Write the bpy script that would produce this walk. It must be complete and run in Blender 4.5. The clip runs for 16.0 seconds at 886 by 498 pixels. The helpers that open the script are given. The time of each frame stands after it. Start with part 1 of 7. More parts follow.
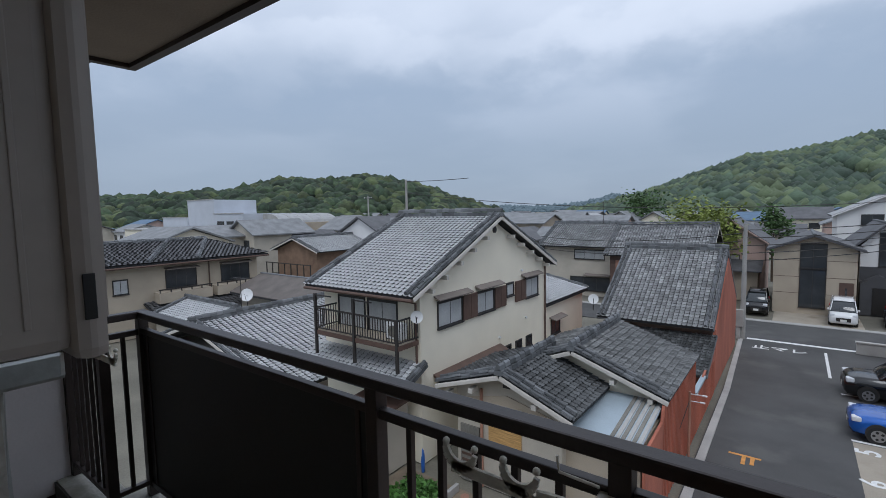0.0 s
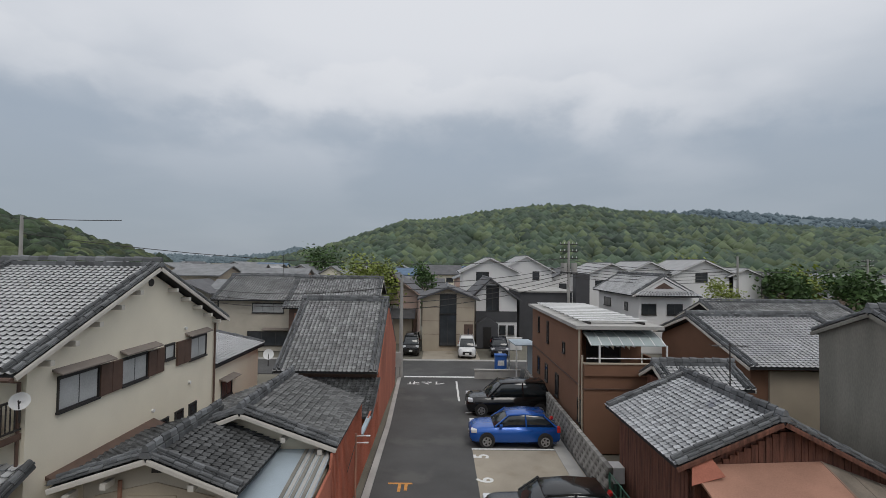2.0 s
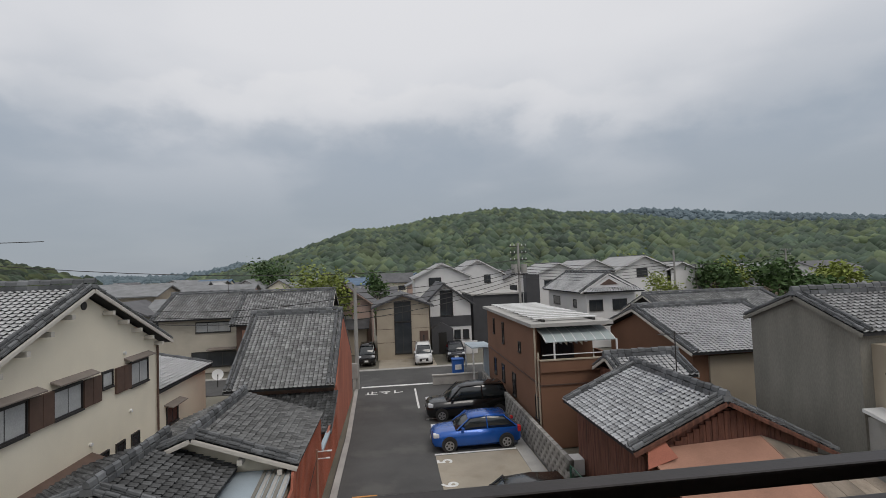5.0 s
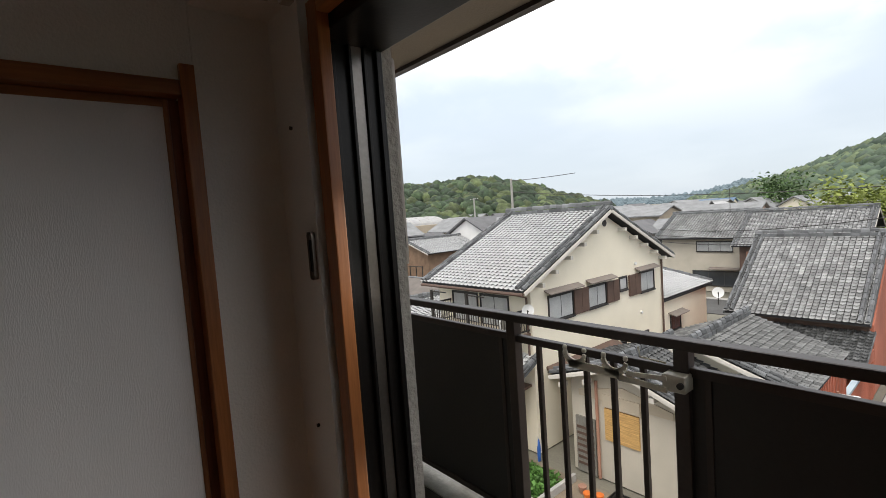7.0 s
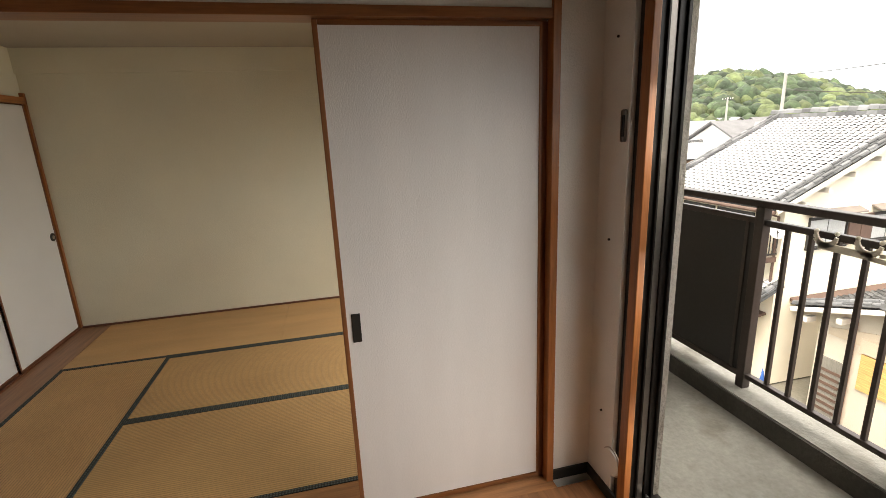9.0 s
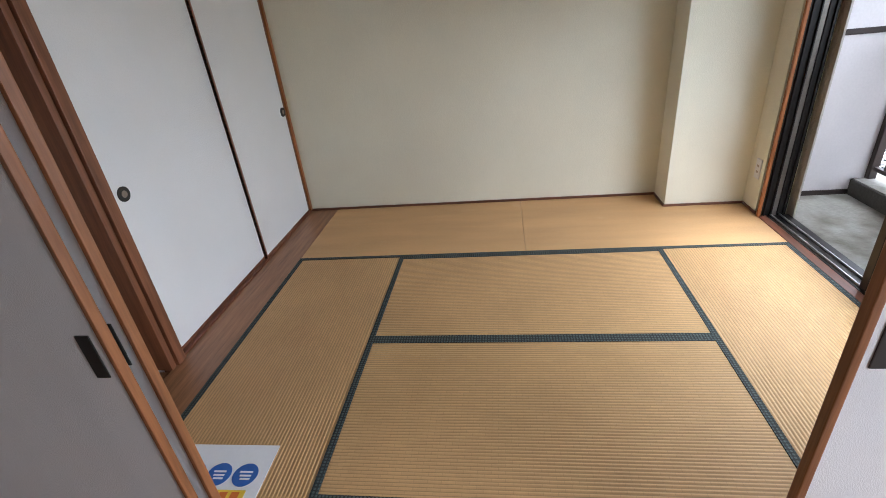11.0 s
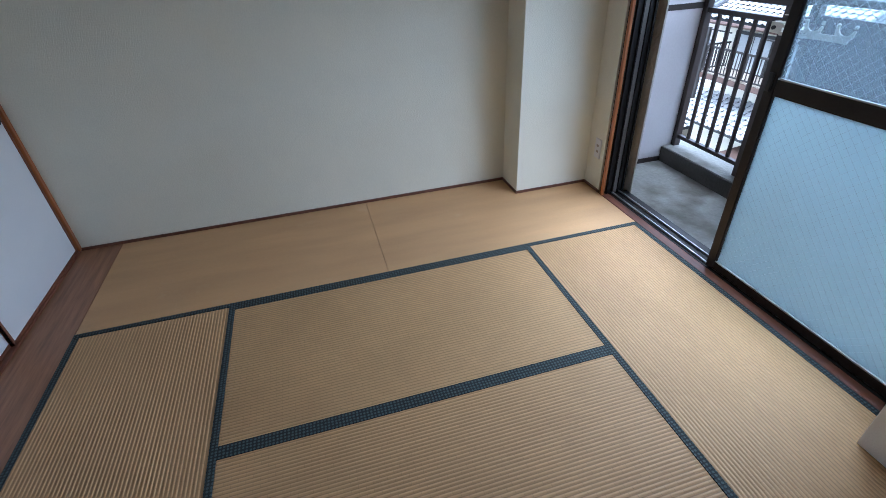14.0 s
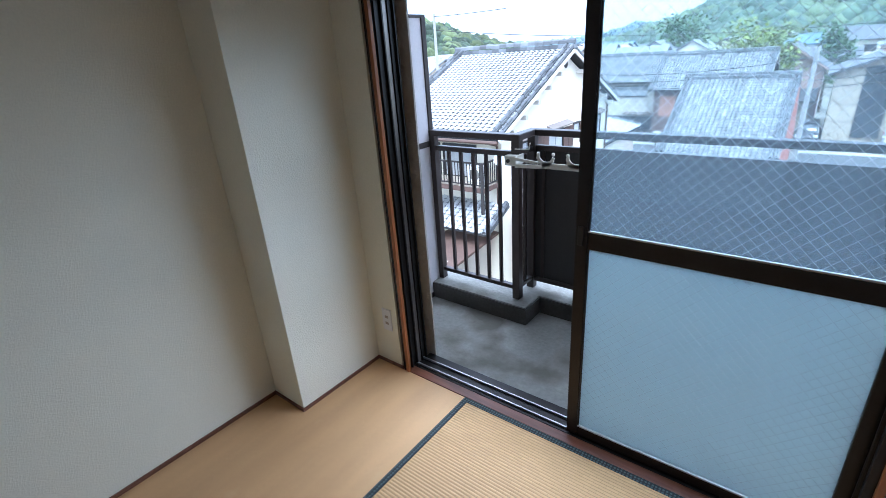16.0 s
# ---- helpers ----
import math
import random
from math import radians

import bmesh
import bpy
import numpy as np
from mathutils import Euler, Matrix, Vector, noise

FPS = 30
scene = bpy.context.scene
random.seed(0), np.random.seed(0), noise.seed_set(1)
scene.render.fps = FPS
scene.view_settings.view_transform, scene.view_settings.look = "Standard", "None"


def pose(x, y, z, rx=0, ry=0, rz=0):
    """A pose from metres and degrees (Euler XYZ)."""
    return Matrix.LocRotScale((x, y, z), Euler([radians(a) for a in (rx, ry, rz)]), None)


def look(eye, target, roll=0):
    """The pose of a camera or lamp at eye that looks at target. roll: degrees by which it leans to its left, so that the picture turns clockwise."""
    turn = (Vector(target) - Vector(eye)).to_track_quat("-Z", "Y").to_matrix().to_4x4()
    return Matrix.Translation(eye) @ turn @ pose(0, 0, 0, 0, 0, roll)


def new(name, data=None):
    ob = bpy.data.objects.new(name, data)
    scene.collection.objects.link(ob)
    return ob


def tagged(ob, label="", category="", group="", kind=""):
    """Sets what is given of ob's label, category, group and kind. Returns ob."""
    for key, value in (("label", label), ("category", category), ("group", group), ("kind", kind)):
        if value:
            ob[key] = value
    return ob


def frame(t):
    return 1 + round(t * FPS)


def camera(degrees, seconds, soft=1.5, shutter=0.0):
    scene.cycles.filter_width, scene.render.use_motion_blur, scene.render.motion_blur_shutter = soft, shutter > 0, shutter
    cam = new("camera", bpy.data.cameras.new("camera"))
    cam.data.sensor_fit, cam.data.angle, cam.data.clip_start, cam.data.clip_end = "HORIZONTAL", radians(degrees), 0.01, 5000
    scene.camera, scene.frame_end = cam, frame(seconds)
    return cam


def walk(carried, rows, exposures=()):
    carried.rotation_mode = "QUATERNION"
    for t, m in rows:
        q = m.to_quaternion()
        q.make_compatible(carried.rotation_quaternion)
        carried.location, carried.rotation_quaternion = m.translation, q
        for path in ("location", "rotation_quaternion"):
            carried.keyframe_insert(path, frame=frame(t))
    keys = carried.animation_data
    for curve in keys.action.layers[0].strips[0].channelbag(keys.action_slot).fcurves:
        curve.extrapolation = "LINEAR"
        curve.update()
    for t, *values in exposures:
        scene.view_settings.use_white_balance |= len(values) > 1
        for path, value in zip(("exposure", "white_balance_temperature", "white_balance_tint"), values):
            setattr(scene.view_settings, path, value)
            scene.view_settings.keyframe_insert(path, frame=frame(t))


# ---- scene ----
cam = camera(87.0, 16.0, soft=0.5)
PATH = [
    (0, (1.049, 0.027, 1.78), (-0.157, 1.615, 1.618), -1.1),
    (0.5, (1.118, 0.018, 1.8), (0.105, 1.741, 1.735), 0.2),
    (1, (1.159, 0.081, 1.78), (0.45, 1.951, 1.763), 1.0),
    (1.5, (1.223, 0.036, 1.809), (0.912, 2.011, 1.831), 1.4),
    (2, (1.331, 0.039, 1.8), (1.342, 2.038, 1.859), 0.7),
    (2.5, (1.39, 0.024, 1.785), (1.69, 1.999, 1.885), -0.5),
    (3, (1.389, -0.017, 1.803), (1.922, 1.906, 1.924), -1.2),
    (3.2, (1.391, -0.015, 1.803), (1.997, 1.888, 1.925), -1.6),
    (5.3, (1.099, 0.052, 1.711), (1.095, 2.051, 1.779), -2.6),
    (5.5, (1.074, 0.006, 1.701), (0.858, 1.994, 1.737), -2.6),
    (6, (1.156, -0.239, 1.729), (0.3, 1.569, 1.712), -2.6),
    (6.1, (1.186, -0.299, 1.737), (0.202, 1.443, 1.726), -3.2),
    (6.5, (1.314, -0.435, 1.747), (-0.017, 1.055, 1.668), -3.1),
    (7, (1.497, -0.626, 1.73), (-0.036, 0.65, 1.59), -4.1),
    (7.5, (1.67, -0.725, 1.73), (0.013, 0.383, 1.565), -5.0),
    (8, (1.871, -0.771, 1.683), (0.124, 0.178, 1.467), -4.7),
    (8.5, (1.978, -1.012, 1.687), (0.153, -0.269, 1.346), -3.1),
    (9, (2.007, -1.23, 1.67), (0.12, -0.79, 1.175), -2.5),
    (9.5, (1.832, -1.377, 1.647), (-0.07, -1.254, 1.043), -2.2),
    (10, (1.548, -1.514, 1.623), (-0.316, -1.668, 0.916), -2.7),
    (10.2, (1.425, -1.601, 1.604), (-0.414, -1.829, 0.851), -2.9),
    (12.3, (0.596, -2.067, 1.487), (-0.951, -2.089, 0.219), -5.5),
    (12.5, (0.588, -2.061, 1.481), (-0.933, -2.014, 0.184), -5.1),
    (13, (0.578, -2.093, 1.517), (-0.932, -1.927, 0.216), -4.2),
    (13.5, (0.551, -2.095, 1.563), (-1.015, -1.832, 0.347), -3.8),
    (14, (0.333, -2.008, 1.606), (-1.277, -1.587, 0.496), -2.9),
    (14.5, (0.104, -1.901, 1.649), (-1.483, -1.197, 0.658), -2.7),
    (15, (-0.193, -1.879, 1.681), (-1.667, -0.824, 0.836), -2.9),
    (15.5, (-0.399, -1.821, 1.701), (-1.66, -0.517, 0.857), -4.0),
    (16, (-0.652, -1.702, 1.711), (-1.822, -0.277, 0.937), -4.1),
]
walk(cam, [(t, look(eye, target, roll)) for t, eye, target, roll in PATH],
     exposures=[(0, 0.38, 5800, 10), (0.5, 0.15, 5900, 10), (1.0, 0.15, 6100, 10), (2.0, 0.22, 6550, 10), (3.2, 0.15, 6650, 10), (5.5, 0.3, 6850, 11), (6.0, 0.48, 7000, 10), (6.5, 0.85, 6950, 10), (7.0, 1.4, 6900, 10), (8.0, 1.84, 7150, 10), (9.0, 2.9, 7800, 11), (9.5, 3.66, 8100, 12), (10.0, 3.64, 7400, 12), (12.5, 3.25, 5150, 10), (13.2, 3.25, 5050, 10), (13.6, 3.15, 5000, 10), (14.0, 2.95, 4900, 9), (15.0, 2.72, 4850, 9), (16.0, 2.72, 5020, 9)])

# ---- world, sun ----
world = bpy.data.worlds.new("overcast_sky")
scene.world = world
world.use_nodes = True
wn, wl = world.node_tree.nodes, world.node_tree.links
wn.clear()
SUN_ELEV, SUN_ROT = 58.0, 150.0


def wnode(kind, **kw):
    n = wn.new(kind)
    for k, v in kw.items():
        n.inputs[k].default_value = v
    return n


sky = wn.new("ShaderNodeTexSky")
sky.sky_type, sky.sun_disc = "NISHITA", False
sky.sun_elevation, sky.sun_rotation = radians(SUN_ELEV), radians(SUN_ROT)
coord = wn.new("ShaderNodeTexCoord")
sep = wn.new("ShaderNodeSeparateXYZ")
wl.new(coord.outputs["Generated"], sep.inputs[0])
# clouds flatten towards the horizon: direction divided by its height
hgt = wn.new("ShaderNodeMath"); hgt.operation = "ADD"; hgt.inputs[1].default_value = 0.22
wl.new(sep.outputs["Z"], hgt.inputs[0])
hmax = wn.new("ShaderNodeMath"); hmax.operation = "MAXIMUM"; hmax.inputs[1].default_value = 0.08
wl.new(hgt.outputs[0], hmax.inputs[0])
dv = wn.new("ShaderNodeVectorMath"); dv.operation = "DIVIDE"
comb = wn.new("ShaderNodeCombineXYZ")
for k in "XYZ":
    wl.new(hmax.outputs[0], comb.inputs[k])
wl.new(coord.outputs["Generated"], dv.inputs[0])
wl.new(comb.outputs[0], dv.inputs[1])
cn = wnode("ShaderNodeTexNoise", Scale=1.1, Detail=7.0, Roughness=0.45, Distortion=0.15)
wl.new(dv.outputs[0], cn.inputs["Vector"])
# base of the cloud deck: blue-grey low down, nearly white overhead
gr = wn.new("ShaderNodeValToRGB")
ge = gr.color_ramp.elements
ge[0].position, ge[0].color = 0.0, (0.275, 0.315, 0.365, 1)
ge[1].position, ge[1].color = 0.75, (0.74, 0.76, 0.80, 1)
for pos, col in ((0.12, (0.29, 0.335, 0.39, 1)), (0.24, (0.335, 0.385, 0.45, 1)), (0.42, (0.58, 0.61, 0.66, 1))):
    gr.color_ramp.elements.new(pos).color = col
wl.new(sep.outputs["Z"], gr.inputs[0])


def wmath(op, a, b=None, c=None):
    n = wn.new("ShaderNodeMath"); n.operation = op
    for k, v in enumerate((a, b, c)):
        if v is None:
            continue
        if isinstance(v, (int, float)):
            n.inputs[k].default_value = v
        else:
            wl.new(v, n.inputs[k])
    return n.outputs[0]


def wrange(src, a, b, c, d):
    n = wn.new("ShaderNodeMapRange"); n.interpolation_type = "SMOOTHSTEP"
    for k, v in (("From Min", a), ("From Max", b), ("To Min", c), ("To Max", d)):
        n.inputs[k].default_value = v
    wl.new(src, n.inputs["Value"])
    return n.outputs[0]


def wmix(fac_, a, col):
    n = wn.new("ShaderNodeMix"); n.data_type = "RGBA"
    wl.new(fac_, n.inputs["Factor"]); wl.new(a, n.inputs["A"])
    n.inputs["B"].default_value = (*col, 1)
    return n.outputs["Result"]


# broad lighter drifts high up
drift = wmath("MULTIPLY", wrange(cn.outputs["Fac"], 0.42, 0.66, 0.0, 1.0), wrange(sep.outputs["Z"], 0.10, 0.34, 0.05, 0.5))
deck = wmix(drift, gr.outputs[0], (0.72, 0.735, 0.77))
# a long bank of heaped cloud: bright ragged tops, shaded bellies that fade out downwards
big = wnode("ShaderNodeTexNoise", Scale=2.3, Detail=2.0, Roughness=0.5)
puff = wnode("ShaderNodeTexNoise", Scale=9.0, Detail=6.0, Roughness=0.55)
squash = wn.new("ShaderNodeVectorMath"); squash.operation = "MULTIPLY"; squash.inputs[1].default_value = (1.0, 1.0, 1.6)
wl.new(coord.outputs["Generated"], squash.inputs[0])
wl.new(squash.outputs[0], big.inputs["Vector"]); wl.new(squash.outputs[0], puff.inputs["Vector"])
top = wmath("MULTIPLY_ADD", big.outputs["Fac"], 0.22, 0.195)
top = wmath("MULTIPLY_ADD", puff.outputs["Fac"], 0.12, top)
depth_ = wmath("SUBTRACT", top, sep.outputs["Z"])
lit = wmath("MULTIPLY", wrange(depth_, 0.0, 0.022, 0.0, 1.0), wrange(depth_, 0.02, 0.10, 1.0, 0.0))
lit = wmath("MULTIPLY", lit, wrange(big.outputs["Fac"], 0.38, 0.60, 0.08, 0.42))
belly = wmath("MULTIPLY", wrange(depth_, 0.05, 0.11, 0.0, 1.0), wrange(depth_, 0.11, 0.22, 1.0, 0.0))
belly = wmath("MULTIPLY", belly, wrange(puff.outputs["Fac"], 0.35, 0.6, 0.05, 0.36))
deck = wmix(belly, deck, (0.27, 0.33, 0.405))
deck = wmix(lit, deck, (0.70, 0.715, 0.745))
skys = wn.new("ShaderNodeVectorMath"); skys.operation = "SCALE"; skys.inputs["Scale"].default_value = 0.05
wl.new(sky.outputs[0], skys.inputs[0])
add = wn.new("ShaderNodeMix"); add.data_type = "RGBA"; add.blend_type = "MIX"
add.inputs["Factor"].default_value = 0.9
wl.new(skys.outputs[0], add.inputs["A"]); wl.new(deck, add.inputs["B"])
bg = wn.new("ShaderNodeBackground"); bg.inputs["Strength"].default_value = 1.0
wl.new(add.outputs["Result"], bg.inputs["Color"])
wo = wn.new("ShaderNodeOutputWorld")
wl.new(bg.outputs[0], wo.inputs["Surface"])

sun = new("sun", bpy.data.lights.new("sun", "SUN"))
sun.data.energy, sun.data.angle, sun.data.color = 0.7, radians(25), (1.0, 0.97, 0.92)
sun.rotation_euler = (radians(90 - SUN_ELEV), 0, radians(180 - SUN_ROT))

# daylight entering by the two balcony windows, mostly downwards from the sky
for nm, x0, x1, y0, pw, tilt in (("window_daylight", 0.56, 1.45, 0.0, 1.75, -66), ("window_daylight", -2.2, -0.35, -0.115, 2.1, -58)):
    for zc in (0.42, 1.04, 1.66):
        al = new(nm, bpy.data.lights.new(nm, "AREA"))
        al.data.shape, al.data.size, al.data.size_y, al.data.energy, al.data.color = "RECTANGLE", x1 - x0, 0.28, pw / 3, (0.93, 0.97, 1.0)
        al.data.spread = radians(135)
        al.matrix_basis = pose((x0 + x1) / 2, y0, zc, tilt, 0, 0)

# ---- materials ----
MATS = {}


def mat(name, col, rough=0.8, var=0.12, scale=3.0, fine=60.0, bump=0.15, metal=0.0, stretch=(1, 1, 1), rand=0.0, spec=0.5, stain=None, coat=0.0):
    """A surface with broad stains and fine grain; rand varies it from piece to piece."""
    if name in MATS:
        return MATS[name]
    m = MATS[name] = bpy.data.materials.new(name)
    m.use_nodes = True
    n, l = m.node_tree.nodes, m.node_tree.links
    b = n["Principled BSDF"]
    tc, mp = n.new("ShaderNodeTexCoord"), n.new("ShaderNodeMapping")
    mp.inputs["Scale"].default_value = stretch
    l.new(tc.outputs["Object"], mp.inputs[0])
    n1, n2 = n.new("ShaderNodeTexNoise"), n.new("ShaderNodeTexNoise")
    n1.inputs["Scale"].default_value, n1.inputs["Detail"].default_value = scale, 6
    n2.inputs["Scale"].default_value, n2.inputs["Detail"].default_value = fine, 3
    l.new(mp.outputs[0], n1.inputs["Vector"]); l.new(mp.outputs[0], n2.inputs["Vector"])
    av = n.new("ShaderNodeMath"); av.operation = "MULTIPLY_ADD"; av.inputs[1].default_value = 0.45
    l.new(n2.outputs["Fac"], av.inputs[0]); l.new(n1.outputs["Fac"], av.inputs[2])
    mr = n.new("ShaderNodeMapRange")
    for k, v in (("From Min", 0.42), ("From Max", 1.02), ("To Min", 1 - 1.6 * var), ("To Max", 1 + 1.6 * var)):
        mr.inputs[k].default_value = v
    l.new(av.outputs[0], mr.inputs["Value"])
    last = mr.outputs[0]
    if rand:
        oi, ge_ = n.new("ShaderNodeObjectInfo"), n.new("ShaderNodeNewGeometry")
        s = n.new("ShaderNodeMath"); s.operation = "ADD"
        l.new(oi.outputs["Random"], s.inputs[0]); l.new(ge_.outputs["Random Per Island"], s.inputs[1])
        fr = n.new("ShaderNodeMath"); fr.operation = "FRACT"; l.new(s.outputs[0], fr.inputs[0])
        r2 = n.new("ShaderNodeMapRange"); r2.inputs["To Min"].default_value, r2.inputs["To Max"].default_value = 1 - rand, 1 + rand
        l.new(fr.outputs[0], r2.inputs["Value"])
        mu = n.new("ShaderNodeMath"); mu.operation = "MULTIPLY"
        l.new(last, mu.inputs[0]); l.new(r2.outputs[0], mu.inputs[1])
        last = mu.outputs[0]
    vm = n.new("ShaderNodeVectorMath"); vm.operation = "SCALE"; vm.inputs[0].default_value = col
    l.new(last, vm.inputs["Scale"])
    out = vm.outputs[0]
    if stain:
        n3 = n.new("ShaderNodeTexNoise"); n3.inputs["Scale"].default_value, n3.inputs["Detail"].default_value = stain[1], 5
        l.new(tc.outputs["Object"], n3.inputs["Vector"])
        rp = n.new("ShaderNodeValToRGB"); rp.color_ramp.elements[0].position, rp.color_ramp.elements[1].position = stain[2], stain[2] + 0.14
        l.new(n3.outputs["Fac"], rp.inputs[0])
        mx = n.new("ShaderNodeMix"); mx.data_type = "RGBA"
        l.new(rp.outputs[0], mx.inputs["Factor"]); l.new(out, mx.inputs["A"]); mx.inputs["B"].default_value = (*stain[0], 1)
        out = mx.outputs["Result"]
    l.new(out, b.inputs["Base Color"])
    b.inputs["Roughness"].default_value, b.inputs["Metallic"].default_value = rough, metal
    b.inputs["Specular IOR Level"].default_value, b.inputs["Coat Weight"].default_value = spec, coat
    if bump:
        bp = n.new("ShaderNodeBump"); bp.inputs["Strength"].default_value, bp.inputs["Distance"].default_value = bump, 0.01
        l.new(n2.outputs["Fac"], bp.inputs["Height"]); l.new(bp.outputs[0], b.inputs["Normal"])
    return m


def glassy(name, col, rough, film=0.0, fcol=(0.75, 0.88, 0.97), ior=1.45):
    if name in MATS:
        return MATS[name]
    m = MATS[name] = bpy.data.materials.new(name)
    m.use_nodes = True
    n, k = m.node_tree.nodes, m.node_tree.links
    b = n["Principled BSDF"]
    b.inputs["Base Color"].default_value = (*col, 1)
    b.inputs["Roughness"].default_value, b.inputs["IOR"].default_value = rough, ior
    b.inputs["Transmission Weight"].default_value = 1.0
    if film:
        # dusty film: scatters part of the light that passes
        tr, mx = n.new("ShaderNodeBsdfTranslucent"), n.new("ShaderNodeMixShader")
        tr.inputs["Color"].default_value = (*fcol, 1)
        nz, rp, tc = n.new("ShaderNodeTexNoise"), n.new("ShaderNodeMapRange"), n.new("ShaderNodeTexCoord")
        nz.inputs["Scale"].default_value, nz.inputs["Detail"].default_value = 3.0, 6
        k.new(tc.outputs["Object"], nz.inputs["Vector"])
        rp.inputs["To Min"].default_value, rp.inputs["To Max"].default_value = film * 0.8, film * 1.2
        k.new(nz.outputs["Fac"], rp.inputs["Value"]); k.new(rp.outputs[0], mx.inputs[0])
        k.new(b.outputs[0], mx.inputs[1]); k.new(tr.outputs[0], mx.inputs[2])
        k.new(mx.outputs[0], n["Material Output"].inputs["Surface"])
    return m


def ribbed(name, col, axis, pitch, depth, rough=0.75, dark=0.75, var=0.12, scale=2.5, fine=90):
    """A woven or corrugated surface: ribs across the given axis."""
    m = mat(name, col, rough, var, scale, fine, 0)
    n, l = m.node_tree.nodes, m.node_tree.links
    if n.get("Wave Texture"):
        return m
    b = n["Principled BSDF"]
    tc = n.new("ShaderNodeTexCoord")
    w = n.new("ShaderNodeTexWave")
    w.wave_type, w.bands_direction, w.wave_profile = "BANDS", axis, "SIN"
    w.inputs["Scale"].default_value = 2 * math.pi / (20 * pitch)
    w.inputs["Distortion"].default_value, w.inputs["Detail"].default_value = 0.0, 0
    w.inputs["Detail Scale"].default_value = 0.6
    l.new(tc.outputs["Object"], w.inputs["Vector"])
    src = b.inputs["Base Color"].links[0].from_socket
    rp = n.new("ShaderNodeMapRange")
    rp.inputs["From Min"].default_value, rp.inputs["From Max"].default_value = 0.0, 0.35
    rp.inputs["To Min"].default_value, rp.inputs["To Max"].default_value = dark, 1.0
    l.new(w.outputs["Fac"], rp.inputs["Value"])
    # short staggered breaks along each rib
    br = n.new("ShaderNodeTexBrick")
    br.offset, br.squash = 0.5, 1.0
    br.inputs["Scale"].default_value = 1.0
    for k, v in (("Mortar Size", 0.0011), ("Mortar Smooth", 0.4), ("Bias", 0.0), ("Brick Width", 0.052), ("Row Height", pitch)):
        br.inputs[k].default_value = v
    br.inputs["Color1"].default_value, br.inputs["Color2"].default_value, br.inputs["Mortar"].default_value = (1, 1, 1, 1), (0.93, 0.93, 0.93, 1), (0.80, 0.80, 0.80, 1)
    if axis == "X":
        sp, cb = n.new("ShaderNodeSeparateXYZ"), n.new("ShaderNodeCombineXYZ")
        l.new(tc.outputs["Object"], sp.inputs[0])
        l.new(sp.outputs["X"], cb.inputs["Y"]); l.new(sp.outputs["Y"], cb.inputs["X"])
        l.new(cb.outputs[0], br.inputs["Vector"])
    else:
        l.new(tc.outputs["Object"], br.inputs["Vector"])
    ml = n.new("ShaderNodeVectorMath"); ml.operation = "MULTIPLY"
    l.new(src, ml.inputs[0]); l.new(br.outputs["Color"], ml.inputs[1])
    vm = n.new("ShaderNodeVectorMath"); vm.operation = "SCALE"
    l.new(ml.outputs[0], vm.inputs[0]); l.new(rp.outputs[0], vm.inputs["Scale"])
    l.new(vm.outputs[0], b.inputs["Base Color"])
    bp = n.new("ShaderNodeBump"); bp.inputs["Strength"].default_value, bp.inputs["Distance"].default_value = 0.6, depth
    l.new(w.outputs["Fac"], bp.inputs["Height"]); l.new(bp.outputs[0], b.inputs["Normal"])
    return m


def wood(name, col, axis, rough=0.45, var=0.25):
    st = {"X": (0.6, 9, 9), "Y": (9, 0.6, 9), "Z": (9, 9, 0.6)}[axis]
    return mat(name, col, rough, var, 4.0, 22.0, 0.05, stretch=st)


# ---- building blocks ----
def thing(name, label, category, at=(0, 0, 0), group="", kind=""):
    ob = new(name)
    ob.location = at
    ob.empty_display_size = 0.1
    return tagged(ob, label, category, group, kind)


def put_under(ob, parent):
    if parent is not None:
        ob.parent = parent
        if parent.type == "EMPTY":
            ob.matrix_parent_inverse = parent.matrix_basis.inverted()
    return ob


def part(name, bm, material, parent=None, label="", smooth=False):
    """Links a bmesh as one mesh object, under a thing or a part."""
    me = bpy.data.meshes.new(name)
    bmesh.ops.recalc_face_normals(bm, faces=bm.faces)
    bm.to_mesh(me)
    bm.free()
    me.materials.append(material)
    if smooth:
        for p in me.polygons:
            p.use_smooth = True
    ob = put_under(new(name, me), parent)
    if label:
        tagged(ob, label)
    return ob


def mesh_part(name, verts, faces, material, parent=None, label="", smooth=False):
    me = bpy.data.meshes.new(name)
    me.from_pydata(verts, [], faces)
    me.update()
    me.materials.append(material)
    if smooth:
        for p in me.polygons:
            p.use_smooth = True
    ob = put_under(new(name, me), parent)
    if label:
        tagged(ob, label)
    return ob


def structure(ob, label, category):
    return tagged(ob, label, category, kind="structure")


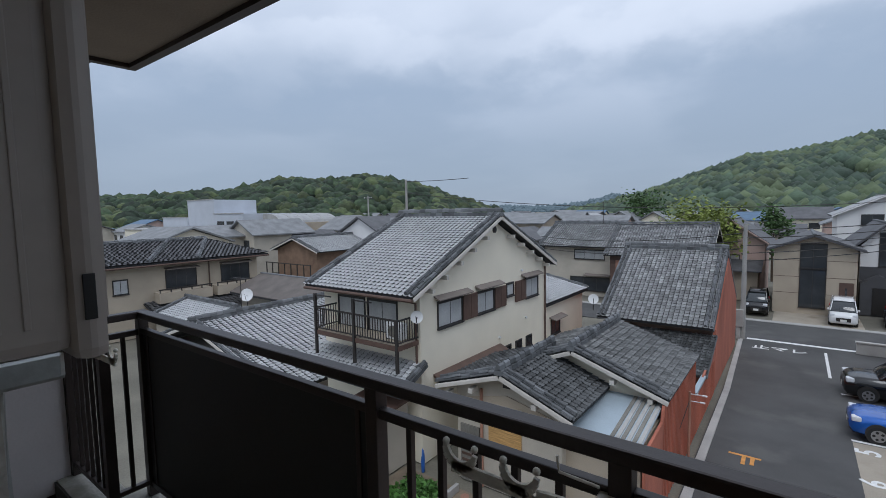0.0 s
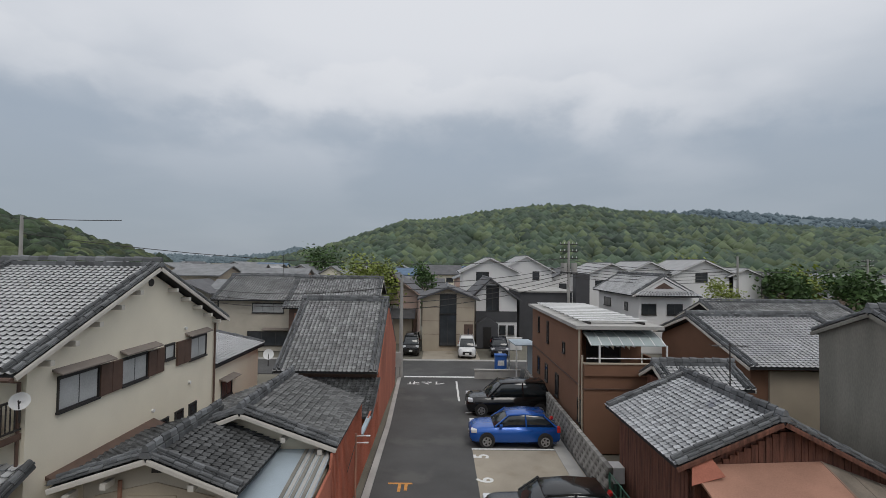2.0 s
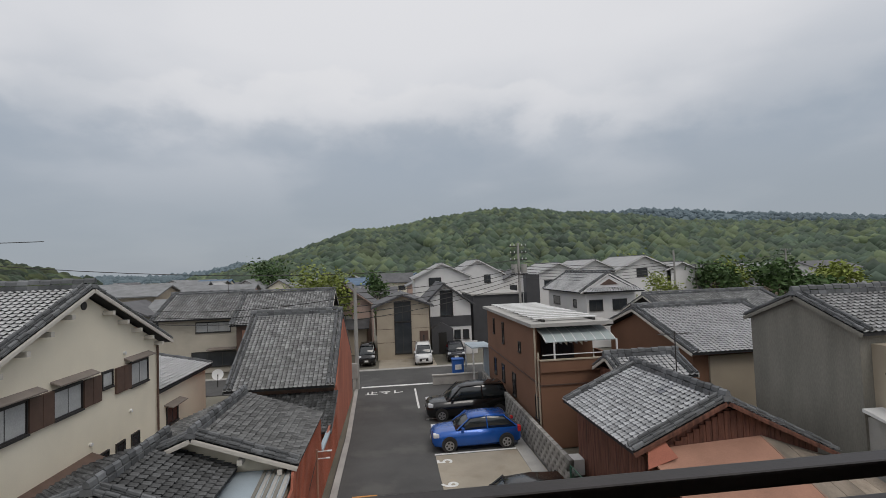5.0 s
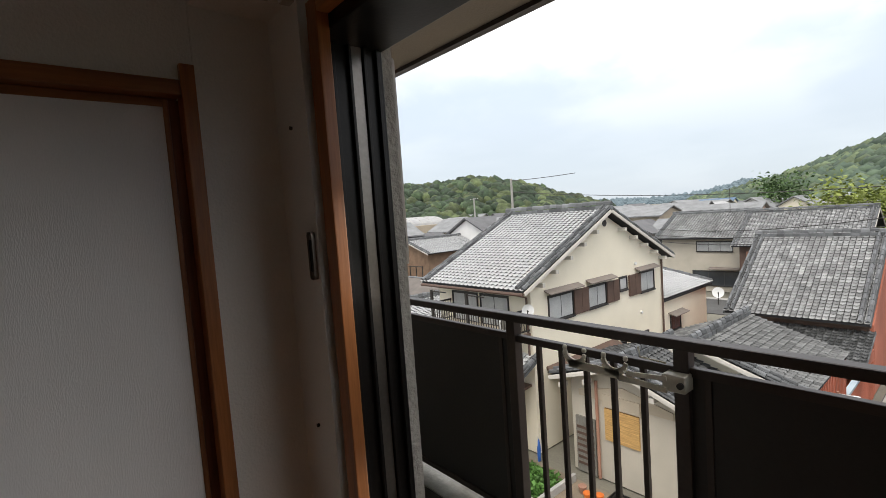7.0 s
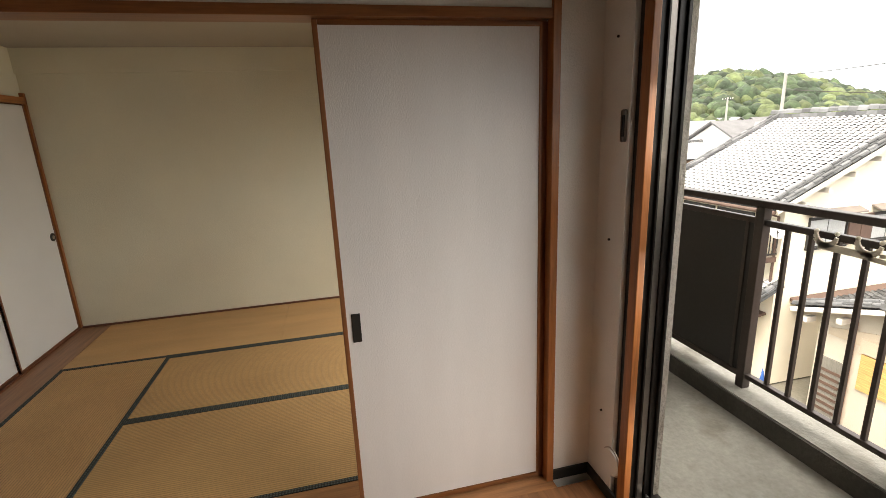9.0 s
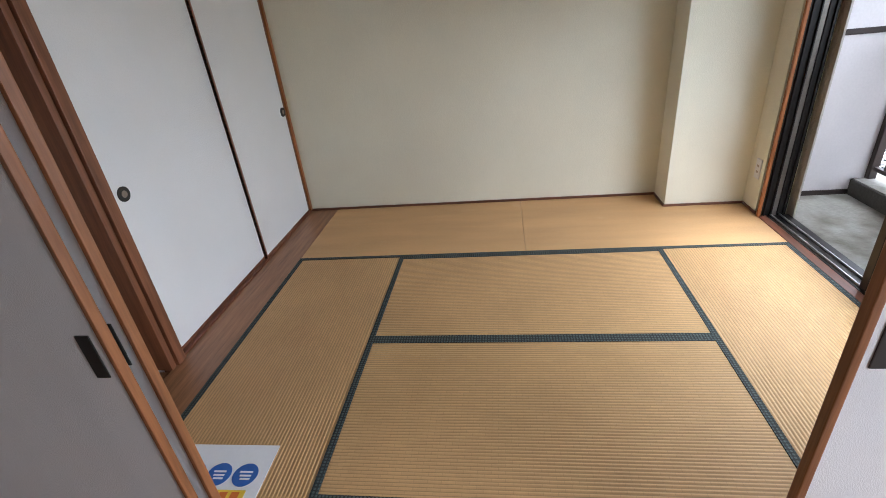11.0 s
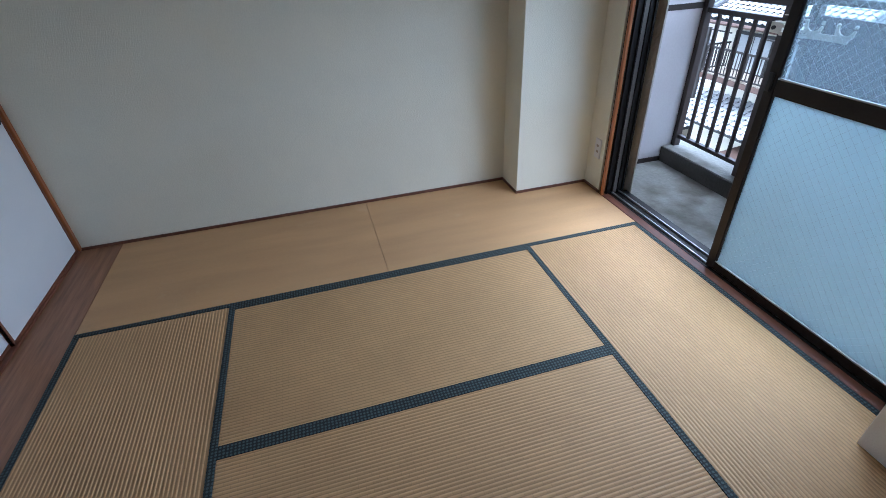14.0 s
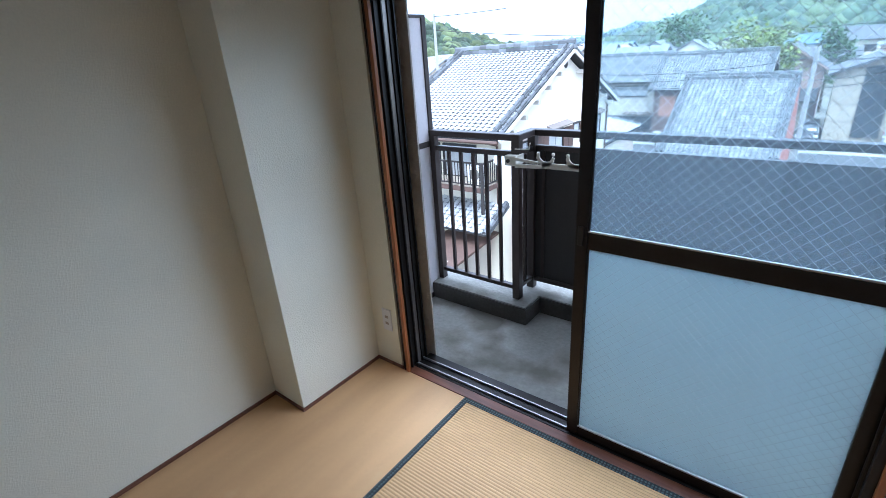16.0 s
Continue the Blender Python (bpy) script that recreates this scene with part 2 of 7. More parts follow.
def bm_box(bm, x0, x1, y0, y1, z0, z1, bevel=0.0, m=None):
    x0, x1 = min(x0, x1), max(x0, x1)
    y0, y1 = min(y0, y1), max(y0, y1)
    r = bmesh.ops.create_cube(bm, size=1.0)
    vs = r["verts"]
    for v in vs:
        v.co = Vector((x0 + (v.co.x + 0.5) * (x1 - x0), y0 + (v.co.y + 0.5) * (y1 - y0), z0 + (v.co.z + 0.5) * (z1 - z0)))
    if bevel > 0:
        es = list({e_ for v in vs for e_ in v.link_edges})
        rb = bmesh.ops.bevel(bm, geom=es, offset=bevel, segments=2, affect="EDGES", profile=0.6)
        vs = list({v for f_ in rb["faces"] for v in f_.verts} | {v for v in vs if v.is_valid})
    if m is not None:
        bmesh.ops.transform(bm, matrix=m, verts=list({v for v in vs if v.is_valid}))
    return bm


def box(x0, x1, y0, y1, z0, z1, bevel=0.0):
    return bm_box(bmesh.new(), x0, x1, y0, y1, z0, z1, bevel)


def tube(points, r, seg=8, bm=None):
    """A round bar along points."""
    bm = bm or bmesh.new()
    rings = []
    pts = [Vector(p) for p in points]
    for i, p in enumerate(pts):
        d = (pts[min(i + 1, len(pts) - 1)] - pts[max(i - 1, 0)]).normalized()
        side = d.cross(Vector((0, 0, 1)))
        if side.length < 1e-3:
            side = Vector((1, 0, 0))
        side.normalize()
        up = side.cross(d)
        rr = r[i] if isinstance(r, (list, tuple)) else r
        rings.append([bm.verts.new(p + rr * (math.cos(a) * side + math.sin(a) * up)) for a in [2 * math.pi * k / seg for k in range(seg)]])
    for a, b in zip(rings, rings[1:]):
        for k in range(seg):
            bm.faces.new((a[k], a[(k + 1) % seg], b[(k + 1) % seg], b[k]))
    bm.faces.new(rings[0]); bm.faces.new(rings[-1])
    return bm


def prism(poly, lo, hi, axis):
    """A polygon of (a, b) drawn across the axis and pushed from lo to hi along it."""
    bm = bmesh.new()
    def P(a, b, c):
        return {"X": (c, a, b), "Y": (a, c, b), "Z": (a, b, c)}[axis]
    A = [bm.verts.new(P(a, b, lo)) for a, b in poly]
    B = [bm.verts.new(P(a, b, hi)) for a, b in poly]
    n = len(poly)
    bm.faces.new(A); bm.faces.new(B[::-1])
    for i in range(n):
        bm.faces.new((A[i], A[(i + 1) % n], B[(i + 1) % n], B[i]))
    return bm


def disc_bm(center, axis, r, depth, seg=20):
    c, d = Vector(center), Vector(axis).normalized()
    return tube([c - d * depth / 2, c + d * depth / 2], r, seg)

# ---- the flat: materials ----
M_WALLA = mat("wallpaper_white", (0.80, 0.77, 0.73), 0.85, 0.04, 1.5, 160, 0.25)
M_WALLB = mat("wall_plaster_cream", (0.80, 0.77, 0.63), 0.9, 0.05, 1.2, 140, 0.25)
# ceiling colour lowered: dimness away from the windows is put into the paper
M_CEIL = mat("ceiling_paper_dimmed", (0.45, 0.41, 0.35), 0.9, 0.05, 1.5, 90, 0.2)
M_FUSUMA = mat("door_paper", (0.80, 0.775, 0.765), 0.75, 0.035, 2.0, 230, 0.2, stretch=(1, 2.4, 0.55))
M_FUSUMAB = mat("closet_paper", (0.80, 0.80, 0.80), 0.7, 0.03, 2.0, 150, 0.2)
M_ORANGE = wood("varnished_wood_upright", (0.34, 0.12, 0.036), "Z", 0.38)
M_STILE = wood("brown_door_edge", (0.27, 0.105, 0.04), "Z", 0.4)
M_ORANGEY = wood("varnished_wood_y", (0.23, 0.085, 0.028), "Y", 0.38)
M_ORANGEX = wood("varnished_wood_x", (0.42, 0.17, 0.055), "X", 0.38)
M_DARKWOODZ = wood("dark_red_wood_upright", (0.20, 0.075, 0.035), "Z", 0.4)
M_DARKWOODX = wood("dark_red_wood_x", (0.17, 0.06, 0.03), "X", 0.4)
M_DARKWOODY = wood("dark_red_wood_y", (0.15, 0.06, 0.035), "Y", 0.45)
M_PLANKX = wood("floor_plank_x", (0.30, 0.14, 0.065), "X", 0.35)
M_PLANKY = wood("floor_plank_y", (0.36, 0.17, 0.075), "Y", 0.35)
M_ALU = mat("dark_bronze_aluminium", (0.028, 0.024, 0.022), 0.35, 0.15, 5, 90, 0.03, metal=0.6)
M_ALULIGHT = mat("satin_bronze", (0.30, 0.26, 0.23), 0.3, 0.15, 5, 90, 0.03, metal=0.9)
M_HOLDER = mat("cream_painted_metal", (0.62, 0.59, 0.50), 0.45, 0.12, 12, 90, 0.08)
M_RAIL = mat("bronze_painted_rail", (0.05, 0.038, 0.034), 0.42, 0.18, 3, 70, 0.05, metal=0.3)
M_PANELD = mat("dark_panel", (0.022, 0.02, 0.019), 0.55, 0.2, 2, 60, 0.05)
M_STEEL = mat("galvanised_steel", (0.55, 0.55, 0.53), 0.35, 0.15, 8, 90, 0.05, metal=0.9)
M_CONC = mat("balcony_concrete", (0.31, 0.30, 0.265), 0.9, 0.2, 2.2, 45, 0.5, stain=((0.17, 0.155, 0.125), 2.1, 0.52))
M_CONCWALL = mat("rough_render", (0.50, 0.46, 0.40), 0.95, 0.12, 3, 55, 1.0)
M_CONCDARK = mat("dark_concrete", (0.06, 0.055, 0.048), 0.85, 0.3, 3, 50, 0.5)
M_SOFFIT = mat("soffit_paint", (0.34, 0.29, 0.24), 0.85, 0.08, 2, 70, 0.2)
M_HEATER = mat("beige_enamel", (0.42, 0.365, 0.315), 0.42, 0.06, 2.5, 30, 0.02)
M_BOARD = mat("partition_board", (0.70, 0.66, 0.66), 0.8, 0.05, 2, 60, 0.1)
M_BLACK = mat("black_plastic", (0.02, 0.018, 0.016), 0.5, 0.1, 10, 80, 0.03)
M_GLASSUP = glassy("clear_wired_glass", (0.80, 0.95, 0.99), 0.02, 0.10)
M_GLASSLO = glassy("frosted_wired_glass", (0.74, 0.90, 0.93), 0.5, 0.15, (0.66, 0.82, 0.83))
M_GLASSEND = glassy("patterned_screen_glass", (0.62, 0.66, 0.65), 0.4, 0.12, (0.4, 0.42, 0.41))
M_GLASSCL = glassy("plain_wired_glass", (0.90, 0.95, 0.96), 0.02, 0.02)
M_WIRE = mat("embedded_wire", (0.62, 0.65, 0.66), 0.4, 0.1, 10, 60, 0, metal=0.5)
M_PAPERW = mat("white_card", (0.80, 0.80, 0.82), 0.5, 0.03, 4, 60, 0.02)
M_BLUEP = mat("blue_print", (0.03, 0.12, 0.42), 0.5, 0.05, 10, 60, 0)
M_YELP = mat("yellow_print", (0.80, 0.55, 0.05), 0.5, 0.05, 10, 60, 0)

PX = 0.24          # partition face in the western room
YA = -0.13         # facade's inner face there
YB = -0.11         # facade's inner face in the tatami room
YO = 0.10          # facade's outer face
ZC = 2.46          # ceilings
SLAB = -0.10

# ---- structure ----
structure(part("floor", box(0.30, 3.7, -5.2, YA, -0.12, -0.002), M_PLANKX), "brown wooden floor of the western room", "floor")
structure(part("floor_base", box(-2.95, 0.30, -5.2, YB, -0.2, -0.062), M_CONCDARK), "concrete floor base below the tatami", "floor")
structure(part("ceiling", box(-2.95, 3.7, -5.2, YO, ZC, ZC + 0.1), M_CEIL), "papered ceiling, its dimness in the colour", "ceiling")
structure(part("wall_west", box(-2.95, -2.79, -5.2, YO, -0.2, ZC), M_WALLB), "cream plastered end wall", "wall")
structure(part("trim_beam_west", box(-2.79, -2.765, -3.66, -0.675, 2.26, ZC, 0.002), M_WALLB), "shallow plastered beam under the ceiling", "beam")
structure(part("wall_pillar_west", box(-2.79, -2.53, -0.675, YB, -0.06, ZC, 0.004), M_WALLB), "white plastered corner pillar", "pillar")
structure(part("wall_pillar_middle", box(-0.25, PX, -0.325, YO, -0.1, ZC, 0.004), M_WALLA), "white papered pillar between the rooms", "pillar")
structure(part("wall_beam_facade", box(PX, 3.6, -0.325, YA, 2.275, ZC, 0.004), M_WALLA), "papered beam over the window", "beam")
# facade, in pieces round the two openings
AX0, AX1, AZ1 = 0.545, 2.36, 2.22
BX0, BX1, BZ1 = -2.27, -0.30, 2.02
for n_, b_ in enumerate(((-2.79, BX0 - 0.065, YB, YO, -0.1, ZC), (BX1 + 0.03, -0.25, YB, YO, -0.1, ZC), (BX0 - 0.065, BX1 + 0.03, YB, YO, BZ1 + 0.03, ZC))):
    structure(part("wall_facade_tatami_%d" % (n_ + 1), box(*b_), M_WALLB), "plastered window wall of the tatami room", "wall")
for n_, b_ in enumerate(((PX, AX0 - 0.118, YA, YO - 0.03, -0.1, ZC), (AX1 + 0.04, 3.7, YA, YO - 0.03, -0.1, ZC), (AX0 - 0.09, AX1 + 0.04, YA, YO - 0.03, AZ1 + 0.04, ZC))):
    structure(part("wall_facade_western_%d" % (n_ + 1), box(*b_), M_WALLA), "papered window wall of the western room", "wall")
for n_, b_ in enumerate(((-3.5, BX0 + 0.02, YO, YO + 0.012, -0.3, 2.76), (BX1 - 0.02, AX0 - 0.095, YO - 0.026, YO + 0.014, -0.3, 2.76), (AX1 + 0.03, 5.0, YO - 0.026, YO + 0.014, -0.3, 2.76), (AX0 - 0.095, AX1 + 0.03, YO - 0.026, YO + 0.014, AZ1 + 0.02, 2.76), (BX0 + 0.02, BX1 - 0.02, YO, YO + 0.012, BZ1 + 0.02, 2.76), (AX0 - 0.095, AX1 + 0.03, YO - 0.026, YO + 0.014, -0.3, -0.03), (BX0 + 0.02, BX1 - 0.02, YO, YO + 0.012, -0.3, -0.03))):
    structure(part("wall_outside_render_%d" % (n_ + 1), box(*b_), M_CONCWALL), "rough beige render on the facade", "wall")
structure(part("wall_above_doors", box(0.0, PX, -3.75, -0.325, 2.094, ZC), M_WALLA), "papered wall over the sliding doors", "wall")
structure(part("wall_partition_end", box(0.0, PX, -5.2, -3.75, -0.1, ZC), M_WALLA), "papered end of the partition", "wall")
structure(part("wall_east", box(3.6, 3.7, -5.2, YA, -0.1, ZC), M_WALLA), "papered side wall of the western room", "wall")
structure(part("wall_back", box(-2.95, 3.7, -5.3, -5.2, -0.2, ZC), M_WALLA), "papered back wall", "wall")
w = bmesh.new()
bm_box(w, -2.79, -0.70, -3.70, -3.66, 2.07, ZC)
bm_box(w, -0.70, 0.0, -3.74, -3.70, 2.07, ZC)
structure(part("wall_closet_top", w, M_WALLB), "plastered wall over the closet", "wall")
structure(part("wall_passage", box(-0.80, -0.72, -5.2, -3.72, -0.1, ZC), M_WALLA), "white wall of a dim passage", "wall")
structure(part("floor_passage", box(-0.72, 0.0, -5.2, -3.68, -0.06, -0.03), M_PLANKY), "brown wooden floor of a passage", "floor")
structure(part("baseboard", box(PX, PX + 0.012, -0.325, YA, -0.002, 0.05, 0.002), M_BLACK), "dark skirting board", "skirting")
structure(part("baseboard_facade", box(PX, AX0 - 0.06, YA - 0.012, YA, -0.002, 0.05, 0.002), M_BLACK), "dark skirting board", "skirting")
for nm, b_ in (("trim_skirting_west", (-2.79, -2.782, -3.64, -0.675, -0.01, 0.018)), ("trim_skirting_pillar", (-2.79, -2.522, -0.683, -0.675, -0.01, 0.018)),
               ("trim_skirting_pillar_side", (-2.53, -2.522, -0.675, YB, -0.01, 0.018)), ("trim_skirting_window", (-2.522, -2.32, YB - 0.008, YB, -0.01, 0.018))):
    structure(part(nm, box(*b_), M_DARKWOODY), "thin dark strip along the wall", "trim")

# threshold and header of the sliding doors
th = bmesh.new()
bm_box(th, -0.018, 0.30, -3.75, -0.325, -0.06, 0.0, 0.002)
structure(part("trim_threshold", th, M_PLANKY), "varnished wooden threshold board", "threshold")
structure(part("trim_header", box(0.14, 0.254, -3.75, -0.359, 2.058, 2.094, 0.003), M_ORANGEY), "varnished wooden door header", "header")
# recess beside the post: its shade is given by the dark wood colour
structure(part("trim_post_groove", box(0.10, 0.207, -0.379, -0.325, 0.0, 2.056), M_DARKWOODZ), "grooved door jamb, its shade put in as dark wood", "post")
structure(part("trim_post", box(0.207, 0.258, -0.358, -0.325, 0.0, 2.132, 0.003), M_ORANGE), "varnished wooden door post", "post")
structure(part("trim_post_end", box(0.13, 0.268, -3.79, -3.73, 0.0, 2.131, 0.003), M_ORANGE), "varnished wooden door post", "post")


def sliding_door(x0, x1, y0, y1, pull_y, name_label):
    d = thing("sliding_door", name_label, "door", ((x0 + x1) / 2, (y0 + y1) / 2, 0.004), "room dividing doors")
    part("panel", box(x0 + 0.004, x1 - 0.004, y0 + 0.015, y1 - 0.01, 0.03, 2.04), M_FUSUMA, d)
    for a, b in ((y0, y0 + 0.019), (y1 - 0.012, y1)):
        part("stile", box(x0, x1, a, b, 0.004, 2.057, 0.003), M_STILE, d)
    for a, b in ((0.004, 0.024), (2.038, 2.057)):
        part("rail", box(x0, x1, y0 + 0.019, y1 - 0.012, a, b, 0.002), M_ORANGEY, d)
    pl = part("pull", box(x1 - 0.008, x1 - 0.001, pull_y - 0.018, pull_y + 0.018, 0.842, 0.966, 0.002), M_BLACK, d, "black recessed pull")
    return d


sliding_door(0.183, 0.211, -1.240, -0.380, -1.185, "white papered sliding door with wooden edges, shut against the post")
sliding_door(0.215, 0.243, -3.69, -2.79, -2.842, "white papered sliding door with wooden edges, pushed aside")
sliding_door(0.172, 0.200, -3.66, -2.765, -2.82, "white papered sliding door behind another, pushed aside")

# ---- tatami room ----
M_TATX = ribbed("rush_weave_x", (0.60, 0.362, 0.158), "Y", 0.0155, 0.003, 0.62, 0.72, 0.06)
M_TATY = ribbed("rush_weave_y", (0.60, 0.362, 0.158), "X", 0.0155, 0.003, 0.62, 0.72, 0.06)
M_TATB = mat("worn_rush", (0.58, 0.345, 0.155), 0.55, 0.10, 2.0, 120, 0.2, stretch=(3, 0.5, 1), stain=((0.64, 0.43, 0.22), 3.2, 0.63))
M_HERI = mat("green_cloth_border", (0.035, 0.045, 0.042), 0.8, 0.12, 6, 90, 0.2)
hn, hl = M_HERI.node_tree.nodes, M_HERI.node_tree.links
hv = hn.new("ShaderNodeTexVoronoi"); hv.inputs["Scale"].default_value = 70; hv.inputs["Randomness"].default_value = 0.15
htc = hn.new("ShaderNodeTexCoord"); hl.new(htc.outputs["Object"], hv.inputs["Vector"])
hr = hn.new("ShaderNodeValToRGB"); hr.color_ramp.elements[0].position, hr.color_ramp.elements[1].position = 0.3, 0.42
hr.color_ramp.elements[0].color, hr.color_ramp.elements[1].color = (0.075, 0.10, 0.095, 1), (0.018, 0.022, 0.022, 1)
hl.new(hv.outputs["Distance"], hr.inputs[0]); hl.new(hr.outputs[0], hn["Principled BSDF"].inputs["Base Color"])
TX = (-2.705, -1.845, -0.937, -0.02)
TY = (-3.39, -2.61, -0.915, -0.115)


def tatami(x0, x1, y0, y1, along, weave, label, borders):
    t = thing("tatami_mat", label, "tatami mat", ((x0 + x1) / 2, (y0 + y1) / 2, -0.06), "tatami mats")
    part("mat_body", box(x0 + 0.001, x1 - 0.001, y0 + 0.001, y1 - 0.001, -0.06, 0.0, 0.002), weave, t)
    for k in borders:
        q = {"x0": (x0, x0 + 0.03, y0, y1), "x1": (x1 - 0.03, x1, y0, y1), "y0": (x0, x1, y0, y0 + 0.03), "y1": (x0, x1, y1 - 0.03, y1)}[k]
        part("border", box(*q, -0.002, 0.003, 0.001), M_HERI, t, "dark green patterned cloth border")
    return t


tatami(TX[2], TX[3], TY[1], TY[2], "Y", M_TATY, "worn straw-coloured tatami mat with dark cloth borders", ("x0", "x1"))
tatami(TX[1], TX[2], TY[1], TY[2], "Y", M_TATY, "worn straw-coloured tatami mat with dark cloth borders", ("x0", "x1"))
tatami(TX[1], TX[3], TY[0], TY[1], "X", M_TATX, "faded tatami mat lying along the closet", ("y0", "y1"))
tatami(TX[1], TX[3], TY[2], TY[3], "X", M_TATX, "faded tatami mat lying along the window", ("y0", "y1"))
ymid = -1.765
tatami(-2.782, TX[1], TY[0], ymid, "Y", M_TATB, "sun-bleached tatami mat lying along the wall", ("x1",))
tatami(-2.782, TX[1], ymid, TY[3], "Y", M_TATB, "sun-bleached tatami mat beside the pillar", ("x1",))
structure(part("floor_plank", box(-2.79, -0.02, -3.64, -3.392, -0.06, -0.001, 0.002), M_PLANKX), "reddish plank along the closet", "floor plank")

# closet with two sliding panels
cl = thing("closet", "built-in closet with two white papered sliding panels", "closet", (-1.8, -3.66, 0.0))
part("sill", box(-2.79, -0.72, -3.70, -3.635, -0.05, 0.012, 0.002), M_DARKWOODX, cl)
part("header", box(-2.79, -0.70, -3.70, -3.628, 2.02, 2.075, 0.003), M_ORANGEX, cl)
part("post", box(-2.788, -2.758, -3.70, -3.628, 0.012, 2.11, 0.003), M_ORANGE, cl)
part("post", box(-0.80, -0.74, -3.72, -3.615, 0.0, 2.11, 0.003), M_DARKWOODZ, cl)
part("post", box(-0.735, -0.70, -3.74, -3.63, 0.0, 2.09, 0.003), M_DARKWOODZ, cl)
part("closet_back", box(-2.79, -0.80, -4.5, -4.46, -0.05, 2.4), M_WALLB, cl)
for xa, xb, ya, kx in ((-1.90, -0.80, -3.668, -0.905), (-2.757, -1.87, -3.648, -2.70)):
    p_ = part("door_panel", box(xa, xb, ya - 0.012, ya + 0.002, 0.03, 2.01), M_FUSUMAB, cl, "white papered closet panel")
    for a, b in ((xa, xa + 0.016), (xb - 0.016, xb)):
        part("stile", box(a, b, ya - 0.016, ya + 0.006, 0.012, 2.02, 0.002), M_DARKWOODZ, p_)
    part("bottom_rail", box(xa, xb, ya - 0.016, ya + 0.006, 0.012, 0.03, 0.002), M_DARKWOODX, p_)
    part("ring_pull", disc_bm((kx, ya + 0.004, 0.90), (0, 1, 0), 0.036, 0.009, 20), M_BLACK, p_, "round black metal pull")
    part("pull_dish", disc_bm((kx, ya + 0.009, 0.90), (0, 1, 0), 0.017, 0.003, 20), M_ALULIGHT, p_, "round bronze dish of the pull")

# card on the floor
cd = thing("notice_card", "white laminated card with blue discs lying on tatami", "card", (-0.085, -3.09, 0.004))
CM = pose(-0.085, -3.09, 0.0045, 0, 0, 0.6)


def card_piece(nm, bmq, m_, lab="", par=cd):
    bmesh.ops.transform(bmq, matrix=CM, verts=bmq.verts)
    return part(nm, bmq, m_, par, lab)


sheet = card_piece("sheet", box(-0.165, 0.165, -0.25, 0.25, 0, 0.003, 0.001), M_PAPERW)
for yy in (-0.165, -0.055, 0.055, 0.165):
    card_piece("disc", disc_bm((-0.027, yy, 0.0036), (0, 0, 1), 0.05, 0.0016, 24), M_BLUEP, "", sheet)
    for k_, j_ in enumerate((-0.012, 0.004, 0.018)):
        card_piece("text_bar", box(-0.027 + j_ - 0.004, -0.027 + j_ + 0.004, yy - 0.026 + 0.006 * k_, yy + 0.026, 0.0044, 0.0052), M_PAPERW, "", sheet)
card_piece("yellow_band", box(0.038, 0.078, -0.2, 0.2, 0.0032, 0.0044, 0.002), M_YELP, "", sheet)
M_ORP = mat("orange_print", (0.65, 0.16, 0.03), 0.5, 0.05, 10, 60, 0)
for k_ in range(8):
    yy = -0.165 + k_ * 0.047
    card_piece("text_bar", box(0.046, 0.070, yy - 0.016, yy + 0.016, 0.0046, 0.0052), M_ORP, "", sheet)

# wall fittings
def outlet(name, label, x0, x1, z0, z1, y):
    o = thing(name, label, "outlet", ((x0 + x1) / 2, y, z0))
    pl_ = part("cover_plate", box(x0, x1, y - 0.008, y, z0, z1, 0.003), M_FUSUMAB, o)
    for dz in (0.35, 0.65):
        part("socket", box((x0 + x1) / 2 - 0.012, (x0 + x1) / 2 + 0.012, y - 0.0105, y - 0.0075, z0 + (z1 - z0) * dz - 0.008, z0 + (z1 - z0) * dz + 0.008, 0.002), M_HEATER, o)
outlet("wall_outlet", "small white socket plate low on the wall", -2.445, -2.375, 0.24, 0.38, YB)
hk = thing("curtain_hook", "grey metal oval pull plate on the wall", "wall plate", (0.43, YA, 1.62))
part("plate", box(0.386, 0.414, YA - 0.006, YA, 1.595, 1.715, 0.01), M_ALULIGHT, hk)
part("slot", box(0.394, 0.406, YA - 0.008, YA - 0.005, 1.615, 1.695, 0.004), M_BLACK, hk)
cp = thing("vent_cap", "round white blank cap low on the wall", "wall cap", (0.44, YA, 0.2))
part("cap", disc_bm((0.435, YA - 0.006, 0.20), (0, 1, 0), 0.06, 0.012, 28), M_WALLA, cp)
part("rim", disc_bm((0.435, YA - 0.002, 0.20), (0, 1, 0), 0.066, 0.004, 28), M_HEATER, cp)
for zz in (0.40, 1.20, 1.98):
    nl = thing("nail", "small dark nail in the wallpaper", "nail", (0.33, YA, zz), "nails in the wall")
    part("nail_head", disc_bm((0.335, YA - 0.003, zz), (0, 1, 0), 0.005, 0.006, 8), M_BLACK, nl)
# double curtain rail under the beam
cr_ = thing("curtain_rail", "double metal curtain rail over the window", "curtain rail", (1.4, YA - 0.06, 2.12))
for yy in (YA - 0.05, YA - 0.10):
    rl = part("rail", box(0.50, 2.45, yy - 0.011, yy + 0.011, 2.225, 2.25, 0.003), M_STEEL, cr_)
    part("end_cap", box(0.47, 0.50, yy - 0.013, yy + 0.013, 2.22, 2.255, 0.004), M_HEATER, rl)
for xx in (0.62, 1.43, 2.3):
    part("bracket", box(xx - 0.01, xx + 0.01, YA - 0.11, YA, 2.25, 2.268, 0.002), M_STEEL, cr_)


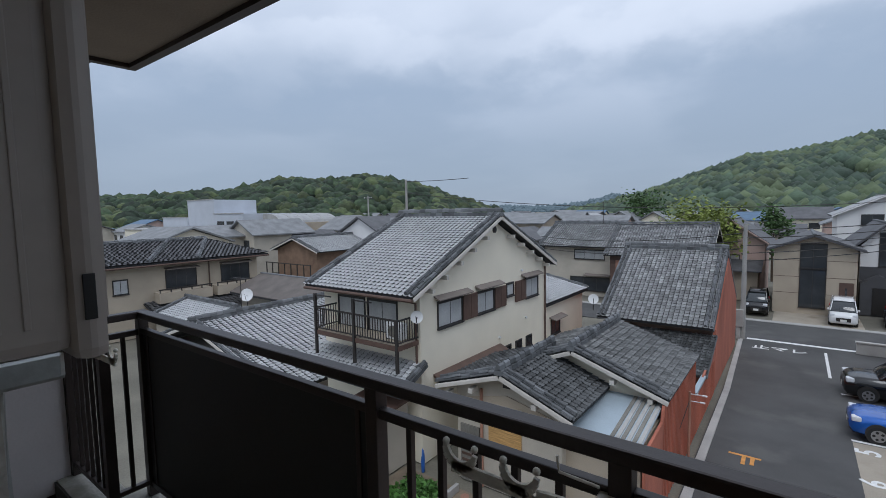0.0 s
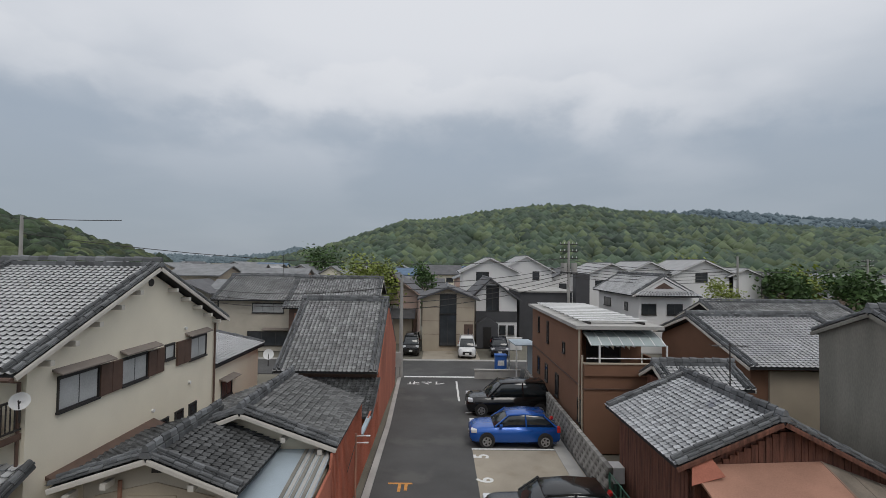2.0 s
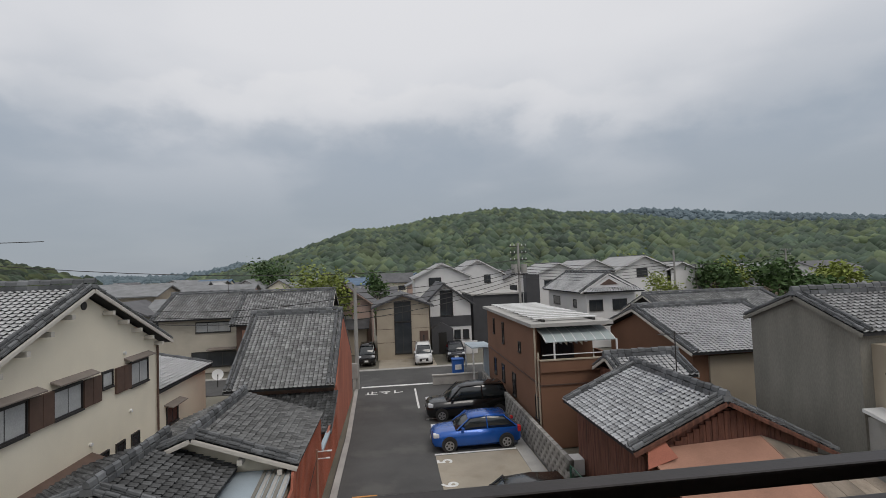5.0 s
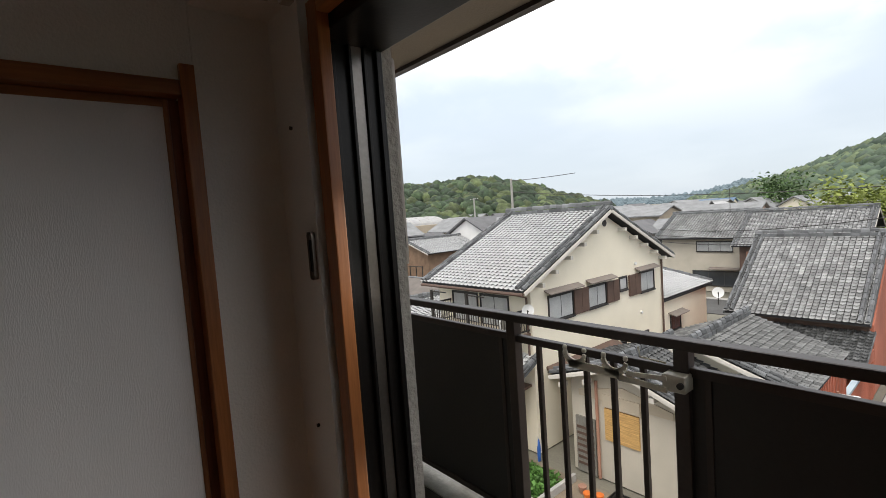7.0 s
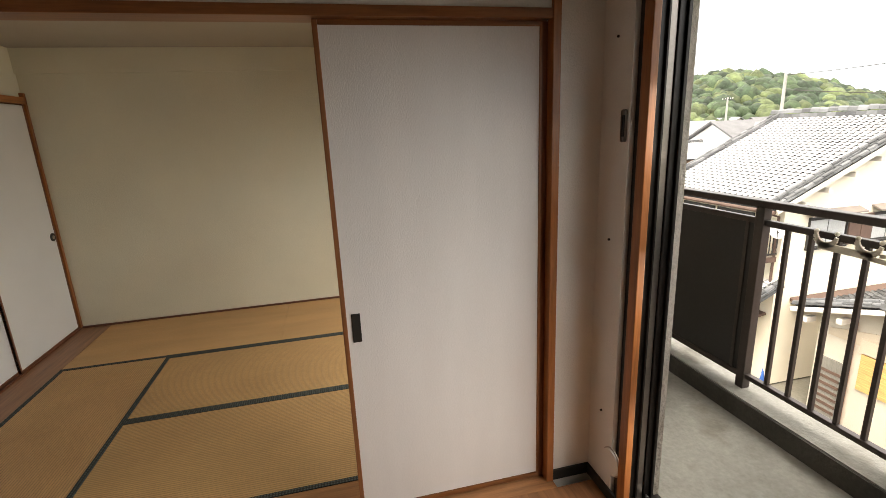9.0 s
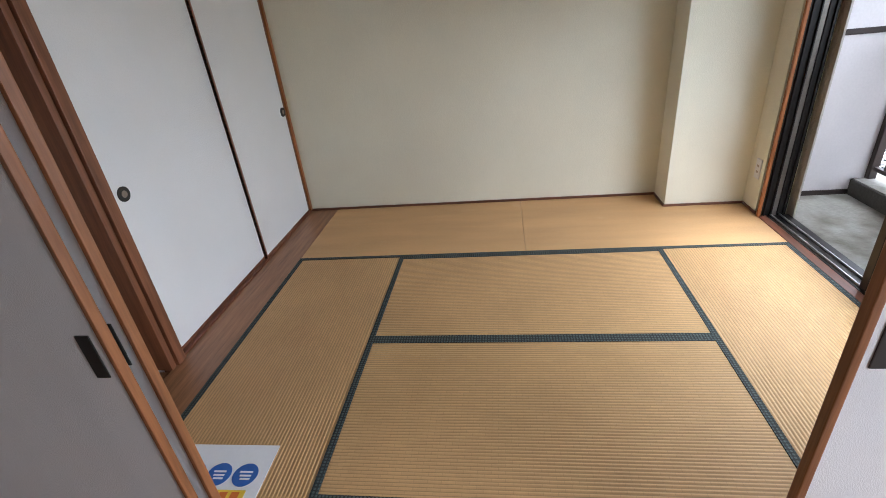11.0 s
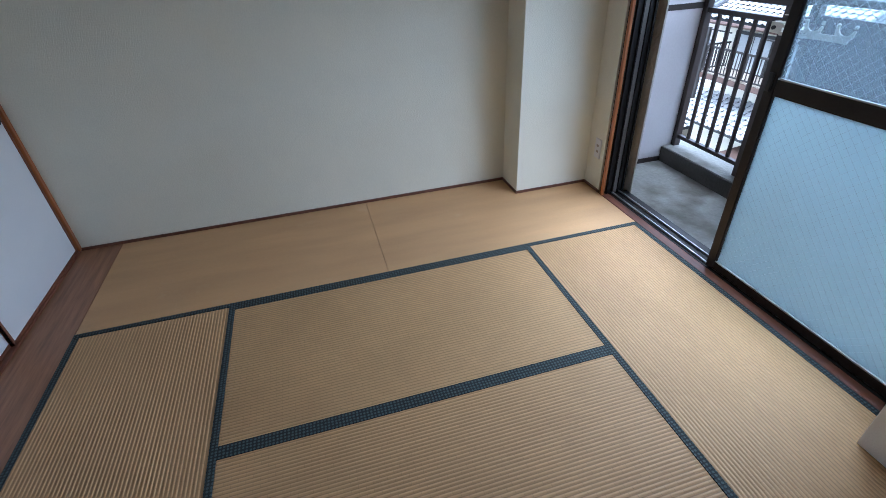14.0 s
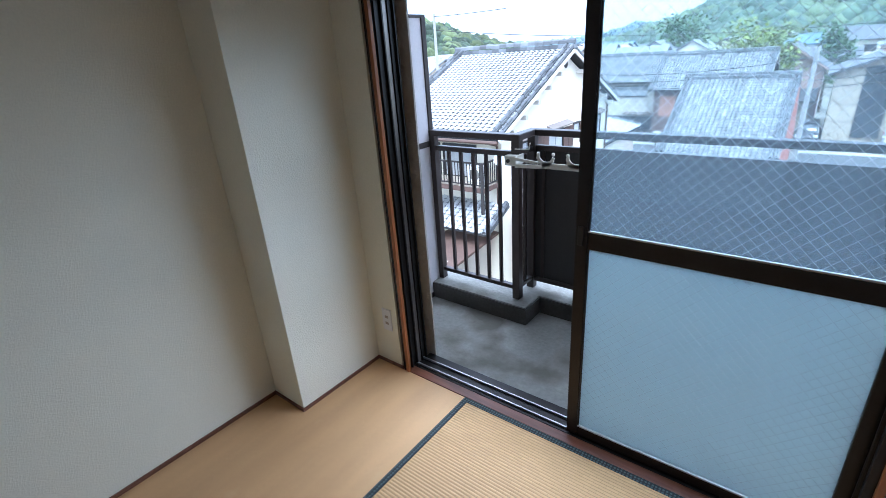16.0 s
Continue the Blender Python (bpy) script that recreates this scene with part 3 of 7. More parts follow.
# ---- windows ----
def wires(name, x0, x1, z0, z1, y, pitch, parent, yfn=None):
    """Crossed wires inside a pane, clipped to it."""
    bm = bmesh.new()
    for s in (1, -1):
        c = -(z1 - z0 + x1 - x0)
        while c < (z1 - z0 + x1 - x0):
            pts = []
            for xx in (x0, x1):
                zz = z0 + c + s * (xx - x0) * 1.0
                pts.append((xx, zz))
            (xa, za), (xb, zb) = pts
            lo, hi = sorted((za, zb))
            if hi > z0 and lo < z1:
                def clip(zv):
                    return xa + (zv - za) / (zb - za) * (xb - xa)
                seg = []
                for (xx, zz) in pts:
                    seg.append((clip(z0), z0) if zz < z0 else (clip(z1), z1) if zz > z1 else (xx, zz))
                if yfn:
                    tube([yfn(*seg[0]), yfn(*seg[1])], 0.0005, 3, bm)
                else:
                    tube([(seg[0][0], y, seg[0][1]), (seg[1][0], y, seg[1][1])], 0.0005, 3, bm)
            c += pitch
    return tagged(part(name, bm, M_WIRE, parent), kind="stuff")


def sash(parent, x0, x1, z0, z1, y0, y1, zm, st=0.05, clear=False):
    """One sliding sash: stiles, rails, a frosted lower pane and a clear upper one."""
    s_ = part("sash_frame", box(x0, x0 + st, y0, y1, z0, z1, 0.004), M_ALU, parent, "dark bronze sliding sash")
    part("stile", box(x1 - st, x1, y0, y1, z0, z1, 0.004), M_ALU, s_)
    for a, b in ((z0, z0 + 0.045), (zm - 0.035, zm + 0.035), (z1 - 0.045, z1)):
        part("rail", box(x0 + st, x1 - st, y0 + 0.003, y1 - 0.003, a, b, 0.003), M_ALU, s_)
    ym = (y0 + y1) / 2
    for nm, a, b, g_ in (("lower_pane", z0 + 0.045, zm - 0.035, M_GLASSCL if clear else M_GLASSLO), ("upper_pane", zm + 0.035, z1 - 0.045, M_GLASSCL if clear else M_GLASSUP)):
        gp = part(nm, box(x0 + st - 0.004, x1 - st + 0.004, ym - 0.003, ym + 0.003, a, b), g_, s_)
        gp.visible_shadow = False
        # bright steel strip painted in for the glint on the bottom gasket
        part("glazing_bead", box(x0 + st, x1 - st, y0 + 0.004, ym - 0.004, a, a + 0.007, 0.001), M_STEEL, s_)
        part("glazing_bead", box(x0 + st, x0 + st + 0.006, y0 + 0.006, ym - 0.004, a + 0.008, b, 0.001), M_BLACK, s_)
        wires("wire_mesh", x0 + st, x1 - st, a, b, ym - 0.0045, 0.042, s_)
    part("latch", box(x0 + 0.012, x0 + 0.036, y0 - 0.012, y0, zm - 0.02, zm + 0.06, 0.005), M_BLACK, s_)
    return s_


def window_unit(name, label, x0, x1, z0, z1, yin, sashes, zm, wood_x, wood_z, lw=0.05, back=0.075, liner=0.03):
    w_ = thing(name, label, "window", ((x0 + x1) / 2, 0, z0), kind="structure")
    part("jamb_liner", box(x0 - lw, x0, yin - 0.012, yin - 0.012 + liner, z0, z1 + 0.035, 0.003), wood_z, w_, "varnished wooden window lining")
    part("jamb_liner", box(x1, x1 + lw, yin - 0.012, yin - 0.012 + liner, z0, z1 + 0.035, 0.003), wood_z, w_)
    part("head_liner", box(x0, x1, yin - 0.012, yin - 0.012 + liner, z1, z1 + 0.035, 0.003), wood_x, w_)
    part("sill_liner", box(x0 - 0.035, x1 + 0.035, yin - 0.004, -0.058, z0 - 0.045, z0 + 0.003, 0.002), wood_x, w_)
    # aluminium frame with two tracks
    for xa, xb in ((x0 - back - 0.04, x0 - back), (x1 - 0.025, x1 + 0.02)):
        fr_ = part("frame_jamb", box(xa, xb, yin - 0.012 + liner + 0.001, 0.07, z0 - 0.03, z1 + 0.02, 0.003), M_ALU, w_)
        for yy in (-0.075, -0.03, 0.012, 0.05):
            xc = xb if xa < x0 else xa
            part("track_rib", box(xc - 0.012, xc + 0.012, yy - 0.004, yy + 0.004, z0, z1, 0.001), M_ALU, fr_)
        # left jambs only: a lighter strip paints the light reflected in the channel
        if xa < x0:
            part("jamb_track", box(xb - 0.001, xb + 0.005, -0.024, 0.006, z0, z1 - 0.03, 0.001), M_ALULIGHT, fr_, "bronze channel of the frame, reflection in its colour")
    part("frame_head", box(x0 - back, x1 - 0.025, yin - 0.012 + liner + 0.001, 0.07, z1 - 0.03, z1 + 0.02, 0.003), M_ALU, w_)
    fs = part("frame_sill", box(x0 - back, x1 - 0.025, -0.054, 0.095, z0 - 0.035, z0 + 0.002, 0.002), M_ALU, w_)
    for yy in (-0.03, 0.03):
        part("track_rib", box(x0 - back, x1 - 0.03, yy - 0.004, yy + 0.004, z0 + 0.002, z0 + 0.014, 0.001), M_STEEL, fs)
    for xa, xb, ya, yb in sashes:
        sash(w_, xa, xb, z0 + 0.012, z1 - 0.02, ya, yb, zm, clear=name == "window_1")
    return w_


window_unit("window_1", "dark bronze balcony window slid half open, wired glass", AX0, AX1, 0.0, AZ1 - 0.03, YA, ((1.50, 2.33, -0.052, -0.018), (1.472, 2.33, -0.098, -0.062)), 1.0, M_ORANGEX, M_ORANGE)
window_unit("window_2", "dark bronze tatami-room window slid half open, wired glass", BX0, BX1, 0.0, BZ1 - 0.03, YB, ((-1.33, -0.325, -0.048, -0.012),), 0.995, M_DARKWOODX, M_ORANGE, 0.022, 0.02, 0.02)

# ---- balcony ----
YR, YRI, XJ, XE, XP, ZR = 1.155, 0.94, -2.15, 2.76, -2.86, 1.207
structure(part("balcony_floor", prism([(-3.5, YO), (4.9, YO), (4.9, 1.27), (XJ + 0.02, 1.27), (XJ + 0.02, 1.06), (-3.5, 1.06)], -0.32, SLAB, "Z"), M_CONC), "stained grey concrete balcony floor", "balcony")
structure(part("balcony_kerb", prism([(-3.5, 0.83), (-2.03, 0.83), (-2.03, 1.04), (4.9, 1.04), (4.9, 1.28), (XJ - 0.11, 1.28), (XJ - 0.11, 1.07), (-3.5, 1.07)], SLAB, 0.03, "Z"), M_CONC), "weathered concrete kerb under the railing", "kerb")
# thin darker layer over the kerb's inner face
structure(part("balcony_kerb_skirt", prism([(-3.5, 0.818), (-2.018, 0.818), (-2.018, 1.028), (4.9, 1.028), (4.9, 1.039), (-2.031, 1.039), (-2.031, 0.829), (-3.5, 0.829)], SLAB, 0.022, "Z"), M_CONCDARK), "dark face of the kerb", "kerb")
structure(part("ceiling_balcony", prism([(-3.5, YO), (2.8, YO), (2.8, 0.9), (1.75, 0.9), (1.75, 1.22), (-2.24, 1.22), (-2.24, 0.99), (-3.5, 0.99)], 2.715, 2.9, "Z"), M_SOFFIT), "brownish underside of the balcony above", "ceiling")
structure(part("trim_slab_edge", prism([(-3.5, 0.99), (-2.24, 0.99), (-2.24, 1.22), (1.75, 1.22), (1.75, 1.27), (-2.29, 1.27), (-2.29, 1.04), (-3.5, 1.04)], 2.69, 2.92, "Z"), M_RAIL), "dark metal edge of the balcony above", "slab edge")
structure(part("wall_flat_below", box(-6.0, 6.0, -0.6, YO - 0.06, -6.85, -0.32), M_CONCWALL), "rendered wall of the storeys below", "wall")
structure(part("wall_flat_above", box(-6.0, 6.0, -0.6, YO - 0.06, 2.9, 6.0), M_CONCWALL), "rendered wall of the storey above", "wall")

rail_ = thing("balcony_railing", "dark bronze metal railing with panels and bars", "railing", (0.3, YR, 0.03))


def railing_run(x0, x1, y):
    part("top_rail", box(x0, x1, y - 0.032, y + 0.032, ZR - 0.042, ZR, 0.008), M_RAIL, rail_)


def post_at(x, y, top=None):
    part("post", box(x - 0.028, x + 0.028, y - 0.028, y + 0.028, 0.03, (top or ZR) - 0.04, 0.004), M_RAIL, rail_)


def bars(x0, x1, y, n):
    part("mid_rail", box(x0, x1, y - 0.018, y + 0.018, ZR - 0.145, ZR - 0.11, 0.004), M_RAIL, rail_)
    part("bottom_rail", box(x0, x1, y - 0.018, y + 0.018, 0.10, 0.13, 0.004), M_RAIL, rail_)
    for k in range(n):
        xx = x0 + (k + 1) * (x1 - x0) / (n + 1)
        part("bar", box(xx - 0.011, xx + 0.011, y - 0.011, y + 0.011, 0.13, ZR - 0.145, 0.002), M_RAIL, rail_)


def infill(x0, x1, y):
    f_ = part("panel", box(x0, x1, y - 0.006, y + 0.006, 0.10, ZR - 0.11), M_PANELD, rail_, "dark opaque panel")
    for a, b in ((ZR - 0.14, ZR - 0.105), (0.09, 0.125)):
        part("panel_rail", box(x0, x1, y - 0.016, y + 0.016, a, b, 0.003), M_RAIL, f_)
    for a in (x0 + 0.06, x1 - 0.06):
        part("panel_stile", box(a - 0.012, a + 0.012, y - 0.012, y + 0.012, 0.125, ZR - 0.14, 0.002), M_RAIL, f_)


railing_run(XJ - 0.03, XE + 0.03, YR)
railing_run(XP, XJ + 0.03, YRI)
part("top_rail", box(XJ - 0.031, XJ + 0.031, YRI - 0.03, YR + 0.03, ZR - 0.043, ZR + 0.001, 0.008), M_RAIL, rail_)
part("mid_rail", box(XJ - 0.018, XJ + 0.018, YRI, YR, ZR - 0.145, ZR - 0.11, 0.004), M_RAIL, rail_)
part("bottom_rail", box(XJ - 0.018, XJ + 0.018, YRI, YR, 0.10, 0.13, 0.004), M_RAIL, rail_)
part("bar", box(XJ - 0.011, XJ + 0.011, (YR + YRI) / 2 - 0.011, (YR + YRI) / 2 + 0.011, 0.13, ZR - 0.145, 0.002), M_RAIL, rail_)
for px_ in (XJ, -0.12, 0.73, XE):
    post_at(px_, YR)
post_at(XJ, YRI)
post_at(XP + 0.02, YRI)
infill(XJ + 0.028, -0.148, YR)
bars(-0.092, 0.702, YR, 5)
infill(0.758, XE - 0.028, YR)
bars(XP + 0.05, XJ - 0.028, YRI, 5)


def pole_holder(x, y, s, label):
    """A clamp on a post with a flat arm and two open rings for a laundry pole."""
    h_ = thing("laundry_pole_holder", label, "pole holder", (x, y, ZR - 0.13), "laundry pole holders")
    part("clamp", box(x - 0.05, x + 0.034, y - 0.056, y + 0.048, ZR - 0.19, ZR - 0.125, 0.006), M_HOLDER, h_)
    part("bolt", disc_bm((x + 0.02 * s, y - 0.06, ZR - 0.158), (0, 1, 0), 0.012, 0.016, 10), M_BLACK, h_)
    arm = bmesh.new()
    def seg_(xa, za, xb, zb, wd):
        dx, dz = xb - xa, zb - za
        ln = math.hypot(dx, dz)
        nx, nz = -dz / ln * wd / 2, dx / ln * wd / 2
        q = [arm.verts.new((px2, yy, pz2)) for yy in (y - 0.064, y - 0.054) for px2, pz2 in ((xa + nx, za + nz), (xb + nx, zb + nz), (xb - nx, zb - nz), (xa - nx, za - nz))]
        for fc in ((0, 1, 2, 3), (7, 6, 5, 4), (0, 4, 5, 1), (1, 5, 6, 2), (2, 6, 7, 3), (3, 7, 4, 0)):
            arm.faces.new([q[i] for i in fc])
    zc = ZR - 0.11
    # two open crescents joined by a plate, with a triangular gap towards the clamp
    seg_(x - 0.46 * s, zc - 0.055, x - 0.22 * s, zc - 0.058, 0.034)
    seg_(x - 0.23 * s, zc - 0.066, x - 0.03 * s, zc - 0.075, 0.022)
    seg_(x - 0.19 * s, zc - 0.045, x - 0.03 * s, zc - 0.03, 0.018)
    for cx in (x - 0.24 * s, x - 0.43 * s):
        for k in range(10):
            a0, a1 = [radians(165 + 190 * j / 10) for j in (k, k + 1)]
            seg_(cx + 0.05 * math.cos(a0), zc + 0.05 * math.sin(a0), cx + 0.05 * math.cos(a1), zc + 0.05 * math.sin(a1), 0.012 + 0.02 * math.sin(math.pi * (k + 0.5) / 10))
    arm_ = part("arm", arm, M_HOLDER, h_, "cream painted arm with two open hooks")
    for cx in (x - 0.24 * s, x - 0.43 * s):
        for sg in (-1, 1):
            tip = bmesh.new()
            bmesh.ops.create_uvsphere(tip, u_segments=8, v_segments=6, radius=0.011)
            bmesh.ops.translate(tip, verts=tip.verts, vec=(cx + sg * 0.049, y - 0.059, zc + 0.014))
            part("ball_tip", tip, M_HOLDER, arm_, smooth=True)
    part("lock_bar", tube([(x - 0.03 * s, y - 0.06, zc + 0.03), (x - 0.13 * s, y - 0.06, zc + 0.035), (x - 0.135 * s, y - 0.06, zc + 0.075)], 0.004, 6), M_HOLDER, h_)


pole_holder(0.73, YR - 0.02, 1, "cream painted laundry pole holder clamped to the railing post")
pole_holder(XJ, YRI - 0.02, -1, "cream painted laundry pole holder on the corner post")

# end screen with patterned glass
es = thing("end_screen", "bronze framed balcony end screen with patterned glass", "screen", (XE, 0.7, 0.03))
part("post", box(XE - 0.03, XE + 0.03, YR - 0.056, YR + 0.03, ZR, 2.755, 0.004), M_RAIL, es)
part("post", box(XE - 0.03, XE + 0.03, 0.10, 0.16, SLAB, 2.755, 0.004), M_RAIL, es)
for a, b in ((1.935, 1.985), (1.165, 1.215), (0.10, 0.14)):
    part("cross_rail", box(XE - 0.025, XE + 0.025, 0.16, YR - 0.03, a, b, 0.004), M_RAIL, es)
pf = part("pane_frame", box(XE - 0.018, XE + 0.018, 1.07, YR - 0.03, 1.216, 1.934, 0.003), M_RAIL, es)
part("pane_frame", box(XE - 0.018, XE + 0.018, 0.16, 0.20, 1.216, 1.934, 0.003), M_RAIL, es)
part("pane_frame", box(XE - 0.018, XE + 0.018, 0.20, 1.07, 1.88, 1.933, 0.003), M_RAIL, es)
part("pane_frame", box(XE - 0.018, XE + 0.018, 0.20, 1.07, 1.221, 1.28, 0.003), M_RAIL, es)
gp = part("pane", box(XE - 0.004, XE + 0.004, 0.195, 1.075, 1.275, 1.885), M_GLASSEND, es, "frosted wired glass pane")
gp.visible_shadow = False
wires("wire_mesh", 0.2, 1.07, 1.28, 1.88, 0, 0.045, es, lambda a, b: (XE - 0.006, a, b))
gp2 = part("lower_panel", box(XE - 0.006, XE + 0.006, 0.16, YR - 0.03, 0.14, 1.17), M_PANELD, es)

# fire partition at the other end
fp = thing("balcony_partition", "pale partition board in a dark frame closing the balcony", "partition", (XP, 0.5, -0.1))
for a, b in ((-0.06, 1.09), (1.13, 1.93)):
    part("board", box(XP - 0.008, XP + 0.008, YO + 0.02, YRI - 0.03, a, b), M_BOARD, fp)
part("mid_bar", box(XP - 0.015, XP + 0.015, YO + 0.02, YRI - 0.03, 1.09, 1.13, 0.003), M_RAIL, fp)
part("edge_post", box(XP - 0.018, XP + 0.018, YRI - 0.03, YRI + 0.01, 0.03, 1.95, 0.003), M_RAIL, fp)
part("top_bar", box(XP - 0.018, XP + 0.018, YO + 0.02, YRI - 0.03, 1.93, 1.95, 0.003), M_RAIL, fp)
part("foot_bar", box(XP - 0.018, XP + 0.018, YO + 0.02, 0.83, SLAB, -0.06, 0.003), M_RAIL, fp)

# gas water heater on the outside wall
gh = thing("water_heater", "beige wall-mounted gas water heater with ribbed cover", "water heater", (0.05, YO + 0.05, 1.6))
part("casing", box(-0.22, 0.255, YO + 0.016, 0.25, 1.60, 2.24, 0.02), M_HEATER, gh)
cv = part("front_cover", box(-0.235, 0.27, 0.246, 0.29, 1.585, 2.255, 0.018), M_HEATER, gh)
for xx in (0.20, 0.24):
    part("rib", box(xx - 0.007, xx + 0.007, 0.288, 0.295, 1.64, 2.20, 0.003), M_HEATER, cv)
part("slot", box(0.2685, 0.2725, 0.259, 0.274, 1.645, 1.71, 0.001), M_BLACK, cv)
part("side_seam", box(0.2545, 0.2585, 0.15, 0.156, 1.62, 2.22, 0.001), M_BLACK, gh)
for yy in (0.17, 0.20):
    part("side_rib", box(0.2535, 0.2575, yy - 0.004, yy + 0.004, 1.64, 2.20, 0.0015), M_HEATER, gh)
for k, xx in enumerate((-0.12, -0.04, 0.05)):
    part("hose", tube([(xx, 0.17, 1.61), (xx, 0.17, 1.38), (xx - 0.02, 0.12, 0.9), (xx, 0.11, 0.4), (xx, 0.11, -0.02)], 0.016, 8), M_STEEL if k else M_HEATER, gh, "corrugated connection hose")
part("bracket", box(0.10, 0.24, 0.15, 0.24, 1.56, 1.601, 0.006), M_STEEL, gh)
M_PINK = mat("pink_plastic", (0.62, 0.20, 0.22), 0.45, 0.1, 12, 60, 0.03)
part("valve_stem", tube([(0.19, 0.17, 1.60), (0.19, 0.17, 1.30), (0.23, 0.17, 1.30)], 0.014, 8), M_STEEL, gh)
hdl = part("valve_handle", disc_bm((0.245, 0.17, 1.30), (1, 0, 0), 0.030, 0.022, 16), M_PINK, gh, "pink plastic valve handle")
for q in range(6):
    part("handle_lobe", disc_bm((0.246, 0.17 + 0.032 * math.cos(q * 1.047), 1.30 + 0.032 * math.sin(q * 1.047)), (1, 0, 0), 0.011, 0.026, 10), M_PINK, hdl)

for ob_ in list(gh.children):
    ob_.location = (-0.014, -0.022, -0.008)

# ---- outside: materials ----
G = -6.85
M_ASPH = mat("asphalt", (0.074, 0.073, 0.072), 0.85, 0.2, 0.5, 45, 0.5, stain=((0.10, 0.098, 0.094), 0.55, 0.56))
M_GROUND = mat("town_ground", (0.16, 0.15, 0.12), 0.95, 0.25, 0.3, 12, 0.3)
M_PAVE = mat("worn_parking_concrete", (0.34, 0.30, 0.24), 0.9, 0.16, 0.5, 30, 0.3, stain=((0.20, 0.155, 0.11), 0.35, 0.55))
M_PAINT = mat("road_paint", (0.72, 0.72, 0.70), 0.8, 0.12, 6, 40, 0.2)
M_OPAINT = mat("orange_road_paint", (0.60, 0.28, 0.07), 0.8, 0.15, 6, 40, 0.2)
M_KERB = mat("kerb_concrete", (0.38, 0.37, 0.35), 0.9, 0.15, 1, 30, 0.3)
M_TILEG = mat("silver_grey_tile", (0.45, 0.455, 0.46), 0.42, 0.12, 1.2, 40, 0.1, rand=0.10)
M_TILEO = mat("weathered_grey_tile", (0.265, 0.268, 0.268), 0.62, 0.26, 1.4, 30, 0.3, rand=0.34)
M_TILEM = mat("dull_mid_grey_tile", (0.135, 0.137, 0.136), 0.62, 0.3, 1.6, 30, 0.3, rand=0.42)
M_TILED = mat("dark_grey_tile", (0.075, 0.077, 0.078), 0.6, 0.34, 2, 40, 0.3, rand=0.5)
M_TILEB = mat("bluish_patched_tile", (0.36, 0.37, 0.385), 0.5, 0.14, 1.2, 40, 0.2, rand=0.28, stain=((0.16, 0.17, 0.20), 1.3, 0.60))
M_RIDGE = mat("ridge_tile", (0.115, 0.12, 0.125), 0.6, 0.25, 2, 40, 0.2, rand=0.4)
M_UNDER = mat("roof_underlay", (0.03, 0.03, 0.032), 0.9, 0.2, 2, 40, 0.1)
M_SLATE = mat("flat_slate_roof", (0.10, 0.10, 0.105), 0.75, 0.2, 1.5, 30, 0.2, rand=0.15)
M_CREAM = mat("cream_render", (0.78, 0.72, 0.59), 0.92, 0.05, 0.6, 40, 0.2)
M_CREAM2 = mat("dull_cream_render", (0.46, 0.42, 0.35), 0.92, 0.10, 0.7, 40, 0.2)
M_TAN = mat("tan_render", (0.42, 0.36, 0.28), 0.92, 0.08, 0.7, 40, 0.2)
M_WHITEW = mat("white_render", (0.70, 0.69, 0.68), 0.9, 0.05, 0.6, 40, 0.15)
M_GREYW = mat("stained_grey_render", (0.20, 0.19, 0.165), 0.95, 0.25, 0.8, 30, 0.3, stretch=(1, 1, 0.25))
M_DARKW = mat("charcoal_siding", (0.07, 0.07, 0.075), 0.8, 0.1, 1, 40, 0.2)
M_REDW = mat("red_corrugated_iron", (0.40, 0.135, 0.085), 0.75, 0.22, 0.8, 30, 0.2, stretch=(1, 1, 0.4))
M_BROWNW = mat("brown_render", (0.20, 0.105, 0.065), 0.9, 0.08, 0.6, 40, 0.25)
M_PINKW = mat("pinkish_render", (0.48, 0.35, 0.30), 0.9, 0.08, 0.6, 40, 0.2)
M_BOARDS = mat("weathered_red_boards", (0.135, 0.055, 0.036), 0.85, 0.5, 1.5, 25, 0.4, stretch=(6, 6, 0.5))
M_RUST = mat("rusty_sheet_roof", (0.34, 0.18, 0.125), 0.8, 0.18, 0.9, 30, 0.2)
M_SHEETS = mat("stained_sheet", (0.27, 0.225, 0.18), 0.8, 0.3, 1.2, 30, 0.2, rand=0.3)
M_TIN = mat("pale_blue_sheet", (0.40, 0.47, 0.52), 0.5, 0.10, 0.8, 30, 0.1, metal=0.2)
M_TRIMW = mat("white_bargeboard", (0.55, 0.52, 0.47), 0.8, 0.1, 2, 40, 0.1)
M_SHUT = mat("brown_shutter", (0.10, 0.06, 0.045), 0.6, 0.15, 3, 40, 0.1)
M_WINF = mat("dark_window_frame", (0.03, 0.028, 0.027), 0.5, 0.1, 5, 60, 0)
M_PANE = mat("curtained_pane", (0.42, 0.43, 0.43), 0.12, 0.15, 1.2, 20, 0, spec=0.6)
M_PANED = mat("dark_pane", (0.035, 0.04, 0.045), 0.08, 0.2, 1.2, 20, 0, spec=0.7)
M_DISH = mat("white_dish", (0.70, 0.70, 0.69), 0.5, 0.05, 4, 40, 0.02)
M_POLEC = mat("concrete_pole", (0.33, 0.32, 0.30), 0.85, 0.15, 1, 30, 0.2)
M_DARKM = mat("dark_metalwork", (0.03, 0.026, 0.024), 0.5, 0.2, 4, 40, 0.05)
M_SOIL = mat("garden_soil", (0.20, 0.16, 0.115), 0.95, 0.25, 1.5, 30, 0.5)
M_LEAFY = mat("yellow_green_leaf", (0.19, 0.23, 0.045), 0.7, 0.25, 0.6, 8, 0, rand=0.35)
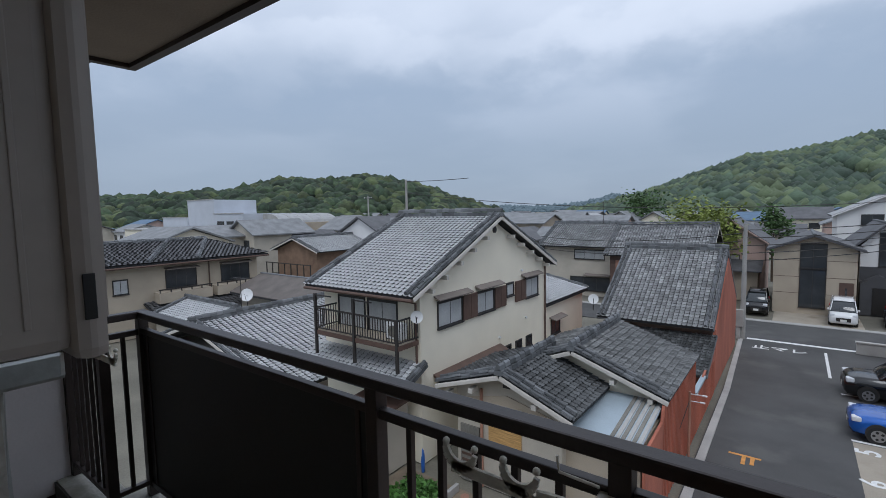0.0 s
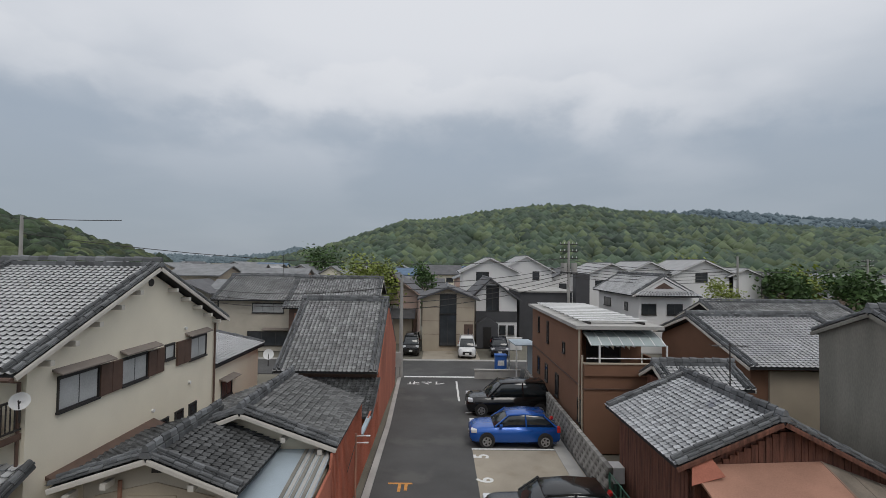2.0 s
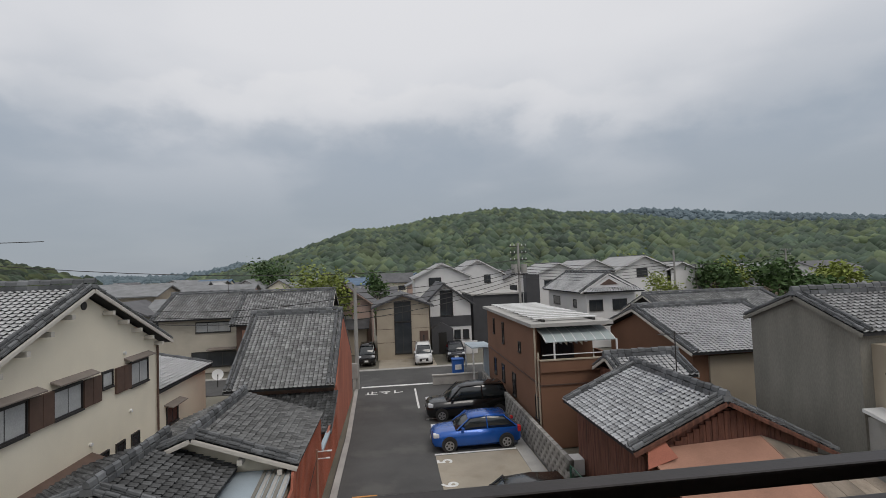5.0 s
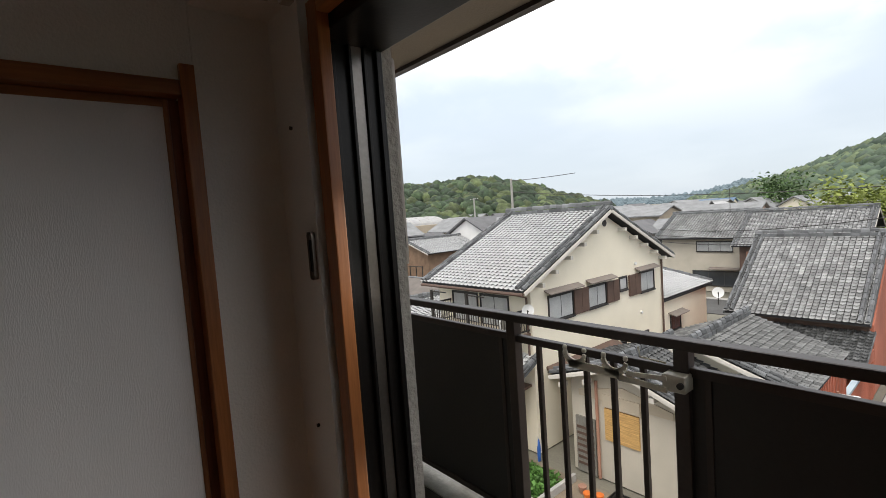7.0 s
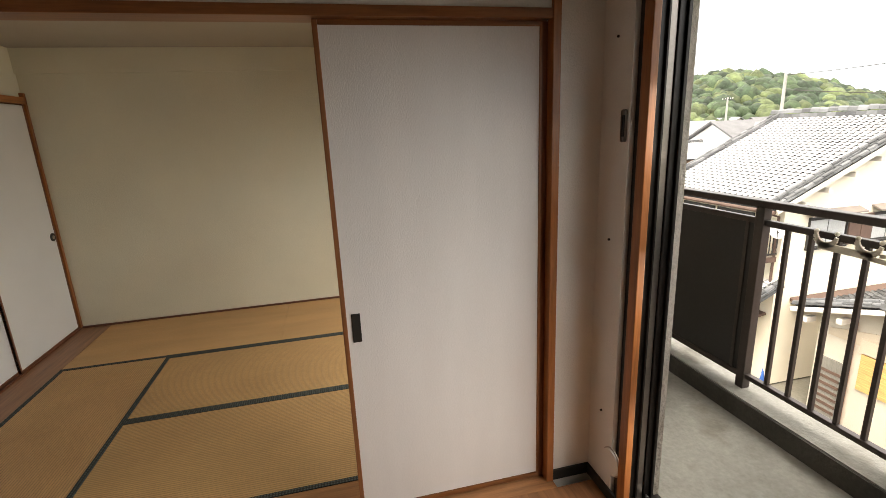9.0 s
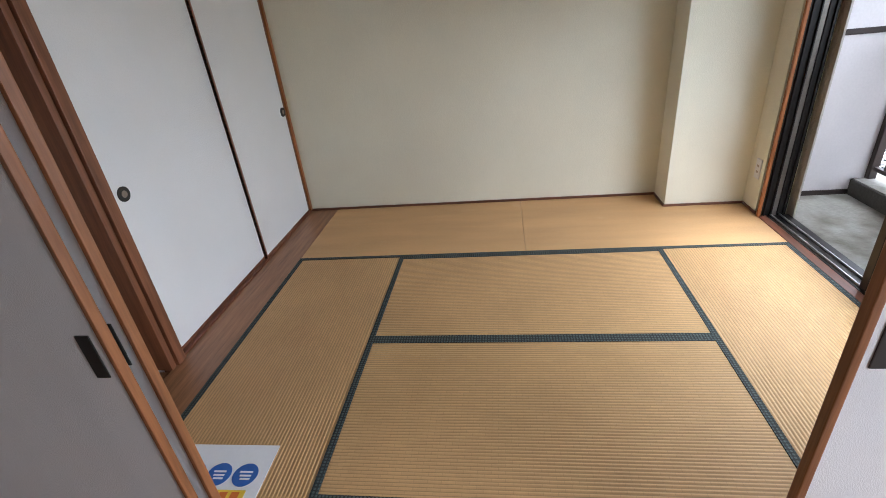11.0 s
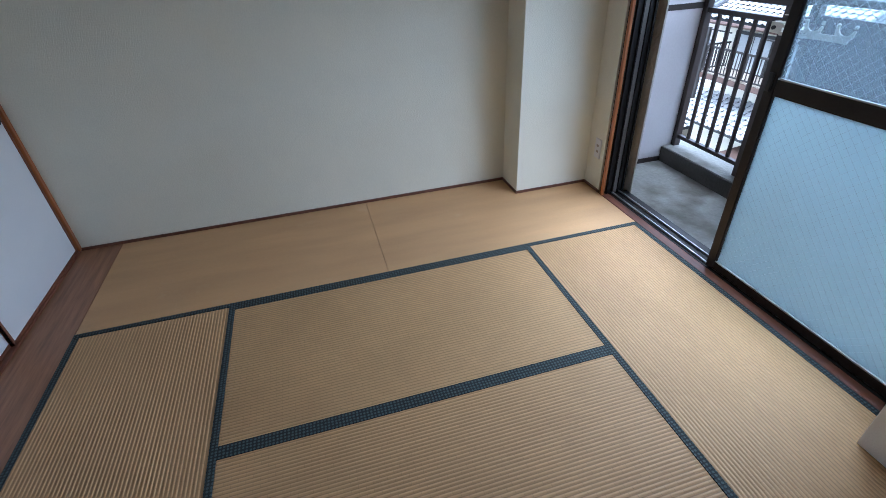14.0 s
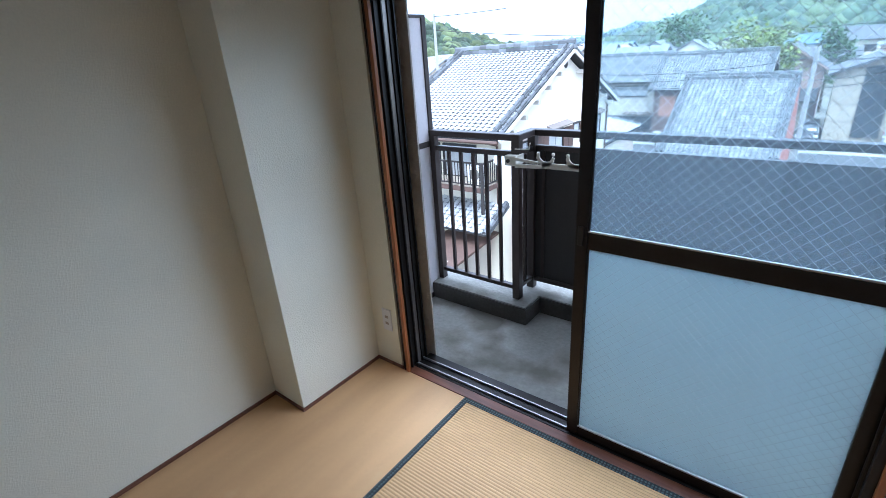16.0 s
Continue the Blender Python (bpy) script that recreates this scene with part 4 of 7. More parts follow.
M_LEAFG = mat("mid_green_leaf", (0.055, 0.105, 0.028), 0.7, 0.25, 0.6, 8, 0, rand=0.4)
M_LEAFD = mat("dark_green_leaf", (0.035, 0.065, 0.026), 0.75, 0.25, 0.3, 6, 0, rand=0.45)
M_BARK = mat("bark", (0.10, 0.075, 0.055), 0.9, 0.3, 5, 30, 0.5)

# ---- ground ----
structure(part("ground", prism([(-3500, YO - 0.3), (3500, YO - 0.3), (3500, 4800), (-3500, 4800)], G - 1.0, G - 0.06, "Z"), M_GROUND), "bare town ground reaching the horizon", "ground")
structure(part("ground_behind", box(-3500, 3500, -2000, YO - 0.3, G - 1.0, G - 0.06), M_GROUND), "bare town ground behind the building", "ground")
structure(part("road", prism([(-1.5, 3.0), (8.0, 3.0), (8.0, 36.2), (80, 36.2), (80, 41.4), (-60, 41.4), (-60, 36.2), (-1.5, 36.2)], G - 0.055, G, "Z"), M_ASPH), "dark asphalt lane and cross road", "road")
structure(part("parking_pavement", prism([(2.92, 4.0), (7.4, 4.0), (7.4, 21.9), (2.92, 21.9)], G - 0.02, G + 0.006, "Z"), M_PAVE), "worn concrete parking bays with brown stains", "pavement")
structure(part("kerb_lane", prism([(-1.45, 8.0), (-1.15, 8.0), (-1.2, 25), (-1.5, 35.5), (-1.75, 35.5), (-1.45, 25)], G, G + 0.05, "Z"), M_KERB), "pale concrete gutter along the lane", "kerb")
structure(part("drain_strip", prism([(6.6, 8), (7.3, 8), (7.4, 34), (6.9, 34)], G + 0.006, G + 0.035, "Z"), M_KERB), "pale concrete drain along the bays", "kerb")
structure(part("pavement_far", box(-40, 40, 41.4, 42.0, G - 0.05, G + 0.04), M_KERB), "pale kerb along the cross road", "kerb")


def paint(name, label, boxes, m_, category="road marking"):
    t = thing(name, label, category, ((boxes[0][0] + boxes[0][1]) / 2, boxes[0][2], G + 0.006))
    for b in boxes:
        part("stripe", box(*b, G + 0.0065, G + 0.011), m_, t)
    return t


paint("bay_line", "white painted parking bay line", [(2.9, 7.0, 21.95, 22.1)], M_PAINT)
paint("bay_line", "white painted parking bay line", [(2.9, 3.9, 27.2, 27.33)], M_PAINT)
paint("bay_line", "white painted line beside the lane", [(2.55, 2.68, 29.5, 34.4)], M_PAINT)
paint("stop_line", "white painted stop line", [(-1.3, 4.6, 35.5, 35.85)], M_PAINT)
paint("bay_line", "white painted parking bay line", [(2.9, 7.0, 17.0, 17.1)], M_PAINT)


def lettering(name, text, size, m_, mw, label, parent=None):
    cu = bpy.data.curves.new(name, "FONT")
    cu.body, cu.size, cu.extrude, cu.align_x, cu.align_y = text, size, 0.004, "CENTER", "CENTER"
    cu.offset = 0.018
    me_ob = bpy.data.objects.new("tmp_text", cu)
    scene.collection.objects.link(me_ob)
    dg = bpy.context.evaluated_depsgraph_get()
    me = bpy.data.meshes.new_from_object(me_ob.evaluated_get(dg))
    bpy.data.objects.remove(me_ob)
    me.materials.clear()
    me.materials.append(m_)
    ob = new(name, me)
    ob.matrix_basis = mw
    return tagged(ob, label, "painted letters")


lettering("bay_number", "5", 0.95, M_PAINT, pose(3.3, 21.2, G + 0.012, 0, 0, 90), "white painted bay number five on concrete")
lettering("bay_number", "6", 0.95, M_PAINT, pose(3.25, 18.9, G + 0.012, 0, 0, 90), "white painted bay number six on concrete")
lettering("stop_letters", "止マレ", 0.92, M_PAINT, pose(0.45, 33.8, G + 0.007, 0, 0, 0), "white painted stop letters on the asphalt")
paint("orange_mark", "orange painted bracket mark on the asphalt", [(-0.6, 0.35, 18.5, 18.62), (-0.2, -0.08, 17.9, 18.5), (0.05, 0.17, 18.0, 18.5)], M_OPAINT)
paint("orange_grid", "orange painted hatch letters on the asphalt", [(-0.75, 0.45, 16.8, 16.9), (-0.75, 0.45, 16.35, 16.45), (-0.75, 0.45, 15.9, 16.0), (-0.75, -0.65, 15.5, 17.2), (-0.2, -0.1, 15.5, 17.2), (0.3, 0.4, 15.5, 17.2)], M_OPAINT)


# ---- roofs ----
def tile_mesh(tw, tl, amp, step):
    """One pan tile, u across, v up the slope."""
    hs = (1.0, 0.25, 0.0, 0.3, 1.0)
    vs, fs = [], []
    for k, h in enumerate(hs):
        x = tw * (k / 4 - 0.5) * 0.90
        vs += [(x, -0.035, h * amp + step - 0.014), (x, -0.035, h * amp + step), (x, tl, h * amp)]
    for k in range(4):
        a, b = 3 * k, 3 * k + 3
        fs += [(a + 1, b + 1, b + 2, a + 2), (a, b, b + 1, a + 1)]
    return vs, fs


def tile_slope(parent, A, B, C, D, m_, tw=0.28, tl=0.205, amp=0.045, step=0.055, sep=0):
    """Rows of tiles on the slope with eave A-B and ridge D-C."""
    A, B, C, D = (Vector(p) for p in (A, B, C, D))
    vdir = ((D + C) / 2 - (A + B) / 2)
    udir = (B - A).normalized()
    tw = tw * 0.82
    nrm = udir.cross(vdir).normalized()
    vlen = (vdir - udir * vdir.dot(udir)).length
    rows = max(2, int(round(vlen / tl)))
    tl = vlen / rows
    vunit = nrm.cross(udir)
    vs, fs = tile_mesh(tw, tl, amp, step)
    P = np.array(vs)
    allv, allf, cnt = [], [], 0
    piece = bpy.data.meshes.new("roof_tile")
    piece.from_pydata(vs, [], fs); piece.update(); piece.materials.append(m_)
    made = 0
    basis = np.array([udir[:], vunit[:], nrm[:]])
    for i in range(rows):
        f = i / rows
        a, b = A.lerp(D, f), B.lerp(C, f)
        width = (b - a).length
        n = max(1, int(round(width / tw)))
        for j in range(n):
            c = a + udir * (width * (j + 0.5) / n)
            jit = noise.noise(Vector((i * 1.7, j * 2.3, c.x))) * 0.006
            if made < sep:
                ob = bpy.data.objects.new("roof_tile", piece)
                scene.collection.objects.link(ob)
                mm = Matrix((udir, vunit, nrm)).transposed().to_4x4()
                mm.translation = c + nrm * jit
                ob.matrix_basis = mm
                ob.parent = parent
                if parent.type == "EMPTY":
                    ob.matrix_parent_inverse = parent.matrix_basis.inverted()
                made += 1
            else:
                Q = P @ basis + np.array(c) + np.array(nrm) * jit
                allv.append(Q)
                allf += [tuple(q + cnt for q in ff) for ff in fs]
                cnt += len(vs)
    if allv:
        ob = mesh_part("roof_tiles", np.concatenate(allv).tolist(), allf, m_, parent)
        tagged(ob, kind="stuff")


def quad_slab(name, A, B, C, D, th_, m_, parent):
    A, B, C, D = (Vector(p) for p in (A, B, C, D))
    n_ = (B - A).cross(D - A).normalized() * th_
    bm = bmesh.new()
    q = [bm.verts.new(p) for p in (A, B, C, D, A - n_, B - n_, C - n_, D - n_)]
    for fc in ((0, 1, 2, 3), (7, 6, 5, 4), (0, 4, 5, 1), (1, 5, 6, 2), (2, 6, 7, 3), (3, 7, 4, 0)):
        bm.faces.new([q[i] for i in fc])
    return part(name, bm, m_, parent)


def bar_between(name, p, q, w_, h_, m_, parent, seg=6):
    bm = bmesh.new()
    p, q = Vector(p), Vector(q)
    d = (q - p).normalized()
    s = d.cross(Vector((0, 0, 1)))
    s = s.normalized() if s.length > 1e-3 else Vector((1, 0, 0))
    u = s.cross(d)
    prof = [(-w_ / 2, 0), (w_ / 2, 0), (w_ / 2, h_ * 0.7), (w_ * 0.25, h_), (-w_ * 0.25, h_), (-w_ / 2, h_ * 0.7)]
    R = [[bm.verts.new(o + s * a + u * b) for a, b in prof] for o in (p, q)]
    k = len(prof)
    bm.faces.new(R[0]); bm.faces.new(R[1][::-1])
    for i in range(k):
        bm.faces.new((R[0][i], R[0][(i + 1) % k], R[1][(i + 1) % k], R[1][i]))
    return part(name, bm, m_, parent)


def ridge_run(name, p, q, w_, h_, m_, parent):
    """A run of overlapping half-round ridge tiles on a layered base."""
    p, q = Vector(p), Vector(q)
    d = (q - p).normalized()
    s = d.cross(Vector((0, 0, 1))).normalized()
    u = s.cross(d)
    n = max(2, int((q - p).length / 0.32))
    vs, fs = [], []
    def ring(o, prof):
        vs.extend([tuple(o + s * a + u * b) for a, b in prof])
    for k in range(n):
        a, b = p.lerp(q, k / n), p.lerp(q, (k + 0.96) / n)
        lift = 0.012 * ((k * 7) % 3)
        base = [(-w_ / 2, 0), (-w_ / 2, h_ * 0.45), (w_ / 2, h_ * 0.45), (w_ / 2, 0)]
        cap0 = [(-w_ * 0.34 * math.cos(x), h_ * 0.5 + lift + h_ * 0.5 * math.sin(x)) for x in (0, 0.79, 1.57, 2.36, 3.14)]
        for prof in (base, cap0):
            i, c = len(vs), len(prof)
            ring(a, prof)
            ring(b, [(x * 0.92, y * 0.95) for x, y in prof])
            fs.extend([(i + j, i + j + 1, i + c + j + 1, i + c + j) for j in range(c - 1)])
            fs.append(tuple(range(i, i + c)))
            fs.append(tuple(range(i + 2 * c - 1, i + c - 1, -1)))
    return tagged(mesh_part(name, vs, fs, m_, parent), kind="stuff")


def gable_roof(parent, axis, a0, a1, c0, c1, c, ze0, ze1, zr, tile, tw=0.28, sep=(0, 0), barge=M_TRIMW, ends=(1, 1), flat=False):
    """A pitched roof, ridge along axis from a0 to a1 at c; eaves at c0 and c1."""
    def P(a, cc, z):
        return (a, cc, z) if axis == "X" else (cc, a, z)
    ro = part("roof", prism([(c0, ze0 - 0.1), (c, zr - 0.1), (c1, ze1 - 0.1), (c1, ze1 - 0.2), (c, zr - 0.24), (c0, ze0 - 0.2)], a0 + 0.03, a1 - 0.03, axis), M_UNDER, parent)
    if axis == "X":
        s1 = (P(a0, c0, ze0), P(a1, c0, ze0), P(a1, c, zr), P(a0, c, zr))
        s2 = (P(a1, c1, ze1), P(a0, c1, ze1), P(a0, c, zr), P(a1, c, zr))
    else:
        s1 = (P(a1, c0, ze0), P(a0, c0, ze0), P(a0, c, zr), P(a1, c, zr))
        s2 = (P(a0, c1, ze1), P(a1, c1, ze1), P(a1, c, zr), P(a0, c, zr))
    down = Vector((0, 0, -0.1))
    for s, n in ((s1, sep[0]), (s2, sep[1])):
        q = [Vector(p) + down for p in s]
        if flat:
            quad_slab("roof_slope", *[p + Vector((0, 0, 0.06)) for p in q], 0.05, tile, ro)
        else:
            tile_slope(ro, *q, tile, tw=tw, sep=n)
    if flat:
        bar_between("ridge_cap", P(a0 - 0.02, c, zr - 0.09), P(a1 + 0.02, c, zr - 0.09), 0.22, 0.1, M_RIDGE, ro)
    else:
        ridge_run("ridge_cap", P(a0 - 0.02, c, zr - 0.1), P(a1 + 0.02, c, zr - 0.1), 0.26, 0.34, M_RIDGE, ro)
    for a, on in ((a0, ends[0]), (a1, ends[1])):
        if not on:
            continue
        sg = 1 if a == a1 else -1
        for cc, ze in ((c0, ze0), (c1, ze1)):
            if not flat:
                for off in (0.09, 0.34):
                    ridge_run("verge_tiles", P(a - sg * off, cc, ze - 0.04), P(a - sg * off, c, zr - 0.04), 0.16, 0.11 if off < 0.2 else 0.15, M_RIDGE, ro)
            p0, p1 = Vector(P(a - sg * 0.02, cc, ze - 0.30)), Vector(P(a - sg * 0.02, c, zr - 0.30))
            bar_between("bargeboard", p0 + Vector((0, 0, 0.06)), p1 + Vector((0, 0, 0.06)), 0.05, 0.13, barge, ro)
    return ro


def wall_block(parent, axis, a0, a1, c0, c1, c, z0, ze0, ze1, zr, m_):
    """Walls of a gabled house: one closed block under the roof."""
    return part("wall", prism([(c0, z0), (c1, z0), (c1, ze1), (c, zr), (c0, ze0)], a0, a1, axis), m_, parent)


def house_window(parent, face, at, a0, a1, z0, z1, sg, panes=2, pane=M_PANE, frame_m=M_WINF, sill=True, shutters=()):
    """A window on a wall across the axis 'face' at that coordinate; sg: the side the wall faces."""
    def bx(u0, u1, w0, w1, d0, d1, bev=0):
        lo, hi = sorted((at + sg * d0, at + sg * d1))
        return box(lo, hi, u0, u1, w0, w1, bev) if face == "X" else box(u0, u1, lo, hi, w0, w1, bev)
    w_ = part("window", bx(a0, a1, z0, z1, -0.05, 0.02), frame_m, parent)
    for k in range(panes):
        p0 = a0 + 0.04 + k * (a1 - a0 - 0.04) / panes
        p1 = a0 + (k + 1) * (a1 - a0 - 0.04) / panes
        part("pane", bx(p0, p1, z0 + 0.05, z1 - 0.05, 0.0, 0.028), pane, w_)
    fr = [(a0 - 0.03, a1 + 0.03, z1, z1 + 0.05), (a0 - 0.03, a0, z0, z1), (a1, a1 + 0.03, z0, z1)]
    for f_ in fr:
        part("frame", bx(*f_, 0, 0.06), frame_m, w_)
    if sill:
        part("sill", bx(a0 - 0.05, a1 + 0.05, z0 - 0.06, z0, 0, 0.1), frame_m, w_)
    for s0, s1 in shutters:
        part("shutter", bx(s0, s1, z0 - 0.02, z1 + 0.02, 0, 0.09, 0.01), M_SHUT, w_)
    return w_


M_AWN = mat("grey_brown_awning", (0.20, 0.17, 0.15), 0.7, 0.1, 2, 40, 0.05)


def awning(parent, face, at, a0, a1, z, sg, d=0.45, m_=M_AWN):
    pts = [(at, z), (at + sg * d, z - 0.12), (at + sg * d, z - 0.16), (at, z - 0.06)]
    return part("awning", prism(pts, a0, a1, "Y" if face == "X" else "X"), m_, parent)


def dish(x, y, z, r, to, label="white satellite dish on a house wall"):
    d = thing("satellite_dish", label, "satellite dish", (x, y, z))
    bm = bmesh.new()
    t = Vector(to).normalized()
    s = t.cross(Vector((0, 0, 1))).normalized(); u = s.cross(t)
    prev = None
    c0 = bm.verts.new(Vector((x, y, z)))
    for k in range(1, 4):
        rr = r * k / 3
        ring = [bm.verts.new(Vector((x, y, z)) + t * (0.18 * r * (k / 3) ** 2) + rr * (math.cos(a) * s + math.sin(a) * u)) for a in [2 * math.pi * j / 20 for j in range(20)]]
        for j in range(20):
            if prev is None:
                bm.faces.new((c0, ring[j], ring[(j + 1) % 20]))
            else:
                bm.faces.new((prev[j], ring[j], ring[(j + 1) % 20], prev[(j + 1) % 20]))
        prev = ring
    part("reflector", bm, M_DISH, d)
    part("arm", tube([Vector((x, y, z)) - u * r, Vector((x, y, z)) + t * r * 0.9], 0.015, 6), M_DARKM, d)
    part("mast", tube([(x, y, z - r - 0.3), (x, y, z)], 0.025, 6), M_DARKM, d)


# ---- cream two-storey house with grey tiles ----
HX, HX0 = -8.87, -13.8
h1 = thing("cream_house", "two-storey cream rendered house with silver-grey tiled gable roof", "house", (-11.3, 16.6, G))
w1 = wall_block(h1, "X", HX0, HX, 11.75, 21.45, 16.6, G, -0.84, -0.84, 1.33, M_CREAM)
gable_roof(h1, "X", -14.1, -8.5, 11.06, 22.05, 16.6, -0.84, -0.82, 1.64, M_TILEG, tw=0.27, sep=(300, 0))
for (a0, a1, z0, z1, sh) in ((12.7, 14.15, -2.32, -1.42, ((14.2, 14.68), (14.7, 15.15))), (15.2, 16.45, -2.29, -1.45, ((16.5, 16.95), (16.97, 17.42))), (17.55, 18.12, -1.95, -1.42, ()), (19.3, 20.55, -2.3, -1.42, ((18.3, 18.78), (18.8, 19.27)))):
    house_window(w1, "X", HX, a0, a1, z0, z1, 1, 2 if a1 - a0 > 0.7 else 1, shutters=sh)
for a0, a1 in ((12.5, 14.6), (15.1, 17.0), (18.9, 20.7)):
    awning(w1, "X", HX, a0, a1, -1.14, 1, 0.28)
part("lower_awning", prism([(HX, -3.88), (HX + 0.4, -4.05), (HX + 0.4, -4.12), (HX, -3.98)], 12.4, 17.0, "Y"), M_SHUT, w1)
part("vent", disc_bm((HX + 0.01, 16.6, 0.98), (1, 0, 0), 0.14, 0.05, 12), M_DARKM, w1)
for yy in (18.6, 19.6, 17.6):
    house_window(w1, "X", HX, yy - 0.25, yy + 0.25, -4.6, -4.15, 1, 1, pane=M_PANED)
for yy, zz in ((18.9, -0.95), (16.9, -3.6), (19.3, -3.2)):
    part("pipe_hood", disc_bm((HX + 0.04, yy, zz), (1, 0, 0), 0.06, 0.08, 8), M_DISH, w1)
for yy in (12.1, 12.9, 13.8, 14.7, 15.6, 17.7, 18.6, 19.5, 20.4, 21.2):
    zz = 1.27 - abs(yy - 16.6) * 0.45 - 0.12
    part("purlin_end", box(HX, HX + 0.34, yy - 0.07, yy + 0.07, zz - 0.08, zz + 0.06), M_TRIMW, h1)
part("gutter", tube([(-14.0, 10.98, -1.04), (-8.55, 10.98, -1.04)], 0.06, 8), M_SHUT, h1)
part("downpipe", tube([(-9.0, 11.0, -1.06), (-9.0, 11.68, -1.28), (-9.0, 11.68, -3.4)], 0.04, 8), M_SHUT, h1)
part("downpipe", tube([(-8.80, 21.3, -1.0), (-8.80, 21.3, G)], 0.045, 8), M_SHUT, h1)
# front face: balcony doors, balcony, skirt roof
house_window(w1, "Y", 11.75, -12.9, -11.5, -2.5, -1.35, -1, 2)
house_window(w1, "Y", 11.75, -11.3, -9.9, -2.5, -1.35, -1, 2)
b1 = part("balcony", box(-13.1, -8.95, 10.72, 11.75, -2.68, -2.52, 0.01), M_SHUT, h1, "dark timber balcony")
part("deck", box(-13.05, -9.0, 10.77, 11.74, -2.518, -2.49), M_TAN, b1)
for q in (((-13.1, -8.95, 10.72, 10.77), 0), ((-13.1, -13.05, 10.77, 11.74), 1), ((-9.0, -8.95, 10.77, 11.74), 1)):
    x0, x1, y0, y1 = q[0]
    part("hand_rail", box(x0, x1, y0, y1, -1.72, -1.66, 0.008), M_DARKM, b1)
    part("low_rail", box(x0, x1, y0, y1, -2.44, -2.40), M_DARKM, b1)
for k in range(34):
    xx = -13.06 + k * 4.07 / 33
    part("baluster", box(xx - 0.012, xx + 0.012, 10.735, 10.76, -2.40, -1.72), M_DARKM, b1)
for k in range(8):
    yy = 10.85 + k * 0.12
    for xx in (-13.075, -8.975):
        part("baluster", box(xx - 0.012, xx + 0.012, yy - 0.012, yy + 0.012, -2.40, -1.72), M_DARKM, b1)
for xx in (-13.05, -11.0, -9.0):
    part("balcony_post", box(xx - 0.045, xx + 0.045, 10.68, 10.77, -3.4, -1.15 if xx < -9.5 else -1.66), M_DARKM, b1)
for xx in (-13.05, -11.0):
    part("laundry_arm", box(xx, xx + 0.9, 10.70, 10.74, -1.22, -1.18), M_DARKM, b1)
s_l = ((-14.0, 10.35, -3.95), (-8.6, 10.35, -3.95), (-8.6, 11.76, -3.3), (-14.0, 11.76, -3.3))
quad_slab("skirt_roof", *s_l, 0.1, M_RIDGE, h1)
tile_slope(h1, *s_l, M_TILEG, tw=0.29)
ridge_run("skirt_verge", (-8.68, 10.3, -3.92), (-8.68, 11.76, -3.26), 0.22, 0.14, M_RIDGE, h1)
ac = thing("air_conditioner", "white outdoor air conditioner unit on a balcony", "air conditioner", (-9.6, 11.3, -2.49))
part("casing", box(-9.95, -9.25, 11.2, 11.5, -2.47, -1.92, 0.02), M_DISH, ac)
part("grille", disc_bm((-9.62, 11.19, -2.2), (0, 1, 0), 0.2, 0.03, 16), M_GREYW, ac)
part("foot", box(-9.9, -9.8, 11.2, 11.5, -2.49, -2.47), M_DARKM, ac)
part("foot", box(-9.4, -9.3, 11.2, 11.5, -2.49, -2.47), M_DARKM, ac)
dish(-8.75, 11.45, -1.66, 0.21, (0.5, -0.85, 0.35))
# wing behind it
hw = thing("cream_annex", "low cream annex with grey tiled roof", "house", (-7.8, 24, G))
ww = part("wall", box(-13.0, -9.35, 22.3, 27.8, G, -3.2), M_CREAM, hw)
AN = ((-9.1, 22.0, -3.1), (-9.1, 28.1, -3.1), (-13.2, 28.1, -2.25), (-13.2, 22.0, -2.25))
quad_slab("roof", *[(x, y, z - 0.06) for x, y, z in AN], 0.12, M_UNDER, hw)
tile_slope(hw, *AN, M_TILEG)
ridge_run("verge_tiles", (-9.1, 28.0, -3.05), (-13.2, 28.0, -2.2), 0.2, 0.14, M_RIDGE, hw)
house_window(ww, "X", -9.35, 23.2, 24.3, -5.0, -4.2, 1, 2, pane=M_PANED)
awning(ww, "X", -9.35, 23.0, 24.6, -4.0, 1, 0.4)

# ---- old house with red iron wall ----
h2 = thing("red_walled_house", "old house with grey tiled roof and red iron side wall", "house", (-4.4, 28.0, G))
w2 = wall_block(h2, "X", -6.5, -1.78, 24.6, 33.6, 29.0, G, -3.95, -3.95, -1.02, M_REDW)
gable_roof(h2, "X", -7.15, -1.80, 24.05, 34.0, 29.0, -3.72, -3.72, -0.52, M_TILEO, tw=0.27, sep=(300, 0), barge=M_RIDGE)
part("front_wall", box(-6.6, -1.9, 24.45, 24.6, -5.2, -3.8), M_SHUT, w2)
quad_slab("lower_roof", (-6.8, 21.6, -5.3), (-1.7, 21.6, -5.3), (-1.7, 24.5, -4.2), (-6.8, 24.5, -4.2), 0.1, M_RIDGE, h2)
tile_slope(h2, (-6.8, 21.6, -5.3), (-1.7, 21.6, -5.3), (-1.7, 24.5, -4.2), (-6.8, 24.5, -4.2), M_TILED, tw=0.27)
h2b = thing("red_iron_wall", "long red corrugated iron side wall with rusty patches", "wall", (-1.75, 20, G))
rw = part("sheet", prism([(12.0, G), (12.0, -4.4), (13.9, -4.3), (14.1, -3.9), (19.2, -3.95), (19.2, -5.3), (20.9, -5.2), (24.5, -4.9), (24.5, G)], -1.86, -1.78, "X"), M_REDW, h2b)
